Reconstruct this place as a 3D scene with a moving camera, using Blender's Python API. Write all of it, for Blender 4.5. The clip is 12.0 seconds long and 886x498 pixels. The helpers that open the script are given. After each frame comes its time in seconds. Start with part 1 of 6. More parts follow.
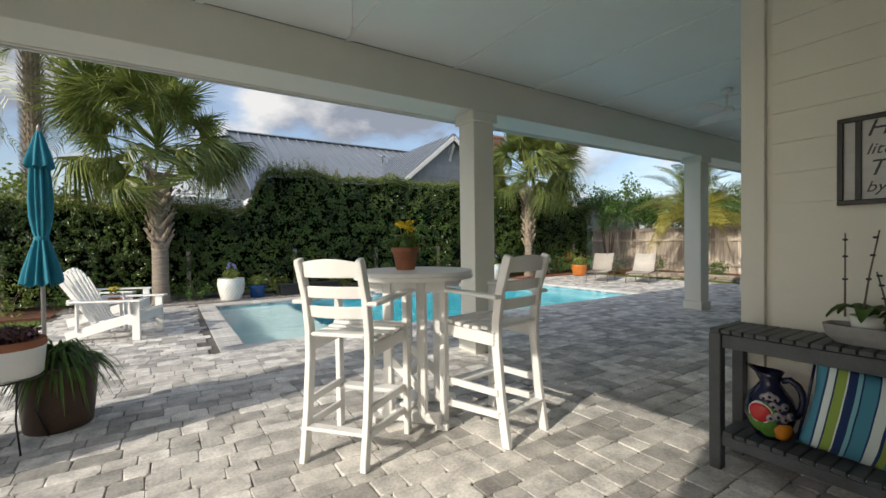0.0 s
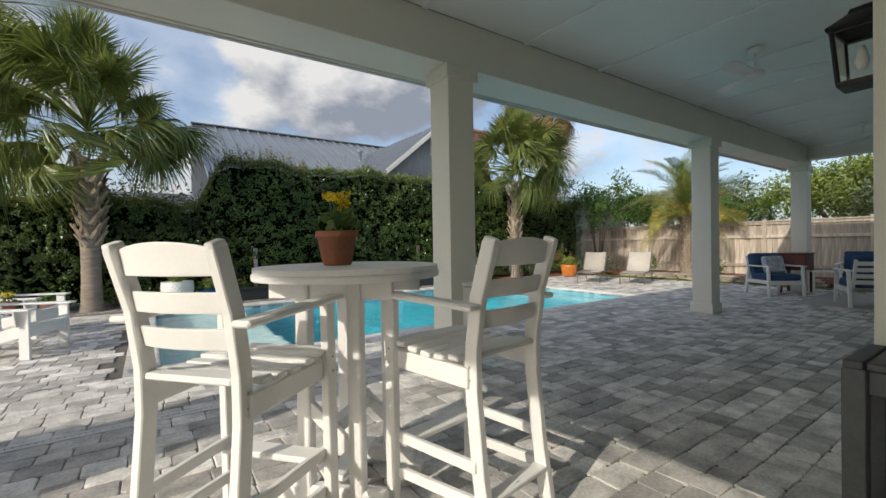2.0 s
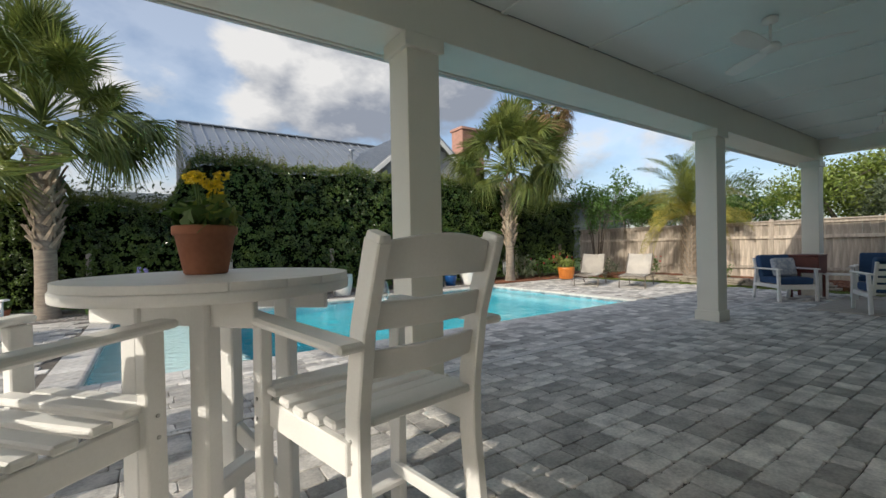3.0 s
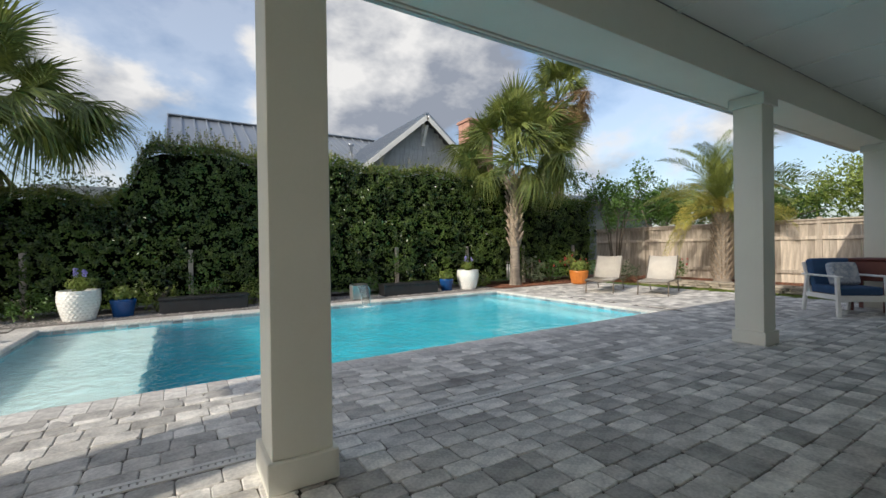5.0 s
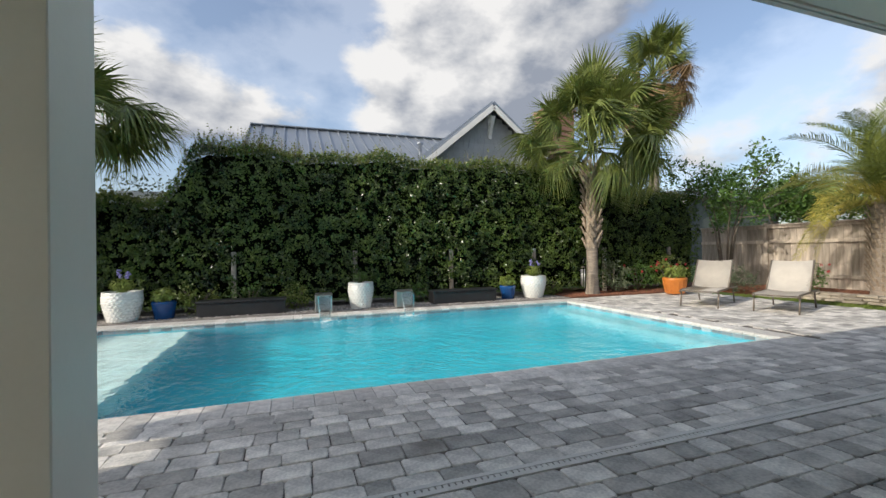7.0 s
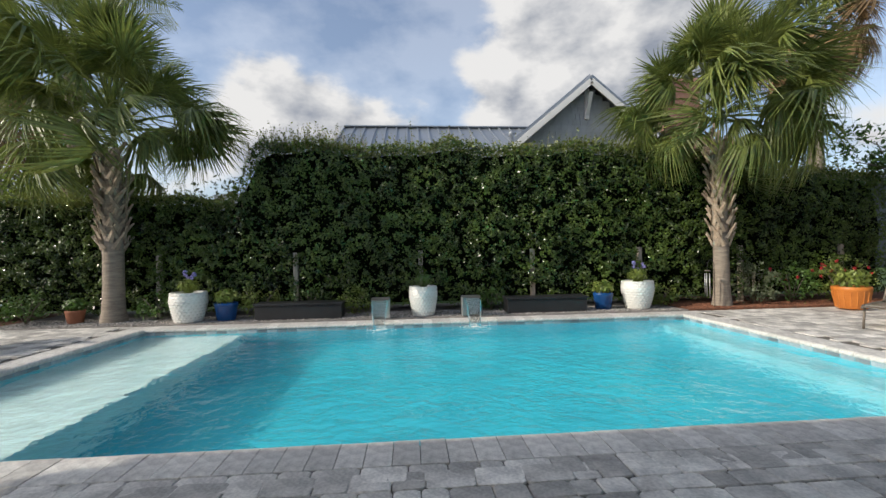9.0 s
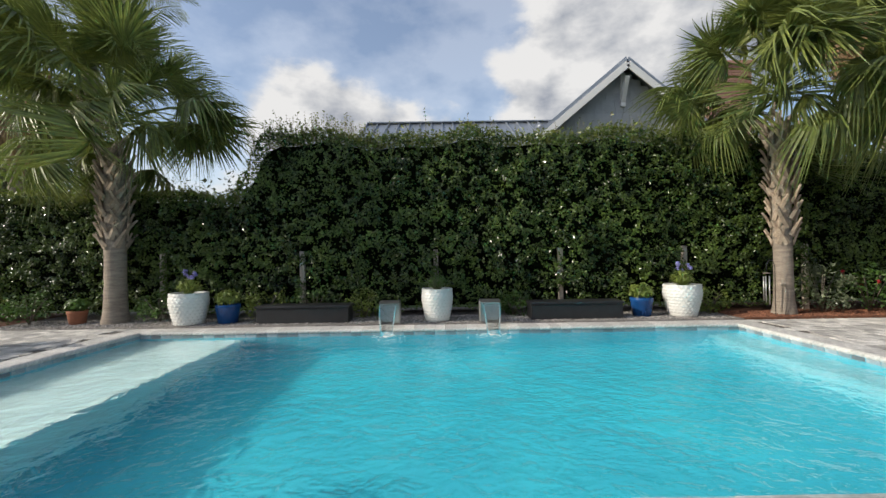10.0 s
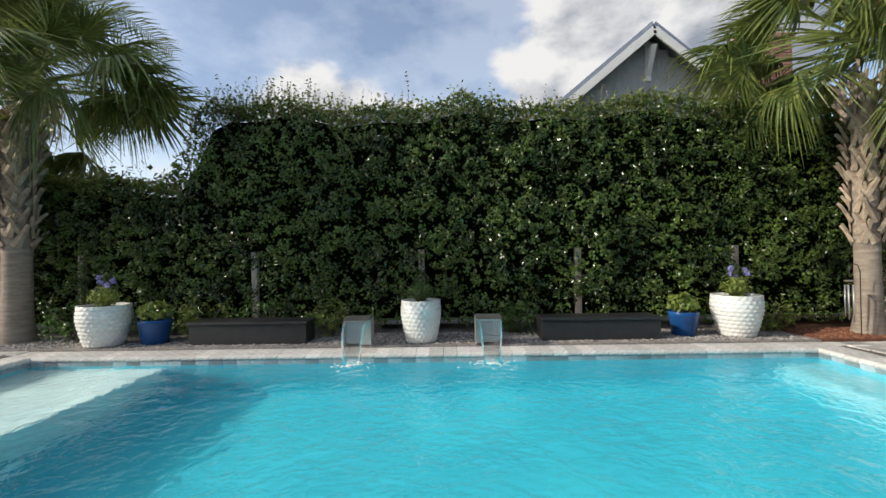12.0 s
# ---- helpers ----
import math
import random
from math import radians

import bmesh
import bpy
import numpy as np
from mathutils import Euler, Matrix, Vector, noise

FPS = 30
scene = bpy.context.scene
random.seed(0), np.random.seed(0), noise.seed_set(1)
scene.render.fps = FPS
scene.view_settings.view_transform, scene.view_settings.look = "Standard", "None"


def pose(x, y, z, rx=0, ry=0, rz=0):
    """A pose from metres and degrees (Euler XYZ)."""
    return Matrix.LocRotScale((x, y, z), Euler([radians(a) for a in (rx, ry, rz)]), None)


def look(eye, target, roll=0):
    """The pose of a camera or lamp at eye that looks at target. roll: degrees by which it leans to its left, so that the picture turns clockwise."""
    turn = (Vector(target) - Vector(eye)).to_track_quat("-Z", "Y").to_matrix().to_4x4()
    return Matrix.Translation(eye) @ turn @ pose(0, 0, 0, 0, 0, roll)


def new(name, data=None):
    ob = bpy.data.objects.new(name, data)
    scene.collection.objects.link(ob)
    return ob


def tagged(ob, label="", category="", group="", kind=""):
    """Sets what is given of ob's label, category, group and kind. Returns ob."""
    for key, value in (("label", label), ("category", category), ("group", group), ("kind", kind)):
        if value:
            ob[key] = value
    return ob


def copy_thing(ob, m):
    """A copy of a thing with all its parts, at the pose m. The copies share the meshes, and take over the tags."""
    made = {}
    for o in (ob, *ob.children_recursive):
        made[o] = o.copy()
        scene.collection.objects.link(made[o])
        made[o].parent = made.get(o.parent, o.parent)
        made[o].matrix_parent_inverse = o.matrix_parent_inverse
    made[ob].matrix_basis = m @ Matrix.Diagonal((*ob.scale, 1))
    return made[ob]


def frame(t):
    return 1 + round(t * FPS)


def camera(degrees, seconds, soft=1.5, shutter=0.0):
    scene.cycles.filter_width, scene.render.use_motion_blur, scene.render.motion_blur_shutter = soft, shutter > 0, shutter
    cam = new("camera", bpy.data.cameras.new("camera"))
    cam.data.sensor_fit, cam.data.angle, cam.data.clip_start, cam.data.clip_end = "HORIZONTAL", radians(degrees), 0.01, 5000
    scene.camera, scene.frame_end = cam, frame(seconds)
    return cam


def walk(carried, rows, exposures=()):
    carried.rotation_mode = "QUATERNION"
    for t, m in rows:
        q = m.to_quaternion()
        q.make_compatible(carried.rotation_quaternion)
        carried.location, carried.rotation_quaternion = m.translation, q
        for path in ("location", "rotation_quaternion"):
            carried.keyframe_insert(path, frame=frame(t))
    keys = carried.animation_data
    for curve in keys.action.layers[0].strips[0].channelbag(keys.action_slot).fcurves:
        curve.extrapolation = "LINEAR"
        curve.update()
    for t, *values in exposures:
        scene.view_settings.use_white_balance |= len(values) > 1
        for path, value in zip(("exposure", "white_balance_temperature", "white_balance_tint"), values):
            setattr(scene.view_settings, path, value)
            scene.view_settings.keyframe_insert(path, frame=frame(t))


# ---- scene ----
cam = camera(92.6, 12.0)
PATH = [
    (0, (0.519, 0.718, 1.293), (1.606, 2.396, 1.259), -0.70),
    (0.5, (0.635, 0.959, 1.252), (1.739, 2.626, 1.219), -0.79),
    (1, (0.746, 1.196, 1.239), (1.868, 2.851, 1.208), -0.84),
    (1.5, (0.993, 1.373, 1.196), (2.129, 3.019, 1.168), -0.89),
    (2, (1.244, 1.519, 1.182), (2.386, 3.160, 1.158), -0.94),
    (2.5, (1.520, 1.691, 1.190), (2.663, 3.332, 1.169), -0.98),
    (3, (1.857, 1.835, 1.170), (2.994, 3.480, 1.155), -1.03),
    (3.5, (2.195, 1.991, 1.164), (3.324, 3.642, 1.147), -0.90),
    (5.5, (3.462, 2.663, 1.136), (4.456, 4.398, 1.131), -0.84),
    (6, (3.820, 2.798, 1.131), (4.725, 4.582, 1.130), -0.82),
    (6.5, (4.131, 2.932, 1.129), (4.920, 4.769, 1.131), -0.61),
    (7, (4.388, 3.171, 1.115), (5.053, 5.057, 1.125), -0.78),
    (9, (5.394, 4.159, 1.113), (5.552, 6.153, 1.128), -0.96),
    (9.5, (5.517, 4.498, 1.100), (5.597, 6.497, 1.115), -0.86),
    (10, (5.689, 4.842, 1.072), (5.699, 6.842, 1.095), -0.84),
    (10.5, (5.752, 5.206, 1.069), (5.741, 7.206, 1.092), -0.84),
    (11, (5.810, 5.607, 1.068), (5.790, 7.607, 1.097), -0.79),
    (11.5, (5.874, 5.984, 1.074), (5.859, 7.984, 1.097), -0.79),
    (12, (5.931, 6.322, 1.089), (5.920, 8.322, 1.112), -0.81),
]
EXPOSURES = [(0.0, 0.80), (2.5, 0.68), (3.5, 0.78), (5.5, 0.80), (7.0, 0.84), (9.0, 0.74), (9.5, 0.72), (12.0, 0.82)]
walk(cam, [(t, look(eye, target, roll)) for t, eye, target, roll in PATH], EXPOSURES)

# ---- light ----
SUN_EL = 28.5
TO_SUN = Vector((-0.968 * math.cos(radians(SUN_EL)), -0.25 * math.cos(radians(SUN_EL)), math.sin(radians(SUN_EL))))
SUN_STRENGTH, SKY_STRENGTH, CLOUD = 2.05, 0.130, 0.50

sun = new("sun", bpy.data.lights.new("sun", "SUN"))
sun.data.energy, sun.data.angle, sun.data.color = SUN_STRENGTH, radians(0.6), (1.0, 0.91, 0.77)
sun.matrix_world = look(TO_SUN * 30, (0, 0, 0))


def make_world():
    world = bpy.data.worlds.new("sky")
    scene.world = world
    world.use_nodes = True
    n, l = world.node_tree.nodes, world.node_tree.links
    n.clear()

    def math_node(op, a, b=None):
        m = n.new("ShaderNodeMath")
        m.operation = op
        for i, v in ((0, a), (1, b)):
            if v is None:
                continue
            if isinstance(v, (int, float)):
                m.inputs[i].default_value = v
            else:
                l.new(v, m.inputs[i])
        return m.outputs[0]

    sky = n.new("ShaderNodeTexSky")
    sky.sky_type, sky.sun_disc = "NISHITA", False
    sky.sun_elevation, sky.sun_rotation = radians(SUN_EL), math.atan2(TO_SUN.x, TO_SUN.y)
    sky.air_density, sky.dust_density, sky.ozone_density = 1.0, 2.2, 2.0
    blue = n.new("ShaderNodeBackground")
    blue.inputs[1].default_value = SKY_STRENGTH
    l.new(sky.outputs[0], blue.inputs[0])
    tc = n.new("ShaderNodeTexCoord")
    sep = n.new("ShaderNodeSeparateXYZ")
    l.new(tc.outputs["Generated"], sep.inputs[0])
    flat = n.new("ShaderNodeCombineXYZ")
    l.new(math_node("MULTIPLY", sep.outputs[0], 1.0), flat.inputs[0])
    l.new(math_node("MULTIPLY", sep.outputs[1], 1.0), flat.inputs[1])
    l.new(math_node("MULTIPLY", sep.outputs[2], 1.7), flat.inputs[2])

    def cloud_noise(scale, detail, shift, rough=0.52):
        mp = n.new("ShaderNodeMapping")
        mp.inputs["Location"].default_value = shift
        l.new(flat.outputs[0], mp.inputs[0])
        t = n.new("ShaderNodeTexNoise")
        t.inputs["Scale"].default_value, t.inputs["Detail"].default_value, t.inputs["Roughness"].default_value = scale, detail, rough
        l.new(mp.outputs[0], t.inputs[0])
        return t.outputs[0]

    # heaps of cumulus: heading and height in degrees, spread, weight
    heaps = [(11, 22, 0.13, 0.24), (18, 27, 0.16, 0.26), (29, 27, 0.20, 0.26), (40, 31, 0.18, 0.20), (28, 20, 0.14, 0.16), (-4, 19, 0.10, 0.26), (-13, 18, 0.11, 0.26), (-20, 17, 0.09, 0.20),
             (53, 9, 0.12, 0.16), (66, 13, 0.16, 0.14), (56, 26, 0.20, -0.2), (2, 30, 0.16, -0.24), (-12, 36, 0.26, -0.24)]

    def puff(shift):
        """Cloud thickness, looked up a little way off by shift."""
        moved = n.new("ShaderNodeVectorMath")
        moved.operation = "ADD"
        l.new(tc.outputs["Generated"], moved.inputs[0])
        moved.inputs[1].default_value = shift
        total = cloud_noise(3.4, 9, (3.1 + shift[0], 1.7 + shift[1], 0.4 + 1.7 * shift[2]), 0.56)
        for heading, height, spread, weight in heaps:
            a, h = radians(heading), radians(height)
            d = n.new("ShaderNodeVectorMath")
            d.operation = "DISTANCE"
            l.new(moved.outputs[0], d.inputs[0])
            d.inputs[1].default_value = (math.sin(a) * math.cos(h), math.cos(a) * math.cos(h), math.sin(h))
            fall = math_node("SUBTRACT", 1.0, math_node("DIVIDE", d.outputs["Value"], spread * 1.5))
            total = math_node("ADD", total, math_node("MULTIPLY", math_node("MAXIMUM", fall, 0.0), weight))
        return total

    thick = puff((0, 0, 0))
    cover = n.new("ShaderNodeMapRange")
    cover.interpolation_type = "SMOOTHSTEP"
    cover.inputs["From Min"].default_value, cover.inputs["From Max"].default_value = 0.52, 0.66
    l.new(thick, cover.inputs[0])
    veil = math_node("ADD", math_node("MULTIPLY", cover.outputs[0], 0.66), 0.34)
    # the side towards the sun is white, the base and far side grey
    body = n.new("ShaderNodeMapRange")
    body.inputs["From Min"].default_value, body.inputs["From Max"].default_value = -0.10, 0.13
    l.new(math_node("SUBTRACT", thick, puff((-0.05, 0.0, 0.055))), body.inputs[0])
    tint = n.new("ShaderNodeValToRGB")
    tint.color_ramp.elements[0].color = (0.36, 0.40, 0.48, 1)
    tint.color_ramp.elements[1].color = (1.0, 0.99, 0.98, 1)
    l.new(body.outputs[0], tint.inputs[0])
    white = n.new("ShaderNodeBackground")
    white.inputs[1].default_value = CLOUD
    l.new(tint.outputs[0], white.inputs[0])
    mix = n.new("ShaderNodeMixShader")
    l.new(veil, mix.inputs[0])
    l.new(blue.outputs[0], mix.inputs[1])
    l.new(white.outputs[0], mix.inputs[2])
    out = n.new("ShaderNodeOutputWorld")
    l.new(mix.outputs[0], out.inputs[0])


make_world()

# ---- materials ----


def mat(name, a, b=None, scale=8.0, rough=0.6, bump=0.15, metal=0.0, fine=60.0, per=0.0, spec=0.5, stretch=(1, 1, 1), coords="Object", island=0.0):
    """Two colours mixed by noise at two scales, with fine relief. per: how far each object's brightness differs; island: each piece's."""
    m = bpy.data.materials.new(name)
    m.use_nodes = True
    n, l = m.node_tree.nodes, m.node_tree.links
    p = n["Principled BSDF"]
    p.inputs["Roughness"].default_value, p.inputs["Metallic"].default_value = rough, metal
    p.inputs["Specular IOR Level"].default_value = spec
    b = b or tuple(c * 0.82 for c in a)
    tc, mp = n.new("ShaderNodeTexCoord"), n.new("ShaderNodeMapping")
    mp.inputs["Scale"].default_value = stretch
    l.new(tc.outputs[coords], mp.inputs[0])
    broad, grain = n.new("ShaderNodeTexNoise"), n.new("ShaderNodeTexNoise")
    broad.inputs["Scale"].default_value, broad.inputs["Detail"].default_value = scale, 5
    grain.inputs["Scale"].default_value, grain.inputs["Detail"].default_value = fine, 4
    for t in (broad, grain):
        l.new(mp.outputs[0], t.inputs[0])
    both = n.new("ShaderNodeMath")
    both.operation = "MULTIPLY_ADD"
    both.inputs[1].default_value = 0.35
    l.new(grain.outputs[0], both.inputs[0])
    part_of = n.new("ShaderNodeMath")
    part_of.operation = "MULTIPLY"
    part_of.inputs[1].default_value = 0.65
    l.new(broad.outputs[0], part_of.inputs[0])
    l.new(part_of.outputs[0], both.inputs[2])
    ramp = n.new("ShaderNodeValToRGB")
    ramp.color_ramp.elements[0].position, ramp.color_ramp.elements[1].position = 0.36, 0.64
    ramp.color_ramp.elements[0].color, ramp.color_ramp.elements[1].color = (*b, 1), (*a, 1)
    l.new(both.outputs[0], ramp.inputs[0])
    colour = ramp.outputs[0]
    if per or island:
        hsv = n.new("ShaderNodeHueSaturation")
        rnd = n.new("ShaderNodeObjectInfo").outputs["Random"] if per else n.new("ShaderNodeNewGeometry").outputs["Random Per Island"]
        rng = n.new("ShaderNodeMapRange")
        rng.inputs["To Min"].default_value, rng.inputs["To Max"].default_value = 1 - (per or island), 1 + (per or island)
        l.new(rnd, rng.inputs[0])
        l.new(rng.outputs[0], hsv.inputs["Value"])
        l.new(colour, hsv.inputs["Color"])
        colour = hsv.outputs[0]
    l.new(colour, p.inputs["Base Color"])
    if bump:
        bp = n.new("ShaderNodeBump")
        bp.inputs["Strength"].default_value, bp.inputs["Distance"].default_value = bump, 0.01
        l.new(both.outputs[0], bp.inputs["Height"])
        l.new(bp.outputs[0], p.inputs["Normal"])
    return m


def leafy(name, a, b, rough=0.45, through_light=0.25):
    """Leaves: each differs in tone, and some light passes through."""
    m = mat(name, a, b, scale=1.5, rough=rough, bump=0.0, fine=14, island=0.35)
    n, l = m.node_tree.nodes, m.node_tree.links
    p = n["Principled BSDF"]
    src = p.inputs["Base Color"].links[0].from_socket
    tr = n.new("ShaderNodeBsdfTranslucent")
    l.new(src, tr.inputs[0])
    mx = n.new("ShaderNodeMixShader")
    mx.inputs[0].default_value = through_light
    l.new(p.outputs[0], mx.inputs[1])
    l.new(tr.outputs[0], mx.inputs[2])
    l.new(mx.outputs[0], n["Material Output"].inputs[0])
    return m


def water_material():
    m = bpy.data.materials.new("pool_water")
    m.use_nodes = True
    n, l = m.node_tree.nodes, m.node_tree.links
    p = n["Principled BSDF"]
    p.inputs["Base Color"].default_value = (0.80, 0.96, 0.98, 1)
    p.inputs["Transmission Weight"].default_value = 1.0
    p.inputs["IOR"].default_value, p.inputs["Roughness"].default_value = 1.33, 0.02
    tc = n.new("ShaderNodeTexCoord")
    h = None
    for scale, weight in ((1.6, 0.9), (5.5, 0.65), (15, 0.26)):
        t = n.new("ShaderNodeTexNoise")
        t.inputs["Scale"].default_value, t.inputs["Detail"].default_value, t.inputs["Distortion"].default_value = scale, 2, 0.6
        l.new(tc.outputs["Object"], t.inputs[0])
        k = n.new("ShaderNodeMath")
        k.operation = "MULTIPLY_ADD"
        k.inputs[1].default_value = weight
        l.new(t.outputs[0], k.inputs[0])
        if h:
            l.new(h, k.inputs[2])
        else:
            k.inputs[2].default_value = 0
        h = k.outputs[0]
    bp = n.new("ShaderNodeBump")
    bp.inputs["Strength"].default_value, bp.inputs["Distance"].default_value = 1.0, 0.07
    l.new(h, bp.inputs["Height"])
    l.new(bp.outputs[0], p.inputs["Normal"])
    return m


def glass_material(name="clear_glass", tint=(0.95, 0.97, 0.97)):
    m = bpy.data.materials.new(name)
    m.use_nodes = True
    p = m.node_tree.nodes["Principled BSDF"]
    p.inputs["Base Color"].default_value = (*tint, 1)
    p.inputs["Transmission Weight"].default_value, p.inputs["Roughness"].default_value, p.inputs["IOR"].default_value = 1.0, 0.02, 1.3
    return m


def plaster_material():
    """Turquoise pool plaster; its slight mottling stands for rippled light on the floor."""
    return mat("pool_plaster", (0.045, 0.53, 0.66), (0.026, 0.41, 0.55), scale=1.6, rough=0.7, bump=0.05)


M_WALL = mat("painted_siding", (0.78, 0.76, 0.67), (0.75, 0.73, 0.64), scale=3, rough=0.55, bump=0.04)
M_TRIM = mat("painted_trim", (0.74, 0.73, 0.66), (0.71, 0.70, 0.63), scale=3, rough=0.5, bump=0.03)
M_CEIL = mat("ceiling_paint", (0.79, 0.85, 0.83), (0.76, 0.82, 0.80), scale=2, rough=0.6, bump=0.03)
M_PAVER = mat("concrete_paver", (0.74, 0.71, 0.665), (0.36, 0.35, 0.335), scale=6.5, rough=0.8, bump=0.9, fine=55, per=0.38)
M_PAVER_J = mat("concrete_paver_field", (0.74, 0.71, 0.665), (0.36, 0.35, 0.335), scale=6.5, rough=0.8, bump=0.9, fine=55, island=0.38)


def add_stain(m, centre, radius):
    """One brown spill with a ragged edge on the paving."""
    n, l = m.node_tree.nodes, m.node_tree.links
    p = n["Principled BSDF"]
    src = p.inputs["Base Color"].links[0].from_socket
    geo, ragged = n.new("ShaderNodeNewGeometry"), n.new("ShaderNodeTexNoise")
    ragged.inputs["Scale"].default_value, ragged.inputs["Detail"].default_value = 9.0, 5
    l.new(geo.outputs["Position"], ragged.inputs[0])
    d = n.new("ShaderNodeVectorMath")
    d.operation = "DISTANCE"
    l.new(geo.outputs["Position"], d.inputs[0])
    d.inputs[1].default_value = centre
    edge = n.new("ShaderNodeMath")
    edge.operation = "MULTIPLY_ADD"
    edge.inputs[1].default_value = radius * 2.2
    l.new(ragged.outputs[0], edge.inputs[0])
    l.new(d.outputs["Value"], edge.inputs[2])
    near = n.new("ShaderNodeMapRange")
    near.inputs["From Min"].default_value, near.inputs["From Max"].default_value = radius * 1.35, radius * 2.3
    near.inputs["To Min"].default_value, near.inputs["To Max"].default_value = 0.5, 0.0
    l.new(edge.outputs[0], near.inputs[0])
    mix = n.new("ShaderNodeMix")
    mix.data_type = "RGBA"
    l.new(near.outputs[0], mix.inputs[0])
    l.new(src, mix.inputs[6])
    mix.inputs[7].default_value = (0.085, 0.065, 0.05, 1)
    l.new(mix.outputs[2], p.inputs["Base Color"])


for m in (M_PAVER, M_PAVER_J):
    add_stain(m, (5.11, 5.50, 0), 0.15)
M_COPING = mat("coping_stone", (0.74, 0.72, 0.68), (0.44, 0.425, 0.41), scale=16, rough=0.8, bump=0.6, fine=90, per=0.18)
M_SAND = mat("joint_sand", (0.17, 0.155, 0.135), (0.09, 0.08, 0.07), scale=20, rough=0.95, bump=0.5)
M_PLASTER = plaster_material()
M_SHELF = mat("shelf_plaster", (0.68, 0.81, 0.82), (0.58, 0.74, 0.76), scale=2.0, rough=0.7, bump=0.05)
M_TILE = mat("waterline_tile", (0.42, 0.46, 0.48), (0.22, 0.26, 0.30), scale=5, rough=0.25, bump=0.05, per=0.45)
M_LEDGE = mat("ledge_plaster", (0.24, 0.58, 0.65), (0.19, 0.51, 0.59), scale=2.0, rough=0.7, bump=0.05)
M_WATER = water_material()
M_GRASS = mat("lawn", (0.09, 0.16, 0.03), (0.05, 0.10, 0.02), scale=3, rough=0.9, bump=0.6, fine=40)
M_MULCH = mat("pine_bark_mulch", (0.20, 0.085, 0.045), (0.09, 0.04, 0.025), scale=14, rough=0.95, bump=1.0, fine=70)
M_GRAVEL = mat("gravel_bed", (0.26, 0.24, 0.225), (0.11, 0.10, 0.095), scale=30, rough=0.9, bump=1.0, fine=80, island=0.4)
M_HEDGE = leafy("hedge_leaf", (0.115, 0.175, 0.034), (0.012, 0.028, 0.007), rough=0.24, through_light=0.08)
M_HEDGE_TIP = leafy("young_hedge_leaf", (0.22, 0.24, 0.045), (0.12, 0.17, 0.03), rough=0.4, through_light=0.3)
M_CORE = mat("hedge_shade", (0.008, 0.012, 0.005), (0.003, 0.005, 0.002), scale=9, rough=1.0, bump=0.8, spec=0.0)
M_FROND = leafy("palm_frond", (0.25, 0.285, 0.068), (0.08, 0.125, 0.035), rough=0.38, through_light=0.3)
M_FROND_DRY = leafy("dry_palm_frond", (0.34, 0.22, 0.11), (0.22, 0.14, 0.07), rough=0.7, through_light=0.2)
M_FROND_GOLD = leafy("golden_palm_frond", (0.46, 0.38, 0.07), (0.26, 0.27, 0.06), rough=0.42, through_light=0.3)
M_TRUNK = mat("palm_trunk", (0.34, 0.29, 0.235), (0.20, 0.165, 0.135), scale=5, rough=0.9, bump=0.9, fine=40, stretch=(1, 1, 6))
M_BOOT = mat("palm_boot", (0.46, 0.38, 0.29), (0.24, 0.18, 0.13), scale=7, rough=0.9, bump=0.6, fine=40, per=0.2)
M_METALROOF = mat("metal_roof", (0.34, 0.37, 0.41), (0.29, 0.32, 0.36), scale=0.8, rough=0.38, bump=0.03, metal=0.6)
M_SHINGLE = mat("shingle_siding", (0.42, 0.44, 0.455), (0.34, 0.36, 0.38), scale=4, rough=0.75, bump=0.3, per=0.12)
M_WHITE = mat("white_paint", (0.80, 0.80, 0.78), (0.75, 0.75, 0.73), scale=5, rough=0.45, bump=0.04)
M_FENCE = mat("weathered_fence_board", (0.56, 0.49, 0.41), (0.34, 0.29, 0.24), scale=4, rough=0.85, bump=0.5, stretch=(4, 4, 0.5), per=0.25)
M_BRICK = mat("red_brick", (0.42, 0.24, 0.185), (0.31, 0.165, 0.125), scale=9, rough=0.85, bump=0.4, per=0.2)
M_FASCIA = mat("eave_gutter", (0.55, 0.57, 0.56), (0.5, 0.52, 0.51), rough=0.4, bump=0.02)

# ---- builders ----


def obj_from(name, bm, material, parent=None, label=""):
    me = bpy.data.meshes.new(name)
    bm.to_mesh(me)
    bm.free()
    me.materials.append(material)
    ob = new(name, me)
    if parent:
        ob.parent = parent
    if label:
        tagged(ob, label)
    return ob


part = obj_from


def structure(name, bm, material, label, category):
    return tagged(obj_from(name, bm, material), label, category, kind="structure")


def thing(name, m, label, category, group=""):
    ob = new(name)
    ob.empty_display_size = 0.1
    ob.matrix_world = m
    return tagged(ob, label, category, group)


def add(bm, other, m=None):
    """Join bmesh other into bm at the pose m."""
    me = bpy.data.meshes.new("tmp")
    other.to_mesh(me)
    other.free()
    if m is not None:
        me.transform(m)
    bm.from_mesh(me)
    bpy.data.meshes.remove(me)


def block(size, bevel=0.0, segments=1, taper=None):
    bm = bmesh.new()
    bmesh.ops.create_cube(bm, size=1)
    bmesh.ops.scale(bm, vec=size, verts=bm.verts)
    if taper:
        for v in bm.verts:
            if v.co.z > 0:
                v.co.x *= taper[0]
                v.co.y *= taper[1]
    if bevel:
        bmesh.ops.bevel(bm, geom=bm.edges[:], offset=bevel, segments=segments, affect="EDGES", profile=0.6)
    return bm


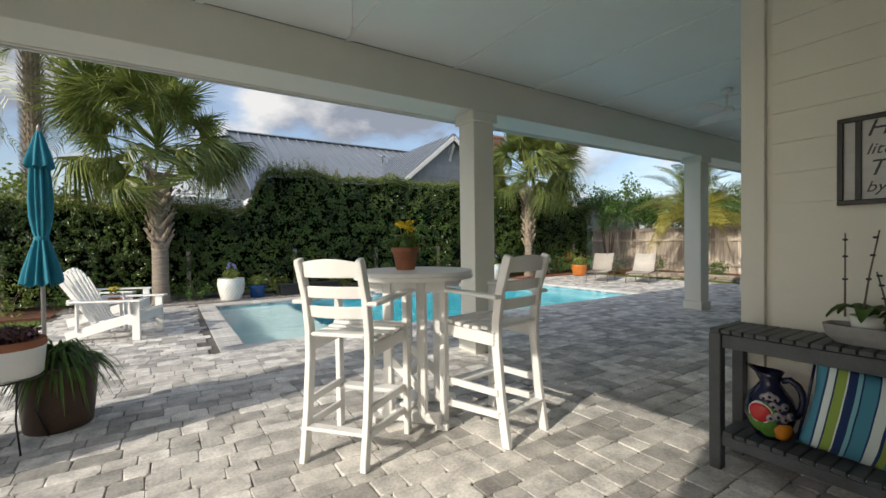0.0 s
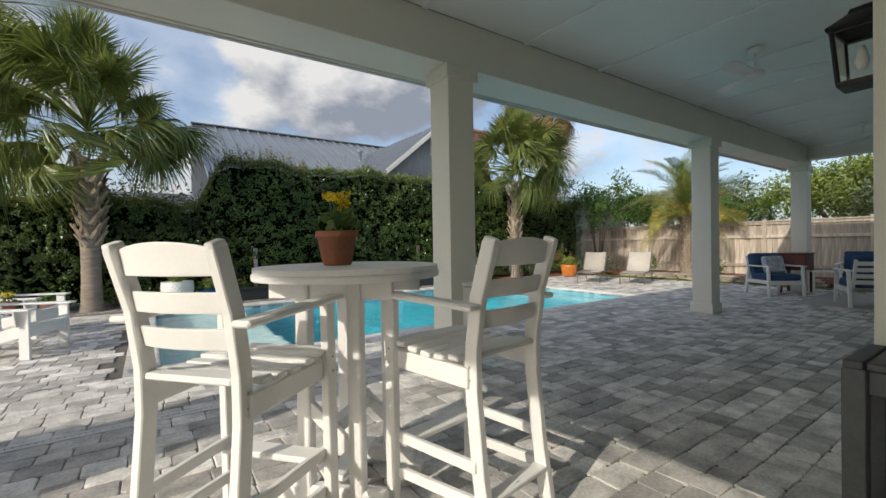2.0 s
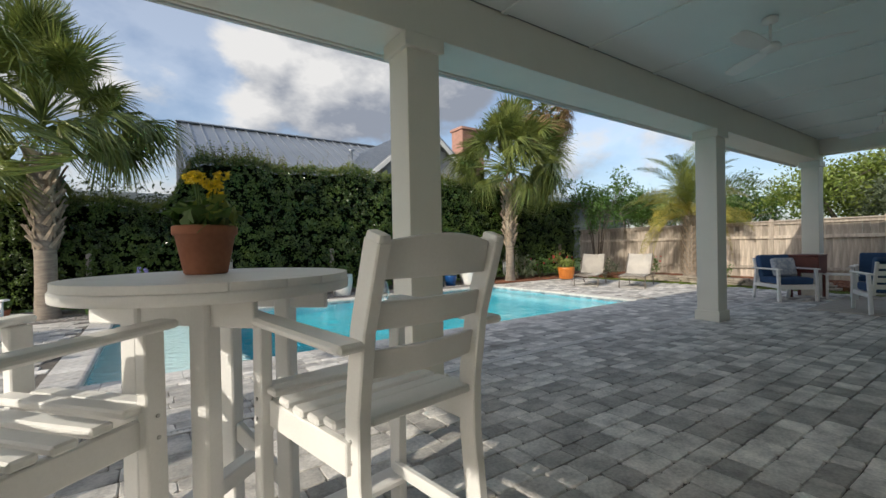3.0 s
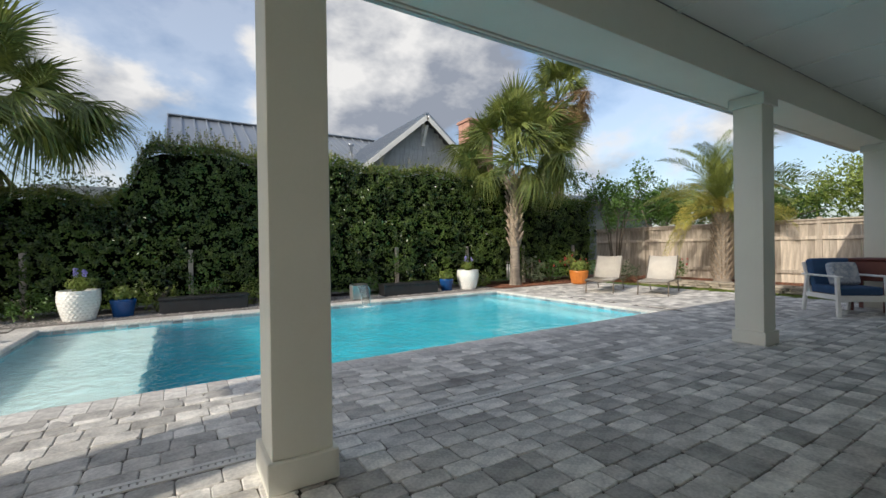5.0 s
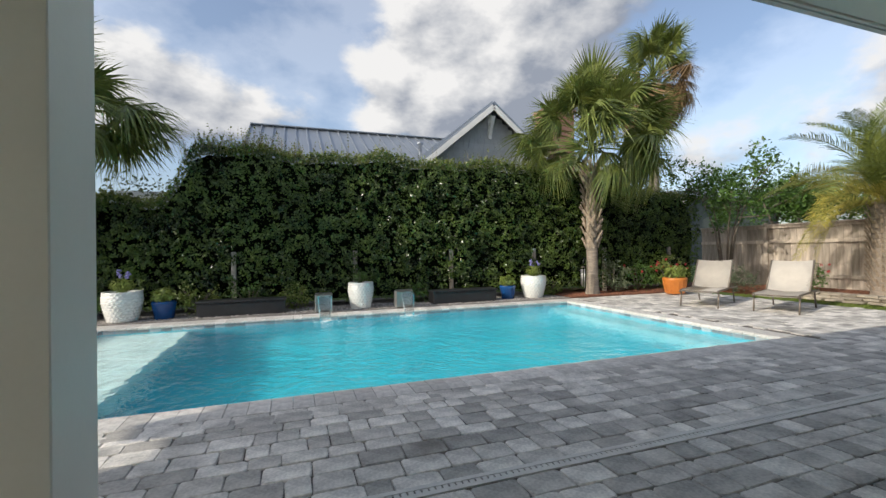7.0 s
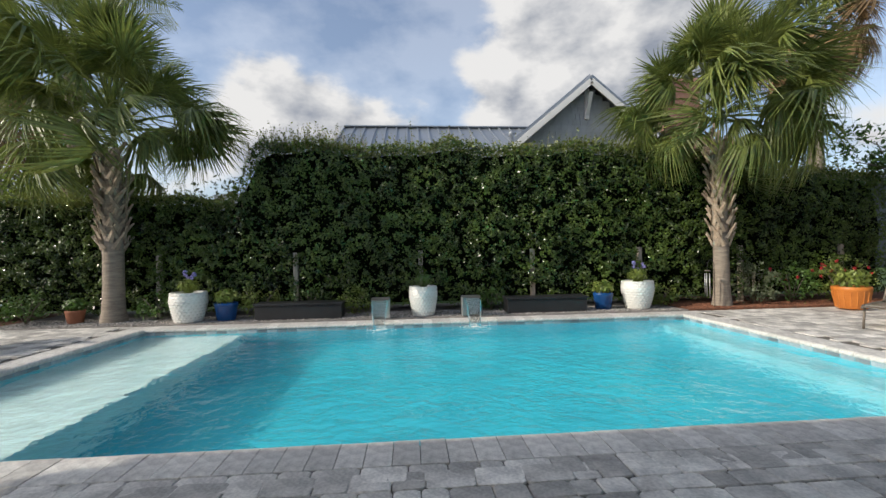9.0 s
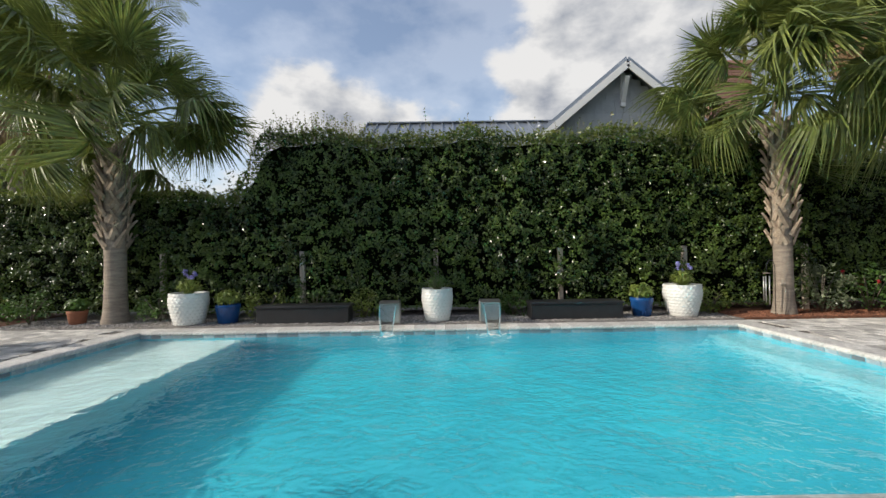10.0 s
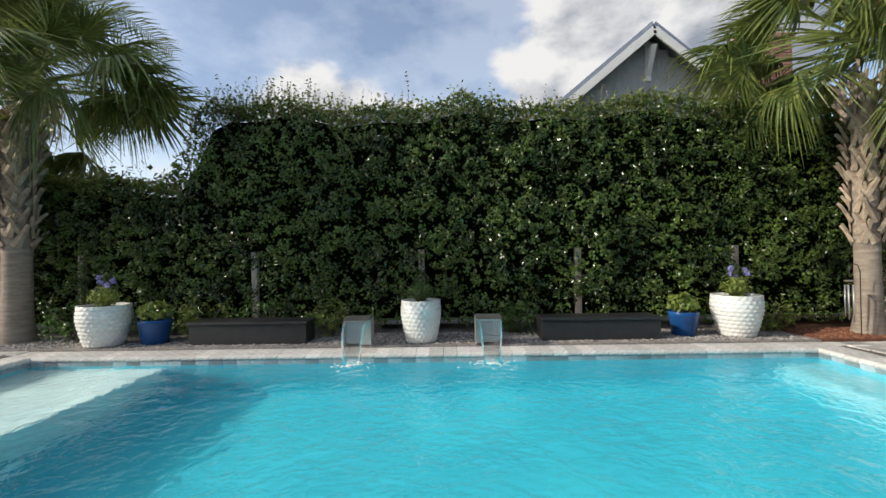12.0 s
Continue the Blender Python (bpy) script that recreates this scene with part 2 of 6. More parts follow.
def boxes(items, bevel=0.0):
    """One bmesh of boxes given as (x0, y0, z0, x1, y1, z1)."""
    bm = bmesh.new()
    for x0, y0, z0, x1, y1, z1 in items:
        add(bm, block((x1 - x0, y1 - y0, z1 - z0), bevel), pose((x0 + x1) / 2, (y0 + y1) / 2, (z0 + z1) / 2))
    return bm


def bar(a, b, w, d, bevel=0.004, up=(0, 0, 1)):
    """A square-edged stick from a to b, w wide and d deep."""
    a, b = Vector(a), Vector(b)
    z = (b - a).normalized()
    x = Vector(up).cross(z)
    if x.length < 1e-3:
        x = Vector((1, 0, 0))
    x.normalize()
    y = z.cross(x)
    m = Matrix((x, y, z)).transposed().to_4x4()
    m.translation = (a + b) / 2
    bm = block((w, d, (b - a).length), bevel)
    bmesh.ops.transform(bm, matrix=m, verts=bm.verts)
    return bm


def lathe(profile, steps=28, closed_top=False):
    """Turn (radius, height) pairs about z."""
    bm = bmesh.new()
    rings = []
    for r, z in profile:
        if r < 1e-5:
            rings.append([bm.verts.new((0, 0, z))])
        else:
            rings.append([bm.verts.new((r * math.cos(2 * math.pi * i / steps), r * math.sin(2 * math.pi * i / steps), z)) for i in range(steps)])
    for lo, hi in zip(rings, rings[1:]):
        for i in range(steps):
            j = (i + 1) % steps
            if len(lo) == 1 and len(hi) == 1:
                continue
            if len(lo) == 1:
                bm.faces.new((lo[0], hi[j], hi[i]))
            elif len(hi) == 1:
                bm.faces.new((lo[i], lo[j], hi[0]))
            else:
                bm.faces.new((lo[i], lo[j], hi[j], hi[i]))
    for f in bm.faces:
        f.smooth = True
    return bm


def tube(points, radius, steps=8, radius_end=None):
    """A round rod along points."""
    bm = bmesh.new()
    pts = [Vector(p) for p in points]
    rings = []
    for i, p in enumerate(pts):
        d = (pts[min(i + 1, len(pts) - 1)] - pts[max(i - 1, 0)]).normalized()
        x = d.orthogonal().normalized() if i == 0 else (rings_x - d * rings_x.dot(d)).normalized()
        rings_x = x
        y = d.cross(x)
        r = radius if radius_end is None else radius + (radius_end - radius) * i / (len(pts) - 1)
        rings.append([bm.verts.new(p + (x * math.cos(2 * math.pi * k / steps) + y * math.sin(2 * math.pi * k / steps)) * r) for k in range(steps)])
    for lo, hi in zip(rings, rings[1:]):
        for k in range(steps):
            j = (k + 1) % steps
            bm.faces.new((lo[k], lo[j], hi[j], hi[k])).smooth = True
    bm.faces.new(rings[0][::-1])
    bm.faces.new(rings[-1])
    return bm


def raw_mesh(name, verts, quads):
    """A mesh from an (n, 3) array and an (m, 4) array of corners."""
    me = bpy.data.meshes.new(name)
    me.vertices.add(len(verts))
    me.vertices.foreach_set("co", np.ascontiguousarray(verts, dtype=np.float32).ravel())
    k = quads.shape[1]
    me.loops.add(quads.size)
    me.loops.foreach_set("vertex_index", np.ascontiguousarray(quads, dtype=np.int32).ravel())
    me.polygons.add(len(quads))
    me.polygons.foreach_set("loop_start", np.arange(0, quads.size, k, dtype=np.int32))
    me.update(calc_edges=True)
    me.shade_flat()
    return me


def leaves_mesh(name, centres, normals, rng, length=0.07, width=0.035, spread=0.7):
    """Small folded leaves at centres, turned about the normals given."""
    n = len(centres)
    nor = normals + rng.normal(0, spread, (n, 3))
    nor /= np.linalg.norm(nor, axis=1, keepdims=True) + 1e-9
    along = np.cross(nor, rng.normal(0, 1, (n, 3)))
    along[:, 2] -= 0.25
    along -= nor * np.sum(along * nor, axis=1, keepdims=True)
    along /= np.linalg.norm(along, axis=1, keepdims=True) + 1e-9
    side = np.cross(nor, along)
    s = rng.uniform(0.65, 1.3, (n, 1))
    a, w, f = along * length * s * 0.5, side * width * s * 0.5, nor * width * s * 0.22
    verts = np.stack([centres - a, centres + w - f + a * 0.1, centres + a, centres - w - f + a * 0.1], axis=1).reshape(-1, 3)
    base = np.arange(n)[:, None] * 4
    tris = np.concatenate([base + np.array([0, 1, 2]), base + np.array([0, 2, 3])])
    return raw_mesh(name, verts, tris)


def mesh_part(name, me, material, parent=None, label=""):
    me.materials.append(material)
    ob = new(name, me)
    if parent:
        ob.parent = parent
    if label:
        tagged(ob, label)
    return ob


# ---- ground and pool ----
PX0, PX1, PY0, PY1 = 1.32, 10.01, 6.70, 11.0
WATER_Z, SHELF_X, COPE = -0.085, 2.785, 0.30


def ring(outer, inner, z0, z1):
    """A slab with a square hole."""
    (a0, b0, a1, b1), (c0, d0, c1, d1) = outer, inner
    return boxes([(a0, b0, z0, a1, d0, z1), (a0, d1, z0, a1, b1, z1), (a0, d0, z0, c0, d1, z1), (c1, d0, z0, a1, d1, z1)])


HOLE = (PX0 - 0.2, PY0 - 0.2, PX1 + 0.2, PY1 + 0.2)
structure("ground", ring((-400, -400, 400, 400), HOLE, -2.2, -0.05), M_GRASS, "green lawn grass running out around the patio", "ground")

# deck bed under the pavers
DECK = [(-9.0, -6.0, 14.0, PY0 - COPE), (-1.3, PY0 - COPE, PX0 - COPE, 11.35), (PX1 + COPE, PY0 - COPE, 14.0, 11.3)]
pavement = structure("pavement", boxes([(x0, y0, -0.3, x1, y1, -0.014) for x0, y0, x1, y1 in DECK]), M_SAND, "grey concrete paver patio with sanded joints", "patio floor")

# pool basin
t = 0.2
basin = structure("pool_basin", boxes([
    (PX0 - t, PY0 - t, -1.2, PX1 + t, PY1 + t, -1.0),
    (PX0 - t, PY0 - t, -1.0, PX1 + t, PY0, -0.05),
    (PX0 - t, PY1, -1.0, PX1 + t, PY1 + t, -0.05),
    (PX0 - t, PY0, -1.0, PX0, PY1, -0.05),
    (PX1, PY0, -1.0, PX1 + t, PY1, -0.05)]), M_PLASTER, "turquoise plastered swimming pool basin under water", "swimming pool")
part("sun_shelf", boxes([(PX0, PY0, -1.0, SHELF_X, PY1, -0.30)]), M_SHELF, basin, "pale shallow sun shelf")
part("steps", boxes([(PX1 - 0.42, PY0, -1.0, PX1, PY1, -0.45)]), M_LEDGE, basin, "pale entry ledge along the end wall")

bm = bmesh.new()
bmesh.ops.create_grid(bm, x_segments=2, y_segments=2, size=0.5)
bmesh.ops.transform(bm, matrix=pose((PX0 + PX1) / 2, (PY0 + PY1) / 2, WATER_Z) @ Matrix.Diagonal((PX1 - PX0, PY1 - PY0, 1, 1)), verts=bm.verts)
water = structure("water", bm, M_WATER, "clear rippled turquoise pool water", "water")
water.visible_shadow = False

# planted beds
structure("gravel_bed", boxes([(-1.3, 11.35, -0.2, PX0 - 0.3, 13.2, 0.02), (PX0 - 0.3, PY1 + COPE, -0.2, PX1 + 0.3, 13.2, 0.02)]), M_GRAVEL, "bed of small grey gravel below the hedge", "gravel bed")
structure("mulch_bed", boxes([(PX1 + 0.3, 11.3, -0.2, 17.0, 13.2, 0.03), (14.9, 4.0, -0.2, 17.0, 11.3, 0.06), (-5.0, 11.0, -0.2, -1.3, 13.2, 0.02)]), M_MULCH, "red-brown bark mulch bed", "mulch bed")

# ---- porch ----
COL_Y, BEAM_Z, CEIL_Z = 4.75, 2.795, 3.22
COLUMNS = [3.62, 8.73, 13.36]


def column(x):
    col = thing("porch_column", pose(x, COL_Y, 0), "square cream painted porch column with plain base and cap", "column", "porch columns")
    part("shaft", boxes([(-0.145, -0.145, 0.0, 0.145, 0.145, BEAM_Z)], 0.004), M_TRIM, col)
    part("base", boxes([(-0.17, -0.17, 0.0, 0.17, 0.17, 0.15)], 0.006), M_TRIM, col)
    part("cap", boxes([(-0.178, -0.178, BEAM_Z - 0.12, 0.178, 0.178, BEAM_Z - 0.002)], 0.006), M_TRIM, col)


for cx in COLUMNS:
    column(cx)

structure("beam_north", boxes([(-1.35, COL_Y - 0.145, BEAM_Z, 13.55, COL_Y + 0.145, CEIL_Z)], 0.004), M_TRIM, "deep cream painted porch beam", "beam")
structure("beam_east", boxes([(13.26, 1.9, BEAM_Z + 0.12, 13.55, COL_Y - 0.15, CEIL_Z)], 0.004), M_TRIM, "cream painted end beam of the porch", "beam")
structure("beam_west", boxes([(-1.35, 0.845, BEAM_Z - 0.07, -1.05, COL_Y - 0.15, CEIL_Z)], 0.004), M_TRIM, "cream painted end beam of the porch", "beam")
structure("soffit", boxes([(-1.6, COL_Y + 0.147, BEAM_Z + 0.012, 13.75, COL_Y + 0.345, BEAM_Z + 0.03)], 0.003), M_TRIM, "cream painted eave soffit outside the beam", "soffit")
gutter = structure("eave_trim", boxes([(-1.6, COL_Y + 0.347, BEAM_Z - 0.002, 13.75, COL_Y + 0.375, CEIL_Z + 0.03)], 0.004), M_TRIM, "pale painted fascia board with a metal gutter", "trim")
lip = bmesh.new()
section = [(0.377, -0.01), (0.415, -0.01), (0.44, 0.025), (0.45, 0.10), (0.465, 0.115), (0.46, 0.125), (0.44, 0.12), (0.43, 0.105), (0.42, 0.03), (0.377, 0.0)]
ends = [[lip.verts.new((x, COL_Y + dy, BEAM_Z + dz)) for dy, dz in section] for x in (-1.6, 13.75)]
for k in range(len(section)):
    lip.faces.new((ends[0][k], ends[0][(k + 1) % 10], ends[1][(k + 1) % 10], ends[1][k]))
lip.faces.new(ends[0][::-1])
lip.faces.new(ends[1])
bmesh.ops.recalc_face_normals(lip, faces=lip.faces)
part("gutter", lip, M_FASCIA, gutter, "grey metal eave gutter")
structure("roof", boxes([(-2.0, -6.0, CEIL_Z + 0.042, 13.9, COL_Y + 0.40, CEIL_Z + 0.075)]), M_METALROOF, "low porch roof of grey metal", "roof")

ceiling = bmesh.new()
SEAM = 1.235
edges = [-1.05] + [0.76 + SEAM * i for i in range(11)] + [13.26]
xs = sorted(edges)
for a0, a1 in zip(xs, xs[1:]):
    if a1 - a0 > 0.05:
        add(ceiling, block((a1 - a0 - 0.012, 6.2, 0.03), 0.004), pose((a0 + a1) / 2, 1.5, CEIL_Z + 0.015))
add(ceiling, block((14.31, 6.2, 0.008)), pose(6.105, 1.5, CEIL_Z + 0.034))
for a0 in xs[1:-1]:
    add(ceiling, block((0.06, 6.2, 0.018), 0.003), pose(a0, 1.5, CEIL_Z - 0.008))
structure("ceiling", ceiling, M_CEIL, "pale blue-green painted porch ceiling with batten seams", "ceiling")

# house walls: lap siding on boards
WALL_X, WALL_Y = 3.45, 1.893
structure("wall_north", boxes([(WALL_X + 0.02, 1.60, 0.0, 13.55, WALL_Y - 0.02, CEIL_Z)]), M_WALL, "cream painted house wall", "wall")
wall_west = structure("wall_west", boxes([(WALL_X + 0.02, -1.6, 0.0, WALL_X + 0.25, 1.598, CEIL_Z)]), M_WALL, "cream lap-sided house wall", "wall")
structure("wall_south", boxes([(-1.35, -1.85, 0.0, WALL_X + 0.25, -1.6, CEIL_Z)]), M_WALL, "cream painted house wall", "wall")
# unseen wall and pier, added to bound the sun patch and shade band
structure("wall_end_unseen", boxes([(-1.35, -1.6, 0.0, -1.05, 0.84, CEIL_Z), (-1.35, 3.84, 0.0, -1.05, 4.59, BEAM_Z - 0.03)]), M_WALL, "unseen cream wall and pier bounding the porch sun patch", "wall")
LAP = 0.171


def lap_board(length):
    """One lap of siding, thicker at its lower edge, running along y."""
    bm = bmesh.new()
    sec = [(0.0, 0.0), (-0.020, 0.0), (-0.006, LAP + 0.012), (0.0, LAP + 0.012)]
    lo = [bm.verts.new((x, 0, z)) for x, z in sec]
    hi = [bm.verts.new((x, length, z)) for x, z in sec]
    for i in range(4):
        j = (i + 1) % 4
        bm.faces.new((lo[j], lo[i], hi[i], hi[j]))
    bm.faces.new(lo)
    bm.faces.new(hi[::-1])
    bmesh.ops.recalc_face_normals(bm, faces=bm.faces)
    return bm


z = 0.12
lap_me = None
while z < CEIL_Z - 0.1:
    if lap_me is None:
        ob = obj_from("siding_board", lap_board(3.33), M_WALL, wall_west)
        lap_me = ob.data
    else:
        ob = new("siding_board", lap_me)
        ob.parent = wall_west
    ob.location = (WALL_X + 0.02, -1.59, z)
    z += LAP
part("corner_board", boxes([(WALL_X - 0.012, 1.772, 0.0, WALL_X + 0.10, WALL_Y, CEIL_Z)], 0.003), M_TRIM, wall_west)
part("skirt_board", boxes([(WALL_X - 0.008, -1.59, 0.0, WALL_X + 0.018, 1.768, 0.118)], 0.003), M_TRIM, wall_west)

# ---- hedge ----
RNG = np.random.default_rng(7)


def hedge_top(x):
    """Height of the clipped hedge along its length."""
    low, tall = 2.14, 3.12
    s = min(max((x - 2.05) / 0.7, 0.0), 1.0)
    h = low + (tall - low) * s * s * (3 - 2 * s)
    if x > 9.8:
        h -= min((x - 9.8) * 0.12, 0.75)
    return h + 0.05 * math.sin(x * 2.3) + 0.04 * math.sin(x * 5.1 + 1)


def hedge(x0, x1):
    h = thing("hedge", pose(0, 0, 0), "tall dense clipped evergreen hedge with glossy dark leaves", "hedge")
    # near-black backing sheet: shade between the leaves is put into its colour
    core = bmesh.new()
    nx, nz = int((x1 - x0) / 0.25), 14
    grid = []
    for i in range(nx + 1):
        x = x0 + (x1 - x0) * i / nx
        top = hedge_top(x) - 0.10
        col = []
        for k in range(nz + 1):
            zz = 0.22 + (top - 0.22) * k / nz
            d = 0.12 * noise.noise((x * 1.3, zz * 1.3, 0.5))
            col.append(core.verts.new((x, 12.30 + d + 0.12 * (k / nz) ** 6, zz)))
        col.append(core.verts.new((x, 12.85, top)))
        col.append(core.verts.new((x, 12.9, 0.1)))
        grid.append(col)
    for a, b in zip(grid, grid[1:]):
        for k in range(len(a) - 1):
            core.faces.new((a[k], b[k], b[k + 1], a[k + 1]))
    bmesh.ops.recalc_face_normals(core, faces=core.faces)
    part("core", core, M_CORE, h, "near-black sheet giving the shade inside the hedge")
    # face leaves
    n = 200000
    x = RNG.uniform(x0, x1, n)
    top = np.array([hedge_top(v) for v in np.linspace(x0, x1, 400)])
    tops = np.interp(x, np.linspace(x0, x1, 400), top)
    u = RNG.uniform(0, 1, n)
    zz = 0.12 + (tops - 0.12) * u
    lump = np.array([noise.noise((a * 1.7, b * 1.7, 3.0)) for a, b in zip(x, zz)])
    clump = np.array([0.6 * noise.noise((a * 4.3, b * 4.3, 8.0)) + 0.6 * noise.noise((a * 10, b * 10, 2.0)) for a, b in zip(x, zz)])
    y = 12.02 - 0.15 * lump - 0.17 * clump + np.abs(RNG.normal(0, 0.09, n))
    thin = (clump > -0.06) | (RNG.uniform(0, 1, n) < 0.10)
    low = (zz > 0.5) | (RNG.uniform(0, 1, n) < 0.65)
    keep = thin & low
    pts = np.stack([x, y, zz], axis=1)[keep]
    nor = np.tile(np.array([[0.0, -1.0, 0.35]]), (len(pts), 1))
    ob = mesh_part("foliage", leaves_mesh("hedge_leaves", pts, nor, RNG, 0.050, 0.030, 0.65), M_HEDGE, h)
    tagged(ob, "small glossy dark green leaves", kind="stuff")
    # top leaves and thin young shoots
    n = 26000
    x = RNG.uniform(x0, x1, n)
    tops = np.interp(x, np.linspace(x0, x1, 400), top)
    tuft = np.array([noise.noise((a * 2.2, 0.0, 5.0)) for a in x])
    zz = tops + RNG.normal(0, 0.05, n) + np.clip(tuft, 0, 1) * RNG.uniform(0, 0.22, n)
    pts = np.stack([x, RNG.uniform(11.98, 12.9, n), zz], axis=1)
    nor = np.tile(np.array([[0.0, -0.3, 1.0]]), (n, 1))
    ob = mesh_part("crest_foliage", leaves_mesh("hedge_crest", pts, nor, RNG, 0.068, 0.036, 0.7), M_HEDGE_TIP, h, "yellow-green young leaves along the top")
    tagged(ob, kind="stuff")
    shoots, leaf_pts = bmesh.new(), []
    for _ in range(420):
        x = RNG.uniform(x0, x1) if RNG.uniform() < 0.55 else RNG.uniform(2.4, 4.6)
        base = Vector((x, RNG.uniform(12.0, 12.7), hedge_top(x) - 0.05))
        tip = base + Vector((RNG.normal(0, 0.08), RNG.normal(0, 0.06), RNG.uniform(0.12, 0.46)))
        add(shoots, tube([base, (base + tip) / 2 + Vector((0.01, 0, 0)), tip], 0.004, 3, 0.0015))
        for k in range(9):
            leaf_pts.append(base.lerp(tip, k / 8) + Vector((RNG.normal(0, 0.012), RNG.normal(0, 0.012), 0)))
    tagged(part("shoot", shoots, M_BOOT, h, "thin upright twigs"), kind="stuff")
    pts = np.array([tuple(p) for p in leaf_pts])
    ob = mesh_part("shoot_leaves", leaves_mesh("shoot_leaves", pts, np.tile([[0, 0, 1.0]], (len(pts), 1)), RNG, 0.05, 0.026, 0.9), M_HEDGE_TIP, h)
    tagged(ob, kind="stuff")
    for px in (-2.2, 0.9, 3.3, 5.6, 7.75, 9.9, 12.0, 14.2):
        part("post", boxes([(px - 0.04, 12.13, 0.0, px + 0.04, 12.2, 1.15)], 0.004), M_FENCE, h, "weathered timber trellis post")


hedge(-9.0, 15.2)

# ---- palms ----


def fan_mesh(rng, segs=52, radius=0.95, petiole=0.75, droop=0.55, spread=2.25, tent=0.4):
    """A fan-palm leaf: a stalk along +x, then a pleated fan of pointed blades."""
    verts, faces = [], []

    def quad(a, b, c, d):
        k = len(verts)
        verts.extend((a, b, c, d))
        faces.append((k, k + 1, k + 2, k + 3))

    w = 0.022
    steps = 5
    stalk = [Vector((petiole * i / steps, 0, petiole * (0.30 * math.sin(math.pi * 0.6 * i / steps) - 0.12 * (i / steps) ** 2))) for i in range(steps + 1)]
    for a, b in zip(stalk, stalk[1:]):
        quad(a + Vector((0, -w, 0)), b + Vector((0, -w, 0)), b + Vector((0, 0, -0.015)), a + Vector((0, 0, -0.02)))
        quad(a + Vector((0, 0, -0.02)), b + Vector((0, 0, -0.015)), b + Vector((0, w, 0)), a + Vector((0, w, 0)))
    hub = stalk[-1]
    for k in range(segs):
        f = k / (segs - 1) - 0.5
        ang = f * spread * 2 + rng.normal(0, 0.02)
        length = radius * (1.0 - 0.42 * abs(f * 2) ** 2) * rng.uniform(0.9, 1.08) * (1.0 + 0.25 * math.cos(ang))
        d = Vector((math.cos(ang), math.sin(ang), 0))
        s = Vector((-math.sin(ang), math.cos(ang), 0))
        rise = 0.16 * math.cos(ang * 0.5)
        hang = droop * rng.uniform(0.4, 1.6)
        pts = []
        for u in (0.03, 0.45, 0.75, 1.0):
            zz = rise * u - hang * length * max(u - 0.35, 0) ** 1.6 - tent * length * u * abs(math.sin(ang)) - 0.10 * abs(f * 2) * u
            pts.append(hub + d * (length * u * (1 - 0.14 * hang * u)) + Vector((0, 0, zz)))
        wid = [0.011, 0.028, 0.015, 0.002]
        for i in range(3):
            a, b = pts[i], pts[i + 1]
            wa, wb = wid[i] * radius, wid[i + 1] * radius
            fold = Vector((0, 0, 0.35))
            quad(a - s * wa + fold * wa, b - s * wb + fold * wb, b, a)
            quad(a, b, b + s * wb + fold * wb, a + s * wa + fold * wa)
    return raw_mesh("fan_leaf", np.array([tuple(v) for v in verts]), np.array(faces))


def feather_mesh(rng, length=2.4, pairs=62, arch=0.9, leaflet=0.42, wide=0.023):
    """A feather-palm leaf: an arching rib along +x with narrow leaflets on both sides."""
    verts, faces = [], []

    def quad(a, b, c, d):
        k = len(verts)
        verts.extend((a, b, c, d))
        faces.append((k, k + 1, k + 2, k + 3))

    def rib(u):
        return Vector((length * u * (1 - 0.18 * u), 0, 0.55 * u * length * 0.5 - arch * length * 0.55 * u ** 2.2))

    for i in range(12):
        a, b = rib(i / 12), rib((i + 1) / 12)
        wa, wb = 0.022 * (1 - i / 13), 0.022 * (1 - (i + 1) / 13)
        quad(a + Vector((0, -wa, 0)), b + Vector((0, -wb, 0)), b + Vector((0, 0, -wb)), a + Vector((0, 0, -wa)))
        quad(a + Vector((0, 0, -wa)), b + Vector((0, 0, -wb)), b + Vector((0, wb, 0)), a + Vector((0, wa, 0)))
    for k in range(pairs):
        u = 0.10 + 0.9 * k / pairs
        p, ahead = rib(u), (rib(min(u + 0.02, 1.02)) - rib(u)).normalized()
        ll = leaflet * (0.55 + 0.9 * math.sin(math.pi * min(u * 0.9 + 0.12, 1)) * 0.6) * rng.uniform(0.85, 1.1)
        for sgn in (-1, 1):
            d = (ahead * 0.75 + Vector((0, sgn, 0)) * 0.8 + Vector((0, 0, rng.uniform(0.05, 0.4)))).normalized()
            mid = p + d * ll * 0.55
            tip = p + d * ll + Vector((0, 0, -0.10 * ll - 0.03))
            w = ahead * wide * 0.5
            quad(p - w * 0.6, mid - w, mid + w, p + w * 0.6)
            quad(mid - w, tip - w * 0.1, tip + w * 0.1, mid + w)
    return raw_mesh("feather_leaf", np.array([tuple(v) for v in verts]), np.array(faces))


def boot_mesh():
    """The split stub of an old leaf stalk."""
    bm = bmesh.new()
    rows = []
    for zz, w, out in ((0.0, 0.062, 0.0), (0.12, 0.05, 0.014), (0.26, 0.036, 0.034), (0.36, 0.026, 0.062)):
        rows.append([bm.verts.new((out, -w, zz)), bm.verts.new((out + 0.022, 0, zz)), bm.verts.new((out, w, zz)), bm.verts.new((out - 0.02, 0, zz))])
    for lo, hi in zip(rows, rows[1:]):
        for i in range(4):
            bm.faces.new((lo[i], lo[(i + 1) % 4], hi[(i + 1) % 4], hi[i]))
    bm.faces.new(rows[-1])
    me = bpy.data.meshes.new("boot")
    bm.to_mesh(me)
    bm.free()
    me.materials.append(M_BOOT)
    return me


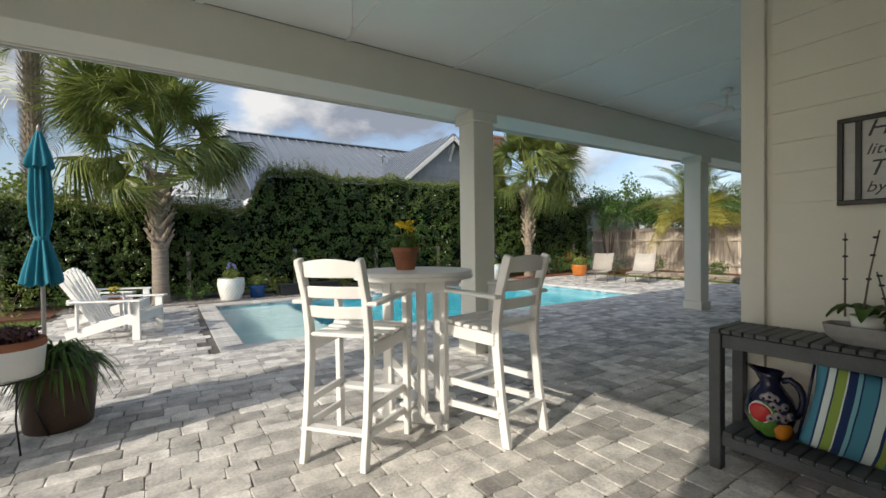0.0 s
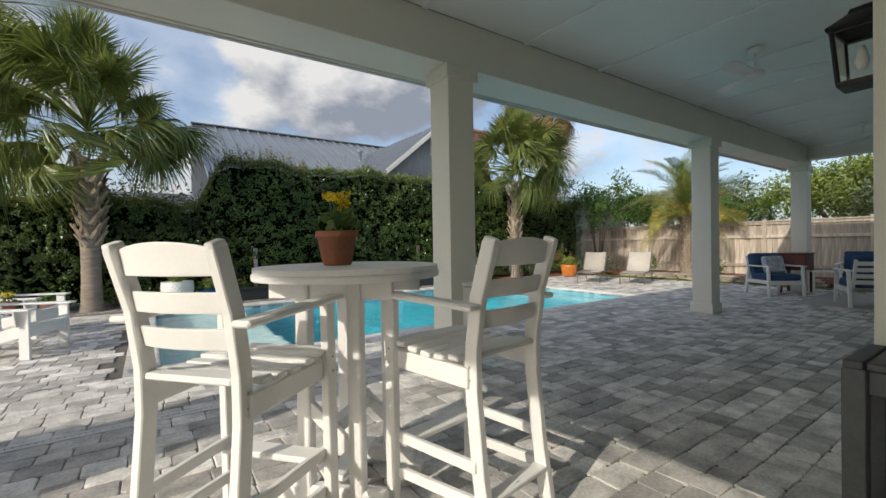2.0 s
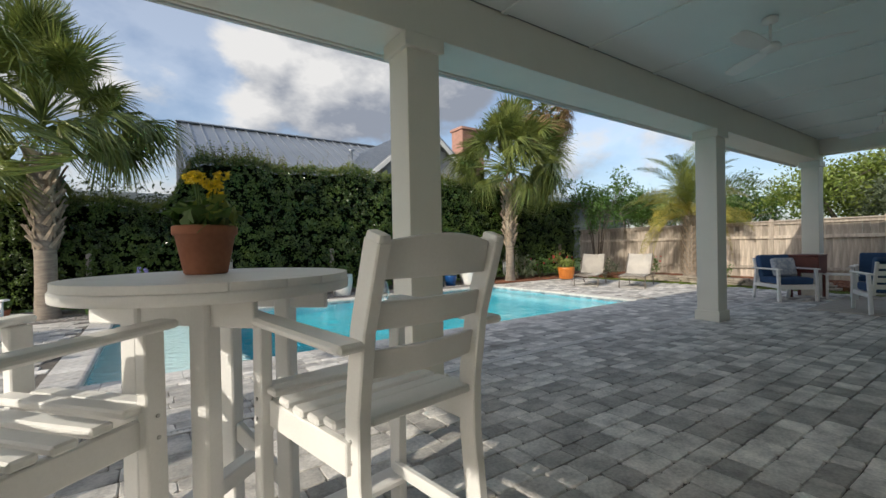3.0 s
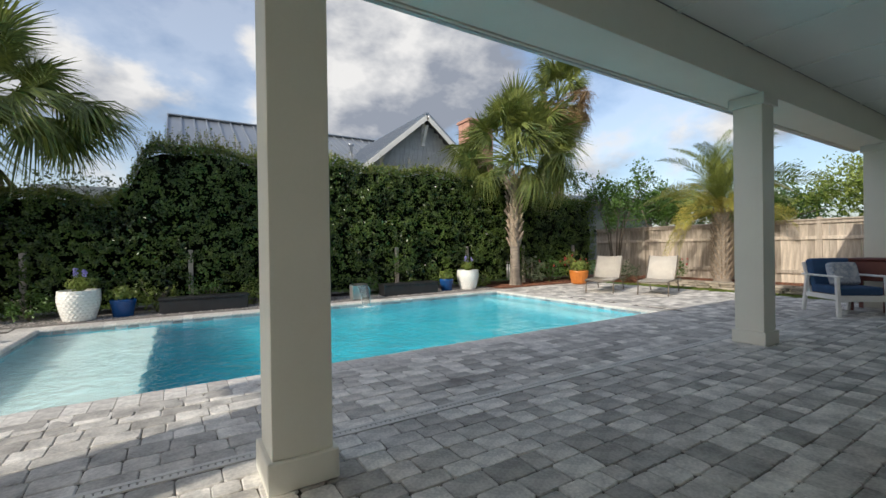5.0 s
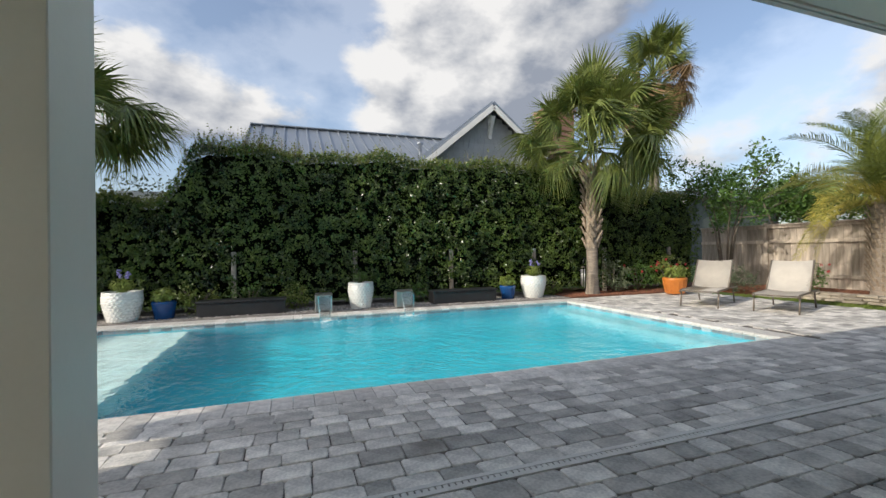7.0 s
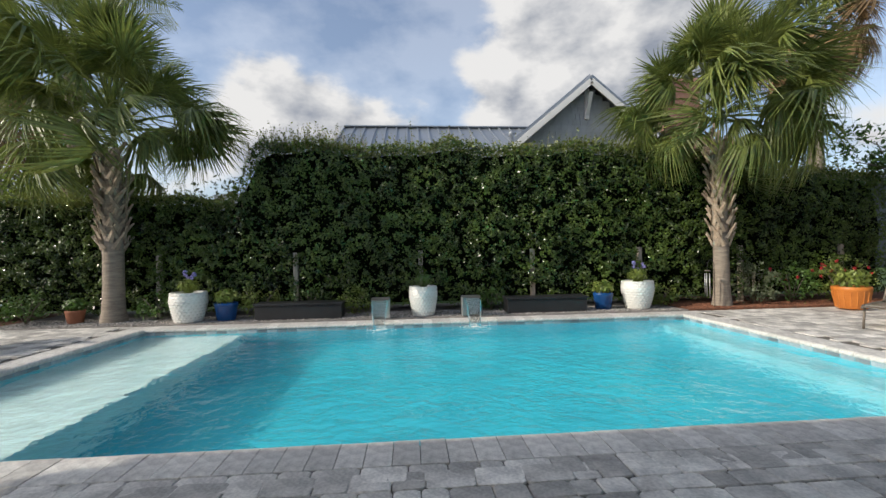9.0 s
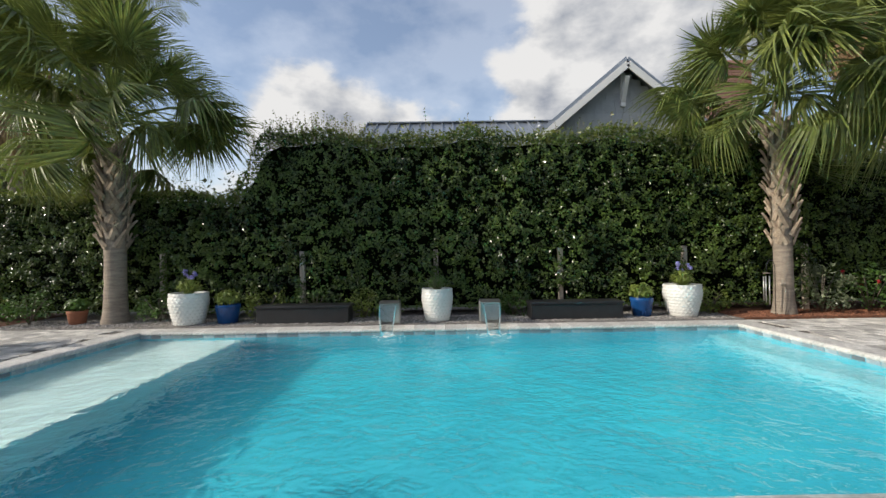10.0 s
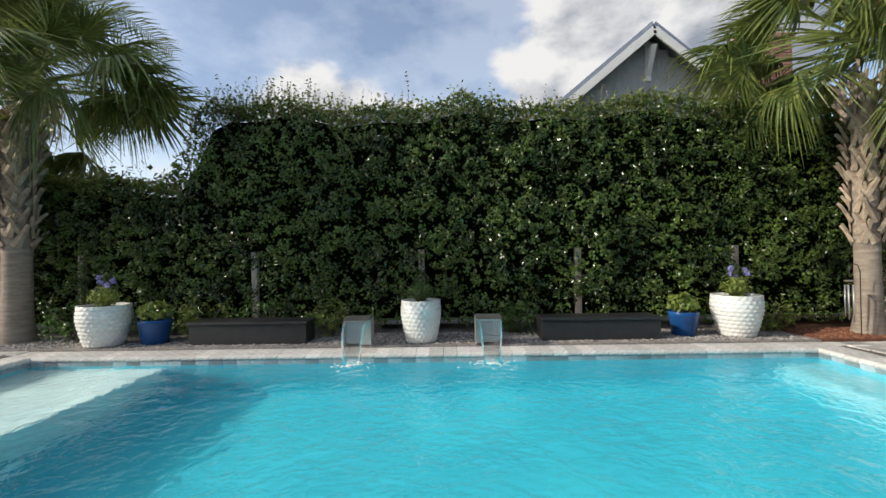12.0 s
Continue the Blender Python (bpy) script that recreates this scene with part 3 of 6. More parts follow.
def trunk_bmesh(height, r0, r1, lean=(0, 0), steps=20, rings=26, rough=0.02, flare=0.06):
    bm = bmesh.new()
    rows = []
    for i in range(rings + 1):
        u = i / rings
        r = r0 + (r1 - r0) * u + flare * math.exp(-u * height / 0.18)
        row = []
        for k in range(steps):
            a = 2 * math.pi * k / steps
            rr = r * (1 + rough * noise.noise((math.cos(a) * 2, math.sin(a) * 2, u * height * 6)) * 2 + (0.012 if i % 2 else -0.012))
            row.append(bm.verts.new((lean[0] * u + rr * math.cos(a), lean[1] * u + rr * math.sin(a), u * height)))
        rows.append(row)
    for lo, hi in zip(rows, rows[1:]):
        for k in range(steps):
            bm.faces.new((lo[k], lo[(k + 1) % steps], hi[(k + 1) % steps], hi[k])).smooth = True
    bm.faces.new(rows[-1])
    return bm


BOOT = boot_mesh()
frng = np.random.default_rng(21)
FANS = [fan_mesh(frng, droop=d, radius=r, petiole=p, tent=tt, spread=sp) for d, r, p, tt, sp in ((0.35, 0.70, 1.05, 0.10, 1.7), (0.8, 0.74, 1.25, 0.4, 2.0), (1.3, 0.76, 1.2, 0.7, 2.1), (0.6, 0.66, 0.9, 0.3, 1.9), (1.0, 0.78, 1.35, 0.55, 2.1), (1.5, 0.72, 1.1, 0.8, 2.2))]
FEATHERS = [feather_mesh(frng, arch=a, length=ln) for a, ln in ((0.75, 2.5), (1.05, 2.6), (1.5, 2.4))]
for me in FANS:
    me.materials.append(M_FROND)
for me in FEATHERS:
    me.materials.append(M_FROND_GOLD)
FANS_DRY = [me.copy() for me in FANS]
for me in FANS_DRY:
    me.materials.clear()
    me.materials.append(M_FROND_DRY)
FEATHERS_GREEN = [me.copy() for me in FEATHERS]
for me in FEATHERS_GREEN:
    me.materials.clear()
    me.materials.append(M_FROND)


def crown(parent, top, count, scale, rng, kinds, low=-50, high=80, lift=0.5, name="frond", dry=None, dry_below=-25):
    golden = 2.399963
    for i in range(count):
        u = (i + 0.5) / count
        el = high + (low - high) * u ** 0.85 + rng.normal(0, 11)
        az = math.degrees(golden * i) + rng.normal(0, 16)
        k = (0 if el > 35 else (1 if el > -5 else 2)) + 3 * int(rng.integers(0, 2)) * (len(kinds) > 3)
        src = dry if (dry and el < dry_below) else kinds
        ob = new(name, src[k])
        ob.parent = parent
        s = scale * rng.uniform(0.74, 1.14)
        base = Vector(top) + Vector((0, 0, lift * (1 - u) - 0.1))
        ob.matrix_basis = Matrix.Translation(base) @ Euler((0, 0, radians(az))).to_matrix().to_4x4() @ Euler((0, radians(-el), 0)).to_matrix().to_4x4() @ Euler((radians(rng.normal(0, 32)), 0, 0)).to_matrix().to_4x4() @ Matrix.Scale(s, 4)


def fan_palm(x, y, label, height=2.95, r0=0.19, r1=0.18, boots_from=1.35, scale=1.0, count=38, seed=1, dry=0, low=-26, lean=(0, 0), high=82):
    rng = np.random.default_rng(seed)
    palm = thing("cabbage_palm", pose(x, y, 0), label, "palm tree", "fan palms")
    part("trunk", trunk_bmesh(height, r0, r1, lean), M_TRUNK, palm)
    n = 0
    zz = boots_from
    while zz < height + 0.15:
        for k in range(7):
            a = 2 * math.pi * (k + (n % 2) * 0.5) / 7 + rng.normal(0, 0.08)
            ob = new("boot", BOOT)
            ob.parent = palm
            r = r1 + 0.012 + 0.03 * (zz - boots_from) / (height - boots_from)
            u = zz / height
            ob.matrix_basis = Matrix.Translation((lean[0] * u + r * math.cos(a), lean[1] * u + r * math.sin(a), zz - 0.1)) @ Euler(((0.5 if (k + n) % 2 else -0.5) + rng.normal(0, 0.1), rng.normal(0.03, 0.04), a)).to_matrix().to_4x4() @ Matrix.Scale(rng.uniform(0.7, 0.95), 4)
        zz += 0.13
        n += 1
    top = (lean[0], lean[1], height + 0.42)
    crown(palm, top, count, scale, rng, FANS, low=low, high=high, lift=0.55, dry=FANS_DRY if dry else None, dry_below=0)
    if dry:
        crown(palm, (lean[0], lean[1], height + 0.05), dry, scale * 0.85, rng, FANS_DRY, low=-70, high=-5, lift=0.2, name="dry_frond")
    return palm


fan_palm(0.36, 11.80, "cabbage palm with a criss-cross booted trunk beside the pool", 2.86, 0.155, 0.15, 1.35, 1.0, 80, 3, low=-26, high=84)
fan_palm(11.2, 11.64, "cabbage palm with a criss-cross booted trunk by the hedge", 3.10, 0.13, 0.125, 1.25, 0.98, 88, 8, low=-30, high=80)
fan_palm(17.7, 16.0, "tall cabbage palm with brown dead fronds behind the hedge", 7.1, 0.2, 0.18, 5.4, 1.1, 56, 15, dry=26, low=-45)
fan_palm(-5.0, 15.6, "tall palm behind the hedge with grey hanging fronds", 5.2, 0.2, 0.18, 3.6, 1.25, 34, 18, dry=4, low=-50)


def feather_palm(x, y, label, height, scale, count, seed, kinds, thick=0.2, low=-25, gold=0):
    rng = np.random.default_rng(seed)
    palm = thing("date_palm", pose(x, y, 0), label, "palm tree", "feather palms")
    part("trunk", trunk_bmesh(height, thick, thick * 0.9, flare=0.04), M_TRUNK, palm)
    zz, n = 0.25, 0
    while zz < height + 0.1:
        for k in range(9):
            a = 2 * math.pi * (k + (n % 2) * 0.5) / 9
            ob = new("boot", BOOT)
            ob.parent = palm
            ob.matrix_basis = Matrix.Translation(((thick + 0.0) * math.cos(a), (thick + 0.0) * math.sin(a), zz - 0.08)) @ Euler((0, 0.35, a)).to_matrix().to_4x4() @ Matrix.Scale(0.5, 4)
        zz += 0.1
        n += 1
    crown(palm, (0, 0, height + 0.15), count, scale, rng, kinds, low=low, high=80, lift=0.4)
    if gold:
        crown(palm, (0, 0, height + 0.1), gold, scale * 0.9, rng, FEATHERS, low=-12, high=30, lift=0.1)
    return palm


feather_palm(15.9, 8.4, "date palm with yellow-green feather fronds by the fence", 2.0, 1.0, 30, 5, FEATHERS_GREEN, 0.2, 18, 24)
feather_palm(-2.1, 14.3, "tall feather palm with arching grey-green fronds behind the hedge", 6.0, 1.35, 26, 9, FEATHERS_GREEN, 0.17, -30)

# ---- neighbouring house ----


def neighbour_house():
    h = thing("neighbour_house", pose(0, 0, 0), "grey shingled house with a standing-seam metal roof behind the hedge", "house")
    gx, gy, gz, slope = 10.08, 14.93, 5.47, 0.83
    half = 3.3
    bm = bmesh.new()
    foot = [(gx - half, 0.0), (gx + half, 0.0), (gx + half, gz - slope * half), (gx, gz - 0.05), (gx - half, gz - slope * half)]
    lo = [bm.verts.new((px, gy, pz)) for px, pz in foot]
    hi = [bm.verts.new((px, gy + 9.0, pz)) for px, pz in foot]
    bm.faces.new(lo[::-1])
    bm.faces.new(hi)
    for i in range(5):
        bm.faces.new((lo[i], lo[(i + 1) % 5], hi[(i + 1) % 5], hi[i]))
    bmesh.ops.recalc_face_normals(bm, faces=bm.faces)
    wall = part("gable_wall", bm, M_SHINGLE, h, "grey shingle gable wall")
    # shingle courses on the gable
    course, zc = 0.16, 2.6
    while zc < gz - 0.2:
        w = min(half, (gz - 0.1 - zc) / slope)
        x = gx - w
        bm = bmesh.new()
        while x < gx + w - 0.05:
            sw = min(random.uniform(0.10, 0.22), gx + w - x)
            add(bm, block((sw - 0.008, 0.02, course + 0.02)), pose(x + sw / 2, gy - 0.014 + random.uniform(-0.002, 0.002), zc + course / 2, 3))
            x += sw
        part("shingle_course", bm, M_SHINGLE, wall)
        zc += course
    over = 0.35
    for sgn in (-1, 1):
        bm = bmesh.new()
        reach = half + 0.4
        a, b = Vector((gx, 0, gz + 0.06)), Vector((gx + sgn * reach, 0, gz + 0.06 - slope * reach))
        mid, ln = (a + b) / 2, (b - a).length
        ang = math.degrees(math.atan(slope)) * sgn
        add(bm, block((ln, 9.4 + over, 0.05)), pose(mid.x, gy - over + (9.4 + over) / 2, mid.z, 0, ang, 0))
        roof = part("roof", bm, M_METALROOF, h, "grey standing-seam metal roof")
        rib = None
        for k in range(24):
            ob = part("seam", block((ln, 0.03, 0.035)), M_METALROOF, roof) if rib is None else new("seam", rib)
            rib, ob.parent = ob.data, roof
            ob.matrix_basis = pose(mid.x + 0.04 * sgn * 0.64, gy - over + 0.02 + k * 0.41, mid.z + 0.045, 0, ang, 0)
        part("barge_board", bar((gx, gy - over - 0.02, gz - 0.06), (gx + sgn * reach, gy - over - 0.02, gz - 0.06 - slope * reach), 0.15, 0.04, 0.004, (0, 1, 0)), M_WHITE, roof, "white painted barge board")
    # bracket under the gable peak
    bm = bar((gx - 0.0, gy - 0.04, gz - 0.95), (gx - 0.0, gy - 0.04, gz - 0.15), 0.11, 0.09)
    add(bm, bar((gx, gy - 0.04, gz - 0.85), (gx, gy - 0.32, gz - 0.32), 0.10, 0.08))
    part("bracket", bm, M_WHITE, h, "white gable bracket")
    # long main roof
    ry, rz, ey, ez = 22.0, 6.34, 15.6, 3.0
    x0, x1 = 2.78, 16.0
    bm = bmesh.new()
    tilt = math.degrees(math.atan2(rz - ez, ry - ey))
    ln = math.hypot(rz - ez, ry - ey)
    add(bm, block((x1 - x0, ln, 0.06)), pose((x0 + x1) / 2, (ry + ey) / 2, (rz + ez) / 2, tilt))
    main = part("main_roof", bm, M_METALROOF, h, "long grey standing-seam metal roof")
    part("ridge_cap", boxes([(x0, ry - 0.17, rz + 0.035, x1, ry + 0.17, rz + 0.085)], 0.01), M_METALROOF, main)
    x, rib = x0 + 0.02, None
    while x < x1:
        ob = part("seam", block((0.035, ln, 0.06)), M_METALROOF, main) if rib is None else new("seam", rib)
        rib, ob.parent = ob.data, main
        ob.matrix_basis = pose(x, (ry + ey) / 2 - 0.02, (rz + ez) / 2 + 0.055, tilt)
        x += 0.43
    part("back_roof", boxes([(x0, ry, ez, x1, ry + 0.3, rz)]), M_METALROOF, h)
    part("main_wall", boxes([(x0 + 0.4, ey + 0.5, 0.0, x1 - 0.4, ry, ez + 0.1)]), M_WHITE, h, "white house wall")
    vent = part("roof_vent", lathe([(0.06, 0), (0.06, 0.35), (0.13, 0.38), (0.13, 0.46), (0.0, 0.52)], 14), M_METALROOF, h, "small metal roof vent pipe")
    vent.location = (9.2, 19.4, 5.0)
    # brick chimney
    cx, cy, cw, cd, ct = 13.5, 17.0, 1.25, 0.8, 6.42
    ch = part("chimney", boxes([(cx, cy, 0.0, cx + cw, cy + cd, ct), (cx - 0.06, cy - 0.06, ct, cx + cw + 0.06, cy + cd + 0.06, ct + 0.12)], 0.01), M_BRICK, h, "red brick chimney")
    bm = bmesh.new()
    zc, odd = 4.2, 0
    while zc < ct - 0.04:
        x = cx - (0.11 if odd else 0)
        while x < cx + cw:
            a, b = max(x, cx), min(x + 0.22, cx + cw)
            if b - a > 0.03:
                add(bm, block((b - a - 0.012, 0.03, 0.063)), pose((a + b) / 2, cy - 0.005, zc))
            x += 0.22
        zc += 0.075
        odd = 1 - odd
    tagged(part("brickwork", bm, M_BRICK, ch), kind="stuff")
    part("white_gable", boxes([(0.2, 15.9, 0.0, 2.6, 20.0, 2.75)]), M_WHITE, h, "low white side wing")
    return h


neighbour_house()


# wall colour darkened to stand for the shade under the eave
M_EAVE_SHADE = mat("eave_shaded_wall", (0.10, 0.115, 0.11), (0.07, 0.08, 0.078), scale=2, rough=0.8, bump=0.1)


def far_house():
    h = thing("far_house", pose(30.5, 24, 0), "low pale house far beyond the hedge", "house")
    part("wall", boxes([(-3, 0, 0, 7, 6, 4.4)]), M_EAVE_SHADE, h)
    part("roof", boxes([(-3.6, -0.6, 4.4, 7.6, 6.6, 4.75)], 0.02), M_METALROOF, h, "low grey roof edge")
    part("post", boxes([(-2.6, -0.5, 0, -2.35, -0.25, 4.4)]), M_WHITE, h)


far_house()

# ---- fence ----


def board_fence():
    f = thing("board_fence", pose(0, 0, 0), "weathered grey-brown timber board fence", "fence")
    y = -3.0
    base = None
    i = 0
    while y < 13.4:
        if base is None:
            bm = block((0.02, 0.142, 1.62), 0.003)
            base = part("board", bm, M_FENCE, f)
            ob = base
        else:
            ob = new("board", base.data)
            ob.parent = f
        ob.location = (17.0 + random.uniform(-0.004, 0.004), y, 0.82 + random.uniform(-0.012, 0.012))
        ob.rotation_euler = (random.uniform(-0.006, 0.006), 0, 0)
        y += 0.146
        i += 1
    y = -3.0
    while y < 13.4:
        part("post", boxes([(16.93, y - 0.05, 0, 17.0 - 0.012, y + 0.05, 1.78)], 0.005), M_FENCE, f)
        y += 2.4
    for zz in (1.66, 1.25, 0.35):
        part("rail", boxes([(16.94, -3.0, zz - 0.045, 16.988, 13.4, zz + 0.045)], 0.004), M_FENCE, f)
    part("top_cap", boxes([(16.9, -3.0, 1.70, 17.08, 13.4, 1.735)], 0.004), M_FENCE, f)


board_fence()

# ---- more materials ----
M_POLY = mat("white_resin_lumber", (0.82, 0.82, 0.805), (0.76, 0.76, 0.745), scale=6, rough=0.42, bump=0.08, fine=120)
M_TERRA = mat("terracotta", (0.33, 0.135, 0.075), (0.26, 0.10, 0.055), scale=7, rough=0.8, bump=0.15)
M_ORANGE = mat("orange_glazed_clay", (0.62, 0.22, 0.045), (0.50, 0.16, 0.03), scale=5, rough=0.4, bump=0.1)
M_SOIL = mat("potting_soil", (0.05, 0.035, 0.025), (0.025, 0.018, 0.012), scale=30, rough=0.95, bump=0.9)
M_LEAF = leafy("plant_leaf", (0.10, 0.19, 0.035), (0.05, 0.11, 0.02), through_light=0.25)
M_LEAF_LIGHT = leafy("light_plant_leaf", (0.27, 0.32, 0.07), (0.14, 0.21, 0.04), through_light=0.3)
M_LEAF_GREY = leafy("grey_green_leaf", (0.16, 0.19, 0.11), (0.09, 0.12, 0.06), through_light=0.25)
M_YELLOW = leafy("yellow_petal", (0.90, 0.72, 0.03), (0.80, 0.56, 0.02), through_light=0.2)
M_LILAC = leafy("lilac_petal", (0.38, 0.36, 0.72), (0.28, 0.26, 0.60), through_light=0.2)
M_ROSE = leafy("red_petal", (0.55, 0.03, 0.04), (0.4, 0.02, 0.03), through_light=0.2)
M_SUCC = leafy("dark_red_succulent_leaf", (0.16, 0.045, 0.045), (0.08, 0.03, 0.03), through_light=0.1)
M_TEAL = mat("teal_canvas", (0.012, 0.20, 0.28), (0.008, 0.15, 0.22), scale=4, rough=0.8, bump=0.1)
M_POLE = mat("grey_metal_pole", (0.30, 0.30, 0.29), rough=0.45, metal=0.6, bump=0.02)
M_BLACK = mat("black_metal", (0.018, 0.018, 0.018), (0.012, 0.012, 0.012), rough=0.4, bump=0.03)
M_GREYWOOD = mat("grey_stained_wood", (0.086, 0.095, 0.104), (0.055, 0.060, 0.065), scale=5, rough=0.5, bump=0.25, stretch=(1, 1, 1))
M_BLACKBOX = mat("dark_charcoal_board", (0.028, 0.028, 0.031), (0.018, 0.018, 0.02), scale=6, rough=0.45, bump=0.12)
M_GLAZE_W = mat("white_glazed_ceramic", (0.78, 0.78, 0.75), (0.72, 0.72, 0.69), scale=5, rough=0.3, bump=0.03)
M_GLAZE_B = mat("blue_glazed_ceramic", (0.015, 0.085, 0.27), (0.01, 0.06, 0.2), scale=5, rough=0.22, bump=0.05)
M_STEEL = mat("brushed_stainless_steel", (0.52, 0.52, 0.51), (0.45, 0.45, 0.44), scale=10, rough=0.42, metal=0.75, bump=0.03)
M_SHEET = glass_material("falling_water", (0.93, 0.97, 0.98))
M_GLASS = glass_material()
M_CUSHION = mat("navy_cushion_fabric", (0.035, 0.085, 0.19), (0.025, 0.065, 0.15), scale=6, rough=0.9, bump=0.2, fine=200)
M_PALEFAB = mat("pale_patterned_fabric", (0.55, 0.57, 0.60), (0.22, 0.27, 0.36), scale=22, rough=0.9, bump=0.1)
M_SLING = mat("beige_sling_fabric", (0.64, 0.60, 0.53), (0.58, 0.54, 0.48), scale=10, rough=0.8, bump=0.1, fine=200)
M_BRONZE = mat("brown_painted_aluminium", (0.20, 0.17, 0.14), (0.16, 0.135, 0.11), rough=0.4, metal=0.3, bump=0.02)
M_REDWOOD = mat("dark_red_cooler_panel", (0.14, 0.03, 0.022), (0.09, 0.02, 0.015), scale=5, rough=0.45, bump=0.1)
M_RUG = mat("outdoor_rug", (0.42, 0.39, 0.34), (0.34, 0.31, 0.27), scale=12, rough=0.95, bump=0.2, fine=150)
M_BROWNPOT = mat("brown_glazed_planter", (0.10, 0.058, 0.035), (0.06, 0.035, 0.022), scale=5, rough=0.4, bump=0.12)
M_STONE = mat("flagstone", (0.42, 0.37, 0.30), (0.25, 0.22, 0.18), scale=6, rough=0.9, bump=0.6, per=0.25)
M_CHANNEL = mat("drain_channel", (0.16, 0.155, 0.15), (0.09, 0.088, 0.085), rough=0.8, bump=0.1)
M_GRATE = mat("drain_grate", (0.70, 0.69, 0.66), (0.58, 0.57, 0.55), rough=0.6, bump=0.05)
M_BARK = mat("grey_bark", (0.20, 0.165, 0.135), (0.11, 0.09, 0.07), scale=8, rough=0.9, bump=0.7)
M_CONCRETE = mat("grey_concrete_trough", (0.34, 0.33, 0.32), (0.26, 0.255, 0.25), scale=8, rough=0.85, bump=0.3)
M_SIGN = mat("whitewashed_sign_board", (0.60, 0.60, 0.58), (0.50, 0.50, 0.485), scale=4, rough=0.7, bump=0.2, stretch=(1, 1, 6))
M_NAVY = mat("navy_glaze", (0.012, 0.014, 0.05), (0.008, 0.01, 0.03), rough=0.2, bump=0.02)
M_RED = mat("red_glaze", (0.55, 0.03, 0.03), (0.45, 0.02, 0.02), rough=0.25, bump=0.02)
M_GREEN = mat("green_glaze", (0.10, 0.26, 0.03), (0.06, 0.16, 0.02), rough=0.25, bump=0.02)
M_ORNG = mat("orange_glaze", (0.75, 0.30, 0.03), (0.65, 0.2, 0.02), rough=0.25, bump=0.02)
M_GRAPE = mat("plum_glaze", (0.40, 0.36, 0.36), (0.16, 0.12, 0.14), rough=0.2, bump=0.02)


def stripes_material():
    """Printed canvas in blue, white, lime and navy stripes."""
    m = mat("striped_outdoor_canvas", (0.8, 0.8, 0.8), rough=0.85, bump=0.12, fine=200)
    n, l = m.node_tree.nodes, m.node_tree.links
    p = n["Principled BSDF"]
    tc, sep = n.new("ShaderNodeTexCoord"), n.new("ShaderNodeSeparateXYZ")
    l.new(tc.outputs["Object"], sep.inputs[0])
    k = n.new("ShaderNodeMath")
    k.operation = "MULTIPLY_ADD"
    k.inputs[1].default_value, k.inputs[2].default_value = 3.3, 0.825
    l.new(sep.outputs[0], k.inputs[0])
    fr = n.new("ShaderNodeMath")
    fr.operation = "FRACT"
    l.new(k.outputs[0], fr.inputs[0])
    ramp = n.new("ShaderNodeValToRGB")
    ramp.color_ramp.interpolation = "CONSTANT"
    blue, navy, white, lime, pale = (0.07, 0.26, 0.36), (0.012, 0.035, 0.12), (0.68, 0.76, 0.74), (0.27, 0.38, 0.07), (0.20, 0.45, 0.52)
    cols = [(0.0, blue), (0.16, navy), (0.18, white), (0.26, navy), (0.28, lime), (0.39, white), (0.41, navy), (0.51, pale), (0.56, navy), (0.58, blue), (0.74, navy), (0.76, white), (0.88, navy), (0.92, lime)]
    for i, (at, c) in enumerate(cols):
        e = ramp.color_ramp.elements[i] if i < 2 else ramp.color_ramp.elements.new(at)
        e.position, e.color = at, (*c, 1)
    l.new(fr.outputs[0], ramp.inputs[0])
    l.new(ramp.outputs[0], p.inputs["Base Color"])
    return m


M_STRIPE = stripes_material()


def leaf_ball(name, centre, radius, count, material, parent, rng, length=0.06, width=0.035, squash=1.0, label=""):
    d = rng.normal(0, 1, (count, 3))
    d /= np.linalg.norm(d, axis=1, keepdims=True)
    r = radius * rng.uniform(0.25, 1.0, (count, 1)) ** 0.5
    pts = np.array(centre) + d * r * np.array([1, 1, squash])
    ob = mesh_part(name, leaves_mesh(name, pts, d + np.array([0, 0, 0.5]), rng, length, width, 0.6), material, parent, label)
    return tagged(ob, kind="stuff")


def blades(name, centre, count, length, material, parent, rng, width=0.012, droop=0.6, label=""):
    """A tuft of arching strap leaves."""
    verts, faces = [], []
    for i in range(count):
        az, el = rng.uniform(0, 2 * math.pi), rng.uniform(0.5, 1.35)
        ln = length * rng.uniform(0.6, 1.1)
        d, s = Vector((math.cos(az), math.sin(az), 0)), Vector((-math.sin(az), math.cos(az), 0))
        prev = None
        for k in range(6):
            u = k / 5
            p = Vector(centre) + d * (0.02 + ln * u * math.cos(el)) + Vector((0, 0, ln * u * math.sin(el) - droop * ln * u ** 2.4))
            w = width * (1 - u ** 2) + 0.0008
            cur = (p - s * w, p + s * w)
            if prev:
                j = len(verts)
                verts.extend((prev[0], prev[1], cur[1], cur[0]))
                faces.append((j, j + 1, j + 2, j + 3))
            prev = cur
    ob = mesh_part(name, raw_mesh(name, np.array([tuple(v) for v in verts]), np.array(faces)), material, parent, label)
    return tagged(ob, kind="stuff")


# ---- bar set ----


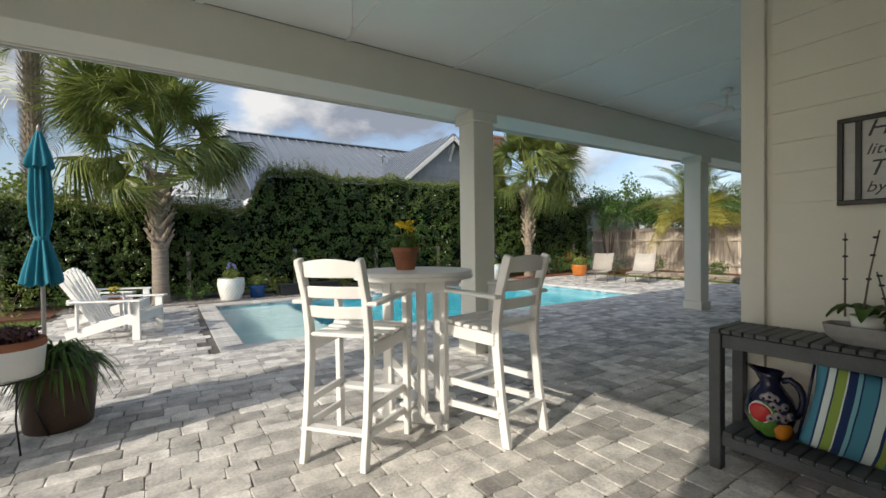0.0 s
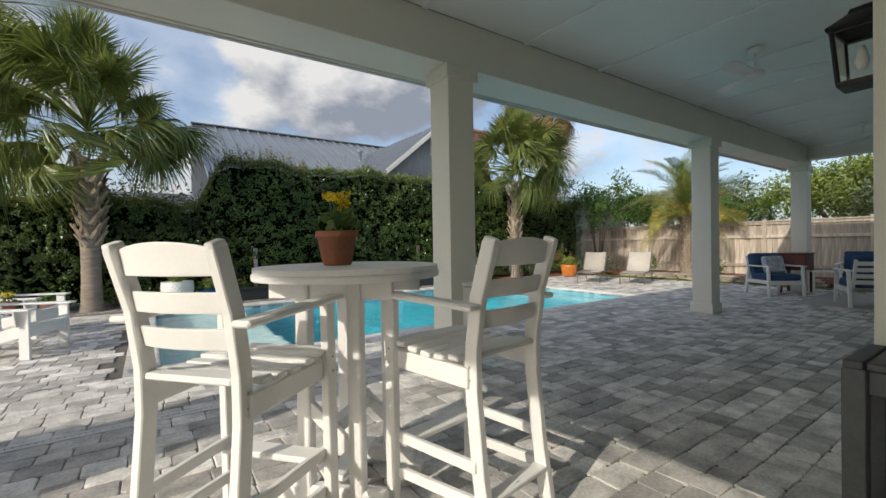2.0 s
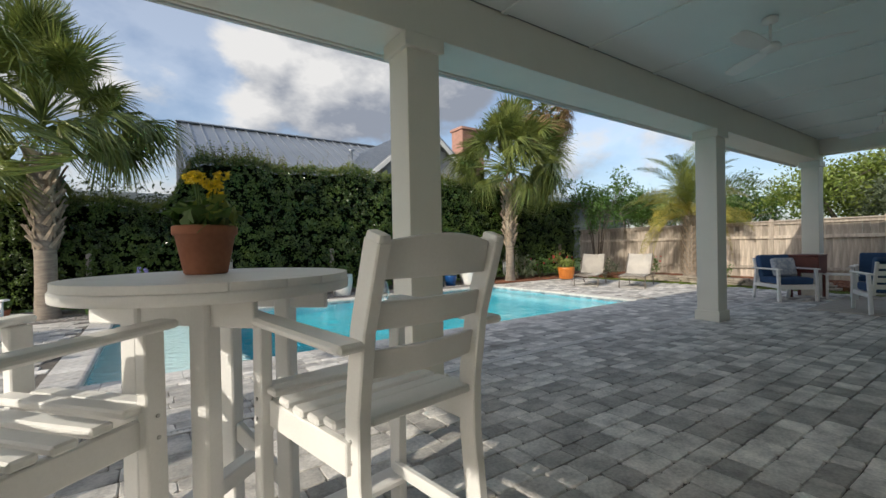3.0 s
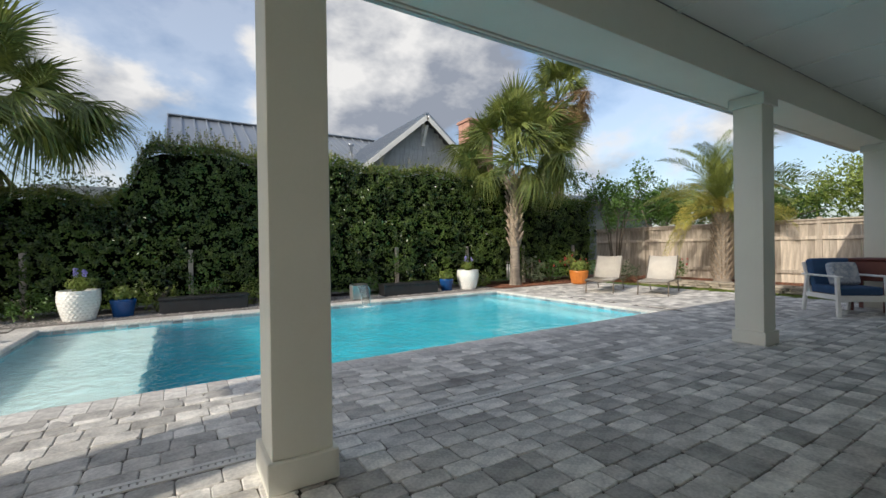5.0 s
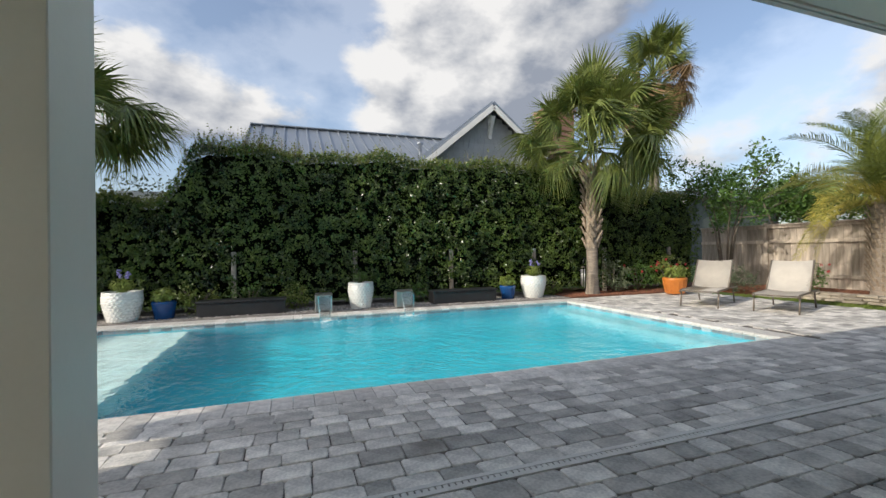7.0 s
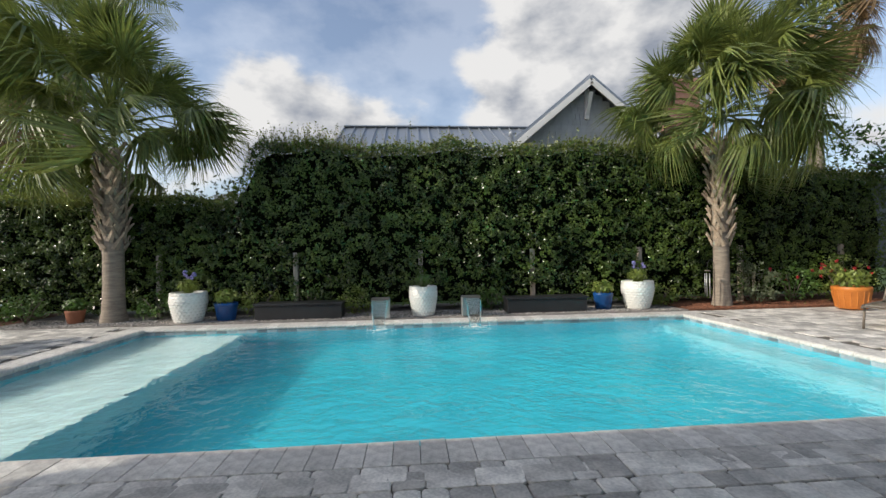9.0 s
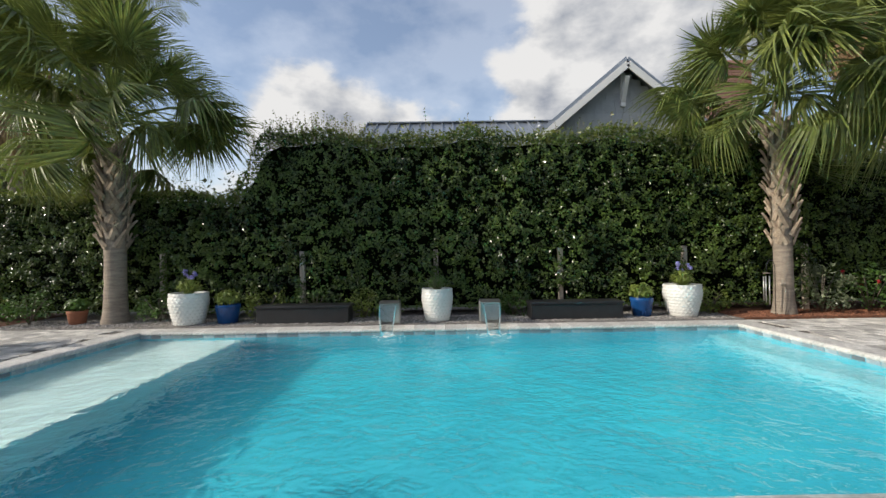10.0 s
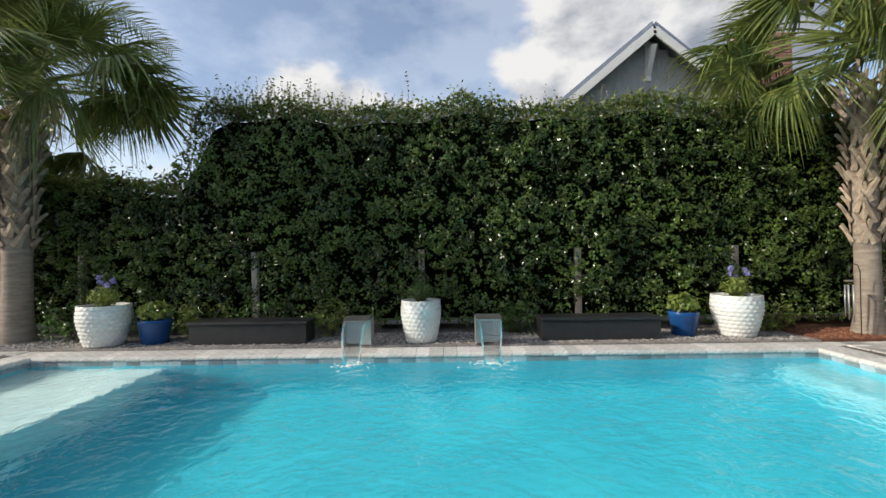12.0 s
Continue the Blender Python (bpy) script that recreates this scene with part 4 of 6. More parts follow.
def swept(path, y, wide, deep):
    """A bent board: a square section carried along (x, z) points."""
    bm = bmesh.new()
    c = 0.004
    sec = [(-deep / 2 + c, -wide / 2), (deep / 2 - c, -wide / 2), (deep / 2, -wide / 2 + c), (deep / 2, wide / 2 - c), (deep / 2 - c, wide / 2), (-deep / 2 + c, wide / 2), (-deep / 2, wide / 2 - c), (-deep / 2, -wide / 2 + c)]
    rows = []
    for i, (x, z0) in enumerate(path):
        a, b = path[max(i - 1, 0)], path[min(i + 1, len(path) - 1)]
        d = Vector((b[0] - a[0], 0, b[1] - a[1])).normalized()
        nx = Vector((d.z, 0, -d.x))
        rows.append([bm.verts.new(Vector((x, y + q, z0)) + nx * p) for p, q in sec])
    for lo, hi in zip(rows, rows[1:]):
        for k in range(len(sec)):
            j = (k + 1) % len(sec)
            bm.faces.new((lo[k], lo[j], hi[j], hi[k]))
    bm.faces.new(rows[0][::-1])
    bm.faces.new(rows[-1])
    bmesh.ops.recalc_face_normals(bm, faces=bm.faces)
    return bm


def bar_chair():
    c = thing("bar_chair", pose(1.514, 3.291, 0, 0, 0, 40.5), "tall white resin bar chair with arms and slatted seat", "chair", "bar chairs at the table")
    for sgn in (-1, 1):
        path = [(-0.285, 0.0), (-0.238, 0.30), (-0.208, 0.62), (-0.210, 0.78), (-0.240, 0.98), (-0.305, 1.185)]
        leg = swept(path, sgn * 0.197, 0.036, 0.062)
        add(leg, block((0.058, 0.036, 0.03), 0.012, 2), pose(-0.308, sgn * 0.197, 1.19, 0, -17, 0))
        part("rear_leg", leg, M_POLY, c)
        part("front_leg", bar((0.235, sgn * 0.255, 0), (0.225, sgn * 0.255, 0.95), 0.036, 0.062), M_POLY, c)
        arm = bar((-0.27, sgn * 0.242, 0.945), (0.27, sgn * 0.278, 0.968), 0.075, 0.024, 0.008)
        part("arm", arm, M_POLY, c)
        part("side_rail", bar((-0.205, sgn * 0.216, 0.668), (0.225, sgn * 0.236, 0.676), 0.026, 0.080), M_POLY, c)
        part("stretcher", bar((-0.245, sgn * 0.215, 0.20), (0.232, sgn * 0.238, 0.165), 0.026, 0.045), M_POLY, c)
        part("upper_stretcher", bar((-0.235, sgn * 0.215, 0.335), (0.23, sgn * 0.238, 0.325), 0.026, 0.045), M_POLY, c)
    part("rear_stretcher", bar((-0.252, -0.19, 0.20), (-0.252, 0.19, 0.20), 0.066, 0.022), M_POLY, c)
    part("footrest", boxes([(0.165, -0.24, 0.285, 0.265, 0.24, 0.312)], 0.006), M_POLY, c)
    # back slats, bowed and tilted with the posts
    for zz, tall, arch in ((1.138, 0.086, 0.022), (1.008, 0.070, 0.0), (0.888, 0.072, 0.0)):
        bm = bmesh.new()
        n = 12
        rows = []
        for i in range(n + 1):
            f = i / n * 2 - 1
            y = f * 0.18
            back = -0.208 - max(zz - 0.78, 0) ** 1.45 * 0.35 - 0.028 * (1 - f * f)
            up = arch * (1 - f * f)
            rows.append([bm.verts.new((back + dx - dz * 0.22, y, zz + dz + (up if dz > 0 else 0))) for dx, dz in ((-0.011, -tall / 2), (0.011, -tall / 2), (0.011, tall / 2), (-0.011, tall / 2))])
        for a, b in zip(rows, rows[1:]):
            for i in range(4):
                bm.faces.new((a[i], a[(i + 1) % 4], b[(i + 1) % 4], b[i]))
        bm.faces.new(rows[0][::-1])
        bm.faces.new(rows[-1])
        bmesh.ops.recalc_face_normals(bm, faces=bm.faces)
        long_edges = [e for e in bm.edges if len(e.link_faces) == 2 and e.calc_face_angle(0) > 1.0]
        bmesh.ops.bevel(bm, geom=long_edges, offset=0.005, segments=2, affect="EDGES", profile=0.6)
        part("back_slat", bm, M_POLY, c)
    for i in range(7):
        u = i / 6
        x = -0.205 + u * 0.46
        zz = 0.750 - 0.026 * math.sin(math.pi * min(u * 1.15, 1)) - (0.012 if i == 6 else 0)
        half = 0.174 if i == 0 else (0.222 if i == 6 else 0.226 + 0.034 * u)
        part("seat_slat", boxes([(x - 0.029, -half, zz - 0.012, x + 0.029, half, zz + 0.012)], 0.006), M_POLY, c)
    part("front_apron", boxes([(0.215, -0.235, 0.635, 0.24, 0.235, 0.715)], 0.004), M_POLY, c)
    bm = lathe([(0.0, 0), (0.022, 0), (0.022, 0.004), (0.0, 0.005)], 14)
    plate = part("badge", bm, M_STEEL, c, "small oval metal badge")
    plate.matrix_basis = Matrix.Translation((-0.264, 0, 0.20)) @ Euler((0, radians(-90), 0)).to_matrix().to_4x4() @ Matrix.Diagonal((0.6, 1.2, 1, 1))
    bolt_me = None
    for sgn in (-1, 1):
        for bx, bz in ((-0.205, 0.66), (-0.205, 0.71), (-0.225, 0.95), (0.23, 0.66), (0.228, 0.72), (-0.248, 0.21)):
            if bolt_me is None:
                ob = part("bolt", lathe([(0.0, 0.0), (0.006, 0.0), (0.006, 0.003), (0.0, 0.004)], 8), M_STEEL, c)
                bolt_me = ob.data
            else:
                ob = new("bolt", bolt_me)
                ob.parent = c
            yy = 0.213 if bx < 0 else 0.273
            ob.matrix_basis = Matrix.Translation((bx, sgn * yy, bz)) @ Euler((radians(-90 * sgn), 0, 0)).to_matrix().to_4x4()
    return c


chair = bar_chair()
copy_thing(chair, pose(2.418, 3.02, 0, 0, 0, 99))


def bar_table():
    tb = thing("bar_table", pose(2.05, 3.49, 0, 0, 0, 42), "tall round white resin bar table with plank top", "table")
    R = 0.435
    for i in range(7):
        x0, x1 = -R + i * 2 * R / 7 + 0.002, -R + (i + 1) * 2 * R / 7 - 0.002
        bm = bmesh.new()
        n = 10
        top, bot = [], []
        xs2 = [x0 + (x1 - x0) * k / n for k in range(n + 1)]
        outline = [(x, math.sqrt(max(R * R - x * x, 0.0004))) for x in xs2] + [(x, -math.sqrt(max(R * R - x * x, 0.0004))) for x in reversed(xs2)]
        for x, y in outline:
            top.append(bm.verts.new((x, y, 1.085)))
            bot.append(bm.verts.new((x, y, 1.062)))
        bm.faces.new(top[::-1])
        bm.faces.new(bot)
        for a in range(len(top)):
            b = (a + 1) % len(top)
            bm.faces.new((top[a], top[b], bot[b], bot[a]))
        bmesh.ops.recalc_face_normals(bm, faces=bm.faces)
        part("top_plank", bm, M_POLY, tb)
    rim = bmesh.new()
    add(rim, lathe([(R - 0.055, 1.03), (R + 0.004, 1.03), (R + 0.006, 1.036), (R + 0.006, 1.055), (R + 0.002, 1.061), (R - 0.055, 1.061), (R - 0.055, 1.03)], 48))
    part("rim", rim, M_POLY, tb)
    for sx in (-1, 1):
        for sy in (-1, 1):
            part("leg", bar((sx * 0.20, sy * 0.125, 0.06), (sx * 0.20, sy * 0.125, 1.03), 0.062, 0.062, 0.006), M_POLY, tb)
        part("apron", boxes([(sx * 0.20 - 0.013, -0.30, 0.945, sx * 0.20 + 0.013, 0.30, 1.03)], 0.004), M_POLY, tb)
        foot = boxes([(sx * 0.20 - 0.03, -0.26, 0.035, sx * 0.20 + 0.03, 0.26, 0.11)], 0.012)
        for sy in (-1, 1):
            add(foot, block((0.06, 0.09, 0.045), 0.012, 2), pose(sx * 0.20, sy * 0.265, 0.023))
        part("foot_runner", foot, M_POLY, tb)
        part("brace", bar((sx * 0.20, -0.11, 0.27), (sx * 0.20, 0.11, 0.46), 0.03, 0.06), M_POLY, tb)
    part("stretcher", boxes([(-0.20, -0.05, 0.13, 0.20, 0.05, 0.155)], 0.005), M_POLY, tb)
    part("shelf_board", boxes([(-0.17, -0.03, 0.33, 0.17, 0.03, 0.39)], 0.005), M_POLY, tb)
    return tb


bar_table()


def flower_pot_on_table():
    rng = np.random.default_rng(31)
    p = thing("flower_pot", pose(2.02, 3.56, 1.086), "terracotta pot of yellow flowers on the bar table", "potted plant")
    part("pot", lathe([(0.0, 0.0), (0.066, 0.0), (0.070, 0.006), (0.095, 0.135), (0.101, 0.137), (0.104, 0.142), (0.104, 0.166), (0.100, 0.17), (0.098, 0.168), (0.094, 0.145), (0.0, 0.145)], 36), M_TERRA, p)
    part("soil", lathe([(0.0, 0.153), (0.093, 0.15)], 20), M_SOIL, p)
    leaf_ball("foliage", (0, 0, 0.20), 0.115, 90, M_LEAF, p, rng, 0.085, 0.055, 0.55)
    leaf_ball("foliage", (0.03, 0.02, 0.21), 0.12, 26, M_LEAF_LIGHT, p, rng, 0.075, 0.05, 0.6)
    for k in range(9):
        a, r = rng.uniform(0, 6.28), rng.uniform(0.01, 0.075)
        c = (r * math.cos(a), r * math.sin(a), rng.uniform(0.27, 0.36))
        part("stem", tube([(c[0] * 0.4, c[1] * 0.4, 0.16), c], 0.003, 5), M_LEAF, p)
        leaf_ball("blossom", c, 0.036, 46, M_YELLOW, p, rng, 0.017, 0.013, 0.6)


flower_pot_on_table()

# ---- by the house wall ----


def console():
    X0, X1, Y0, Y1, H = 3.075, 3.415, 0.45, 1.908, 0.79
    c = thing("console_bench", pose(0, 0, 0), "dark grey slatted wooden console against the siding", "console table")
    for x in (X0 + 0.03, X1 - 0.03):
        for y in (Y0 + 0.03, Y1 - 0.03):
            part("leg", boxes([(x - 0.03, y - 0.03, 0, x + 0.03, y + 0.03, H - 0.025)], 0.004), M_GREYWOOD, c)
    for zz, h in ((H - 0.105, 0.075), (0.135, 0.06)):
        for x in (X0 + 0.03, X1 - 0.03):
            part("rail", boxes([(x - 0.012, Y0 + 0.06, zz, x + 0.012, Y1 - 0.06, zz + h)], 0.003), M_GREYWOOD, c)
        for y in (Y0 + 0.03, Y1 - 0.03):
            part("rail", boxes([(X0 + 0.06, y - 0.012, zz, X1 - 0.06, y + 0.012, zz + h)], 0.003), M_GREYWOOD, c)
    for zz, y0, y1 in ((H - 0.025, Y0, Y1), (0.197, Y0 + 0.062, Y1 - 0.062)):
        n = int((y1 - y0) / 0.056)
        w = (y1 - y0) / n
        me = None
        for i in range(n):
            if me is None:
                ob = part("slat", block((X1 - X0 - (0 if zz > 0.5 else 0.02), w - 0.008, 0.024), 0.003), M_GREYWOOD, c)
                me = ob.data
            else:
                ob = new("slat", me)
                ob.parent = c
            ob.location = ((X0 + X1) / 2, y0 + w * (i + 0.5), zz + 0.0125)


console()


def pillow():
    p = thing("striped_pillow", pose(3.26, 1.31, 0.215), "blue, lime and white striped outdoor pillow leaning on the shelf", "pillow")
    bm = bmesh.new()
    n = 18
    for side in (1, -1):
        g = [[bm.verts.new(((i / n - 0.5) * 0.50 * (1 - 0.10 * (1 - abs(2 * j / n - 1) ** 2) * abs(2 * i / n - 1) ** 3), side * 0.085 * max((1 - abs(2 * i / n - 1) ** 2.6) * (1 - abs(2 * j / n - 1) ** 2.6), 0.0) ** 0.6 + 0.004 * math.sin(i * 1.9 + j), (j / n) * 0.49 * (1 - 0.05 * (1 - abs(2 * i / n - 1) ** 2)))) for j in range(n + 1)] for i in range(n + 1)]
        for i in range(n):
            for j in range(n):
                f = (g[i][j], g[i + 1][j], g[i + 1][j + 1], g[i][j + 1])
                bm.faces.new(f if side > 0 else f[::-1]).smooth = True
    bmesh.ops.remove_doubles(bm, verts=bm.verts, dist=0.006)
    cover = part("cover", bm, M_STRIPE, p)
    cover.matrix_basis = Euler((0, 0, radians(-72))).to_matrix().to_4x4() @ Euler((radians(10), radians(9), 0)).to_matrix().to_4x4()
    for sx in (-1, 1):
        pip = part("piping", tube([(sx * 0.247, 0, 0.01), (sx * 0.24, 0, 0.22), (sx * 0.247, 0, 0.435)], 0.006, 6), M_NAVY, p, "dark piping")
        pip.matrix_basis = cover.matrix_basis


pillow()


def pitcher():
    p = thing("ceramic_pitcher", pose(3.23, 1.67, 0.222), "dark glazed pitcher painted with bright fruit", "pitcher")
    prof = [(0.0, 0.0), (0.062, 0.0), (0.066, 0.008), (0.09, 0.05), (0.112, 0.11), (0.113, 0.16), (0.095, 0.22), (0.06, 0.27), (0.045, 0.295), (0.048, 0.325), (0.062, 0.355), (0.056, 0.352), (0.04, 0.32), (0.036, 0.29)]
    body = lathe(prof, 32)
    for v in body.verts:
        if v.co.z > 0.31:
            a = math.atan2(v.co.y, v.co.x)
            lip = max(math.cos(a - radians(100)), 0) ** 3
            v.co.x += 0.05 * lip * math.cos(radians(100)) * (v.co.z - 0.30) / 0.055
            v.co.y += 0.05 * lip * math.sin(radians(100)) * (v.co.z - 0.30) / 0.055
            v.co.z += 0.02 * lip
    part("body", body, M_NAVY, p)
    a = radians(-80)
    d = Vector((math.cos(a), math.sin(a), 0))
    part("handle", tube([d * 0.05 + Vector((0, 0, 0.31)), d * 0.085 + Vector((0, 0, 0.322)), d * 0.115 + Vector((0, 0, 0.30)), d * 0.133 + Vector((0, 0, 0.265)), d * 0.138 + Vector((0, 0, 0.22)), d * 0.13 + Vector((0, 0, 0.17)), d * 0.105 + Vector((0, 0, 0.13))], 0.017, 10), M_NAVY, p)
    # painted fruit in low relief
    def fruit(name, az, zz, r, wide, tall, m, proud=0.006, lab=""):
        az = radians(az)
        bm = lathe([(0.0, proud), (0.6, proud * 0.9), (0.92, proud * 0.4), (1.0, -proud * 1.5)], 18)
        for v in bm.verts:
            ang = v.co.x * wide / r
            up = v.co.y * tall
            rr = r + v.co.z
            v.co = Vector((rr * math.cos(az + ang), rr * math.sin(az + ang), zz + up))
        return part(name, bm, m, p, lab)
    fruit("melon_rind", 178, 0.13, 0.113, 0.078, 0.08, M_GREEN, 0.004, "green melon rind")
    fruit("melon_white", 176, 0.15, 0.113, 0.064, 0.06, M_GLAZE_W, 0.006)
    fruit("melon_flesh", 176, 0.152, 0.113, 0.057, 0.053, M_RED, 0.009, "red melon slice")
    fruit("green_leaf", 200, 0.08, 0.106, 0.06, 0.05, M_GREEN, 0.005)
    fruit("orange_fruit", 232, 0.07, 0.104, 0.056, 0.05, M_ORNG, 0.010, "orange fruit")
    for k in range(11):
        az, zz, rr = 200 + (k % 4) * 15 - (k // 4) * 9, 0.135 + (k // 4) * 0.045 + (k % 2) * 0.012, 0.114 - 0.014 * (k // 4)
        fruit("fruit_slice", az, zz, rr, 0.023, 0.023, M_GRAPE, 0.010, "pale grey round fruit slice")
        fruit("slice_heart", az, zz, rr, 0.009, 0.010, M_NAVY, 0.014, "dark middle of the slice")


pitcher()


def orchid():
    rng = np.random.default_rng(12)
    o = thing("orchid_planter", pose(3.24, 1.12, 0.792), "grey trough with white orchid pots and bare stems on the console", "potted plant")
    bm = bmesh.new()
    n = 32
    rows = []
    for sc, zz in ((0.86, 0.0), (0.96, 0.03), (1.0, 0.085), (0.95, 0.087), (0.90, 0.04)):
        rows.append([bm.verts.new((0.10 * sc * math.copysign(abs(math.cos(2 * math.pi * k / n)) ** 0.5, math.cos(2 * math.pi * k / n)), 0.33 * sc * math.copysign(abs(math.sin(2 * math.pi * k / n)) ** 0.6, math.sin(2 * math.pi * k / n)), zz)) for k in range(n)])
    for a, b in zip(rows, rows[1:]):
        for k in range(n):
            bm.faces.new((a[k], a[(k + 1) % n], b[(k + 1) % n], b[k]))
    bm.faces.new(rows[0][::-1])
    bm.faces.new(rows[-1])
    part("trough", bm, M_CONCRETE, o)
    for y0 in (0.17, -0.02, -0.2):
        pot = part("pot", lathe([(0.0, 0.042), (0.05, 0.042), (0.066, 0.135), (0.06, 0.135), (0.05, 0.11), (0.0, 0.11)], 24), M_GLAZE_W, o, "small white pot")
        pot.location = (-0.01, y0, 0)
        for k in range(6):
            az = k * 1.07 + y0 * 9 + 2.6
            ln, w = rng.uniform(0.13, 0.19), 0.034
            bm = bmesh.new()
            prev = None
            for i in range(7):
                u = i / 6
                d, s = Vector((math.cos(az), math.sin(az), 0)), Vector((-math.sin(az), math.cos(az), 0))
                p = Vector((-0.01, y0, 0.13)) + d * ln * u + Vector((0, 0, 0.07 * math.sin(u * 2.6) - 0.05 * u))
                ww = w * math.sin(math.pi * min(max(u, 0.06), 0.97)) ** 0.6
                cur = [bm.verts.new(p - s * ww + Vector((0, 0, 0.012))), bm.verts.new(p), bm.verts.new(p + s * ww + Vector((0, 0, 0.012)))]
                if prev:
                    for q in range(2):
                        bm.faces.new((prev[q], prev[q + 1], cur[q + 1], cur[q])).smooth = True
                prev = cur
            part("leaf", bm, M_LEAF, o, "broad strap leaf")
    for y0, tilt, ln in ((0.25, 0.0, 0.40), (0.19, 0.08, 0.41), (0.10, -0.06, 0.22), (-0.05, 0.05, 0.4)):
        base = Vector((-0.01, y0, 0.12))
        stem = part("stem", tube([base, base + Vector((0.0, -tilt * 0.3, ln * 0.5)), base + Vector((0, -tilt * 0.7, ln))], 0.0045, 6, 0.003), M_BARK, o, "dark bare flower stem")
        for f in (0.45, 0.72, 0.92):
            add_bm = block((0.012, 0.02, 0.01), 0.003)
            clip = part("clip", add_bm, M_BLACK, stem)
            clip.location = base + Vector((0, -tilt * 0.6 * f, ln * f))


orchid()


def sign():
    s = thing("wall_sign", pose(3.442, 1.45, 1.455), "black framed whitewashed sign with script lettering", "wall sign")
    W, H = 0.62, 0.44
    part("board", boxes([(-0.008, -W + 0.02, 0.02, 0.0, -0.02, H - 0.02)]), M_SIGN, s)
    for a in ((-0.022, -W, 0, 0.006, 0, 0.024), (-0.022, -W, H - 0.024, 0.006, 0, H), (-0.022, -0.024, 0.0245, 0.006, 0, H - 0.0245), (-0.022, -W, 0.0245, 0.006, -W + 0.024, H - 0.0245)):
        part("border", boxes([a], 0.003), M_BLACK, s, "black wooden border")
    part("divider", boxes([(-0.018, -0.092, 0.0245, -0.0085, -0.068, H - 0.0245)], 0.002), M_BLACK, s)
    for text, zz, size in (("H", 0.335, 0.11), ("littl", 0.245, 0.075), ("Th", 0.14, 0.11), ("by", 0.06, 0.075)):
        cu = bpy.data.curves.new("lettering", "FONT")
        cu.body, cu.size, cu.extrude, cu.shear = text, size, 0.0008, 0.35
        cu.materials.append(M_BLACK)
        ob = new("lettering", cu)
        ob.parent = s
        ob.matrix_basis = Matrix.Translation((-0.0092, -0.105, zz)) @ Euler((radians(90), 0, radians(-90))).to_matrix().to_4x4()


sign()


def lantern():
    m = thing("wall_lantern", pose(4.33, 2.09, 1.97), "black metal wall lantern with clear glass panes", "wall lamp")
    w, h = 0.095, 0.30
    for sx in (-1, 1):
        for sy in (-1, 1):
            part("corner_post", bar((sx * w * 0.78, sy * w * 0.78, 0.02), (sx * w, sy * w, h), 0.018, 0.018, 0.002), M_BLACK, m)
    for a, b in ((0, 1), (1, 0)):
        for sgn in (-1, 1):
            for zz, k in ((0.02, 0.78), (h, 1.0)):
                p, q = Vector((a * sgn * w * k + b * -w * k, b * sgn * w * k + a * -w * k, zz)), Vector((a * sgn * w * k + b * w * k, b * sgn * w * k + a * w * k, zz))
                part("frame_bar", bar(p, q, 0.02, 0.02, 0.002), M_BLACK, m)
            bm = bmesh.new()
            k0, k1 = 0.76, 0.98
            vs = [bm.verts.new((a * sgn * w * k + b * e * w * k, b * sgn * w * k + a * e * w * k, zz)) for e, zz, k in ((-1, 0.03, k0), (1, 0.03, k0), (1, h - 0.01, k1), (-1, h - 0.01, k1))]
            bm.faces.new(vs)
            pane = part("pane", bm, M_GLASS, m)
            pane.visible_shadow = False
    part("base", boxes([(-0.08, -0.08, 0.0, 0.08, 0.08, 0.02)], 0.004), M_BLACK, m)
    part("roof", lathe([(0.165, h + 0.005), (0.165, h + 0.018), (0.06, h + 0.085), (0.05, h + 0.11), (0.0, h + 0.12)], 4), M_BLACK, m).rotation_euler = (0, 0, radians(45))
    part("bracket", bar((0, -0.0, h + 0.11), (0, -0.16, h + 0.11), 0.025, 0.025), M_BLACK, m)
    part("wall_plate", boxes([(-0.06, -0.208, 0.16, 0.06, -0.16, h + 0.16)], 0.004), M_BLACK, m)
    part("bulb", lathe([(0.0, 0.09), (0.02, 0.1), (0.03, 0.14), (0.02, 0.19), (0.012, 0.22), (0.0, 0.22)], 14), M_GLAZE_W, m, "unlit bulb")


lantern()


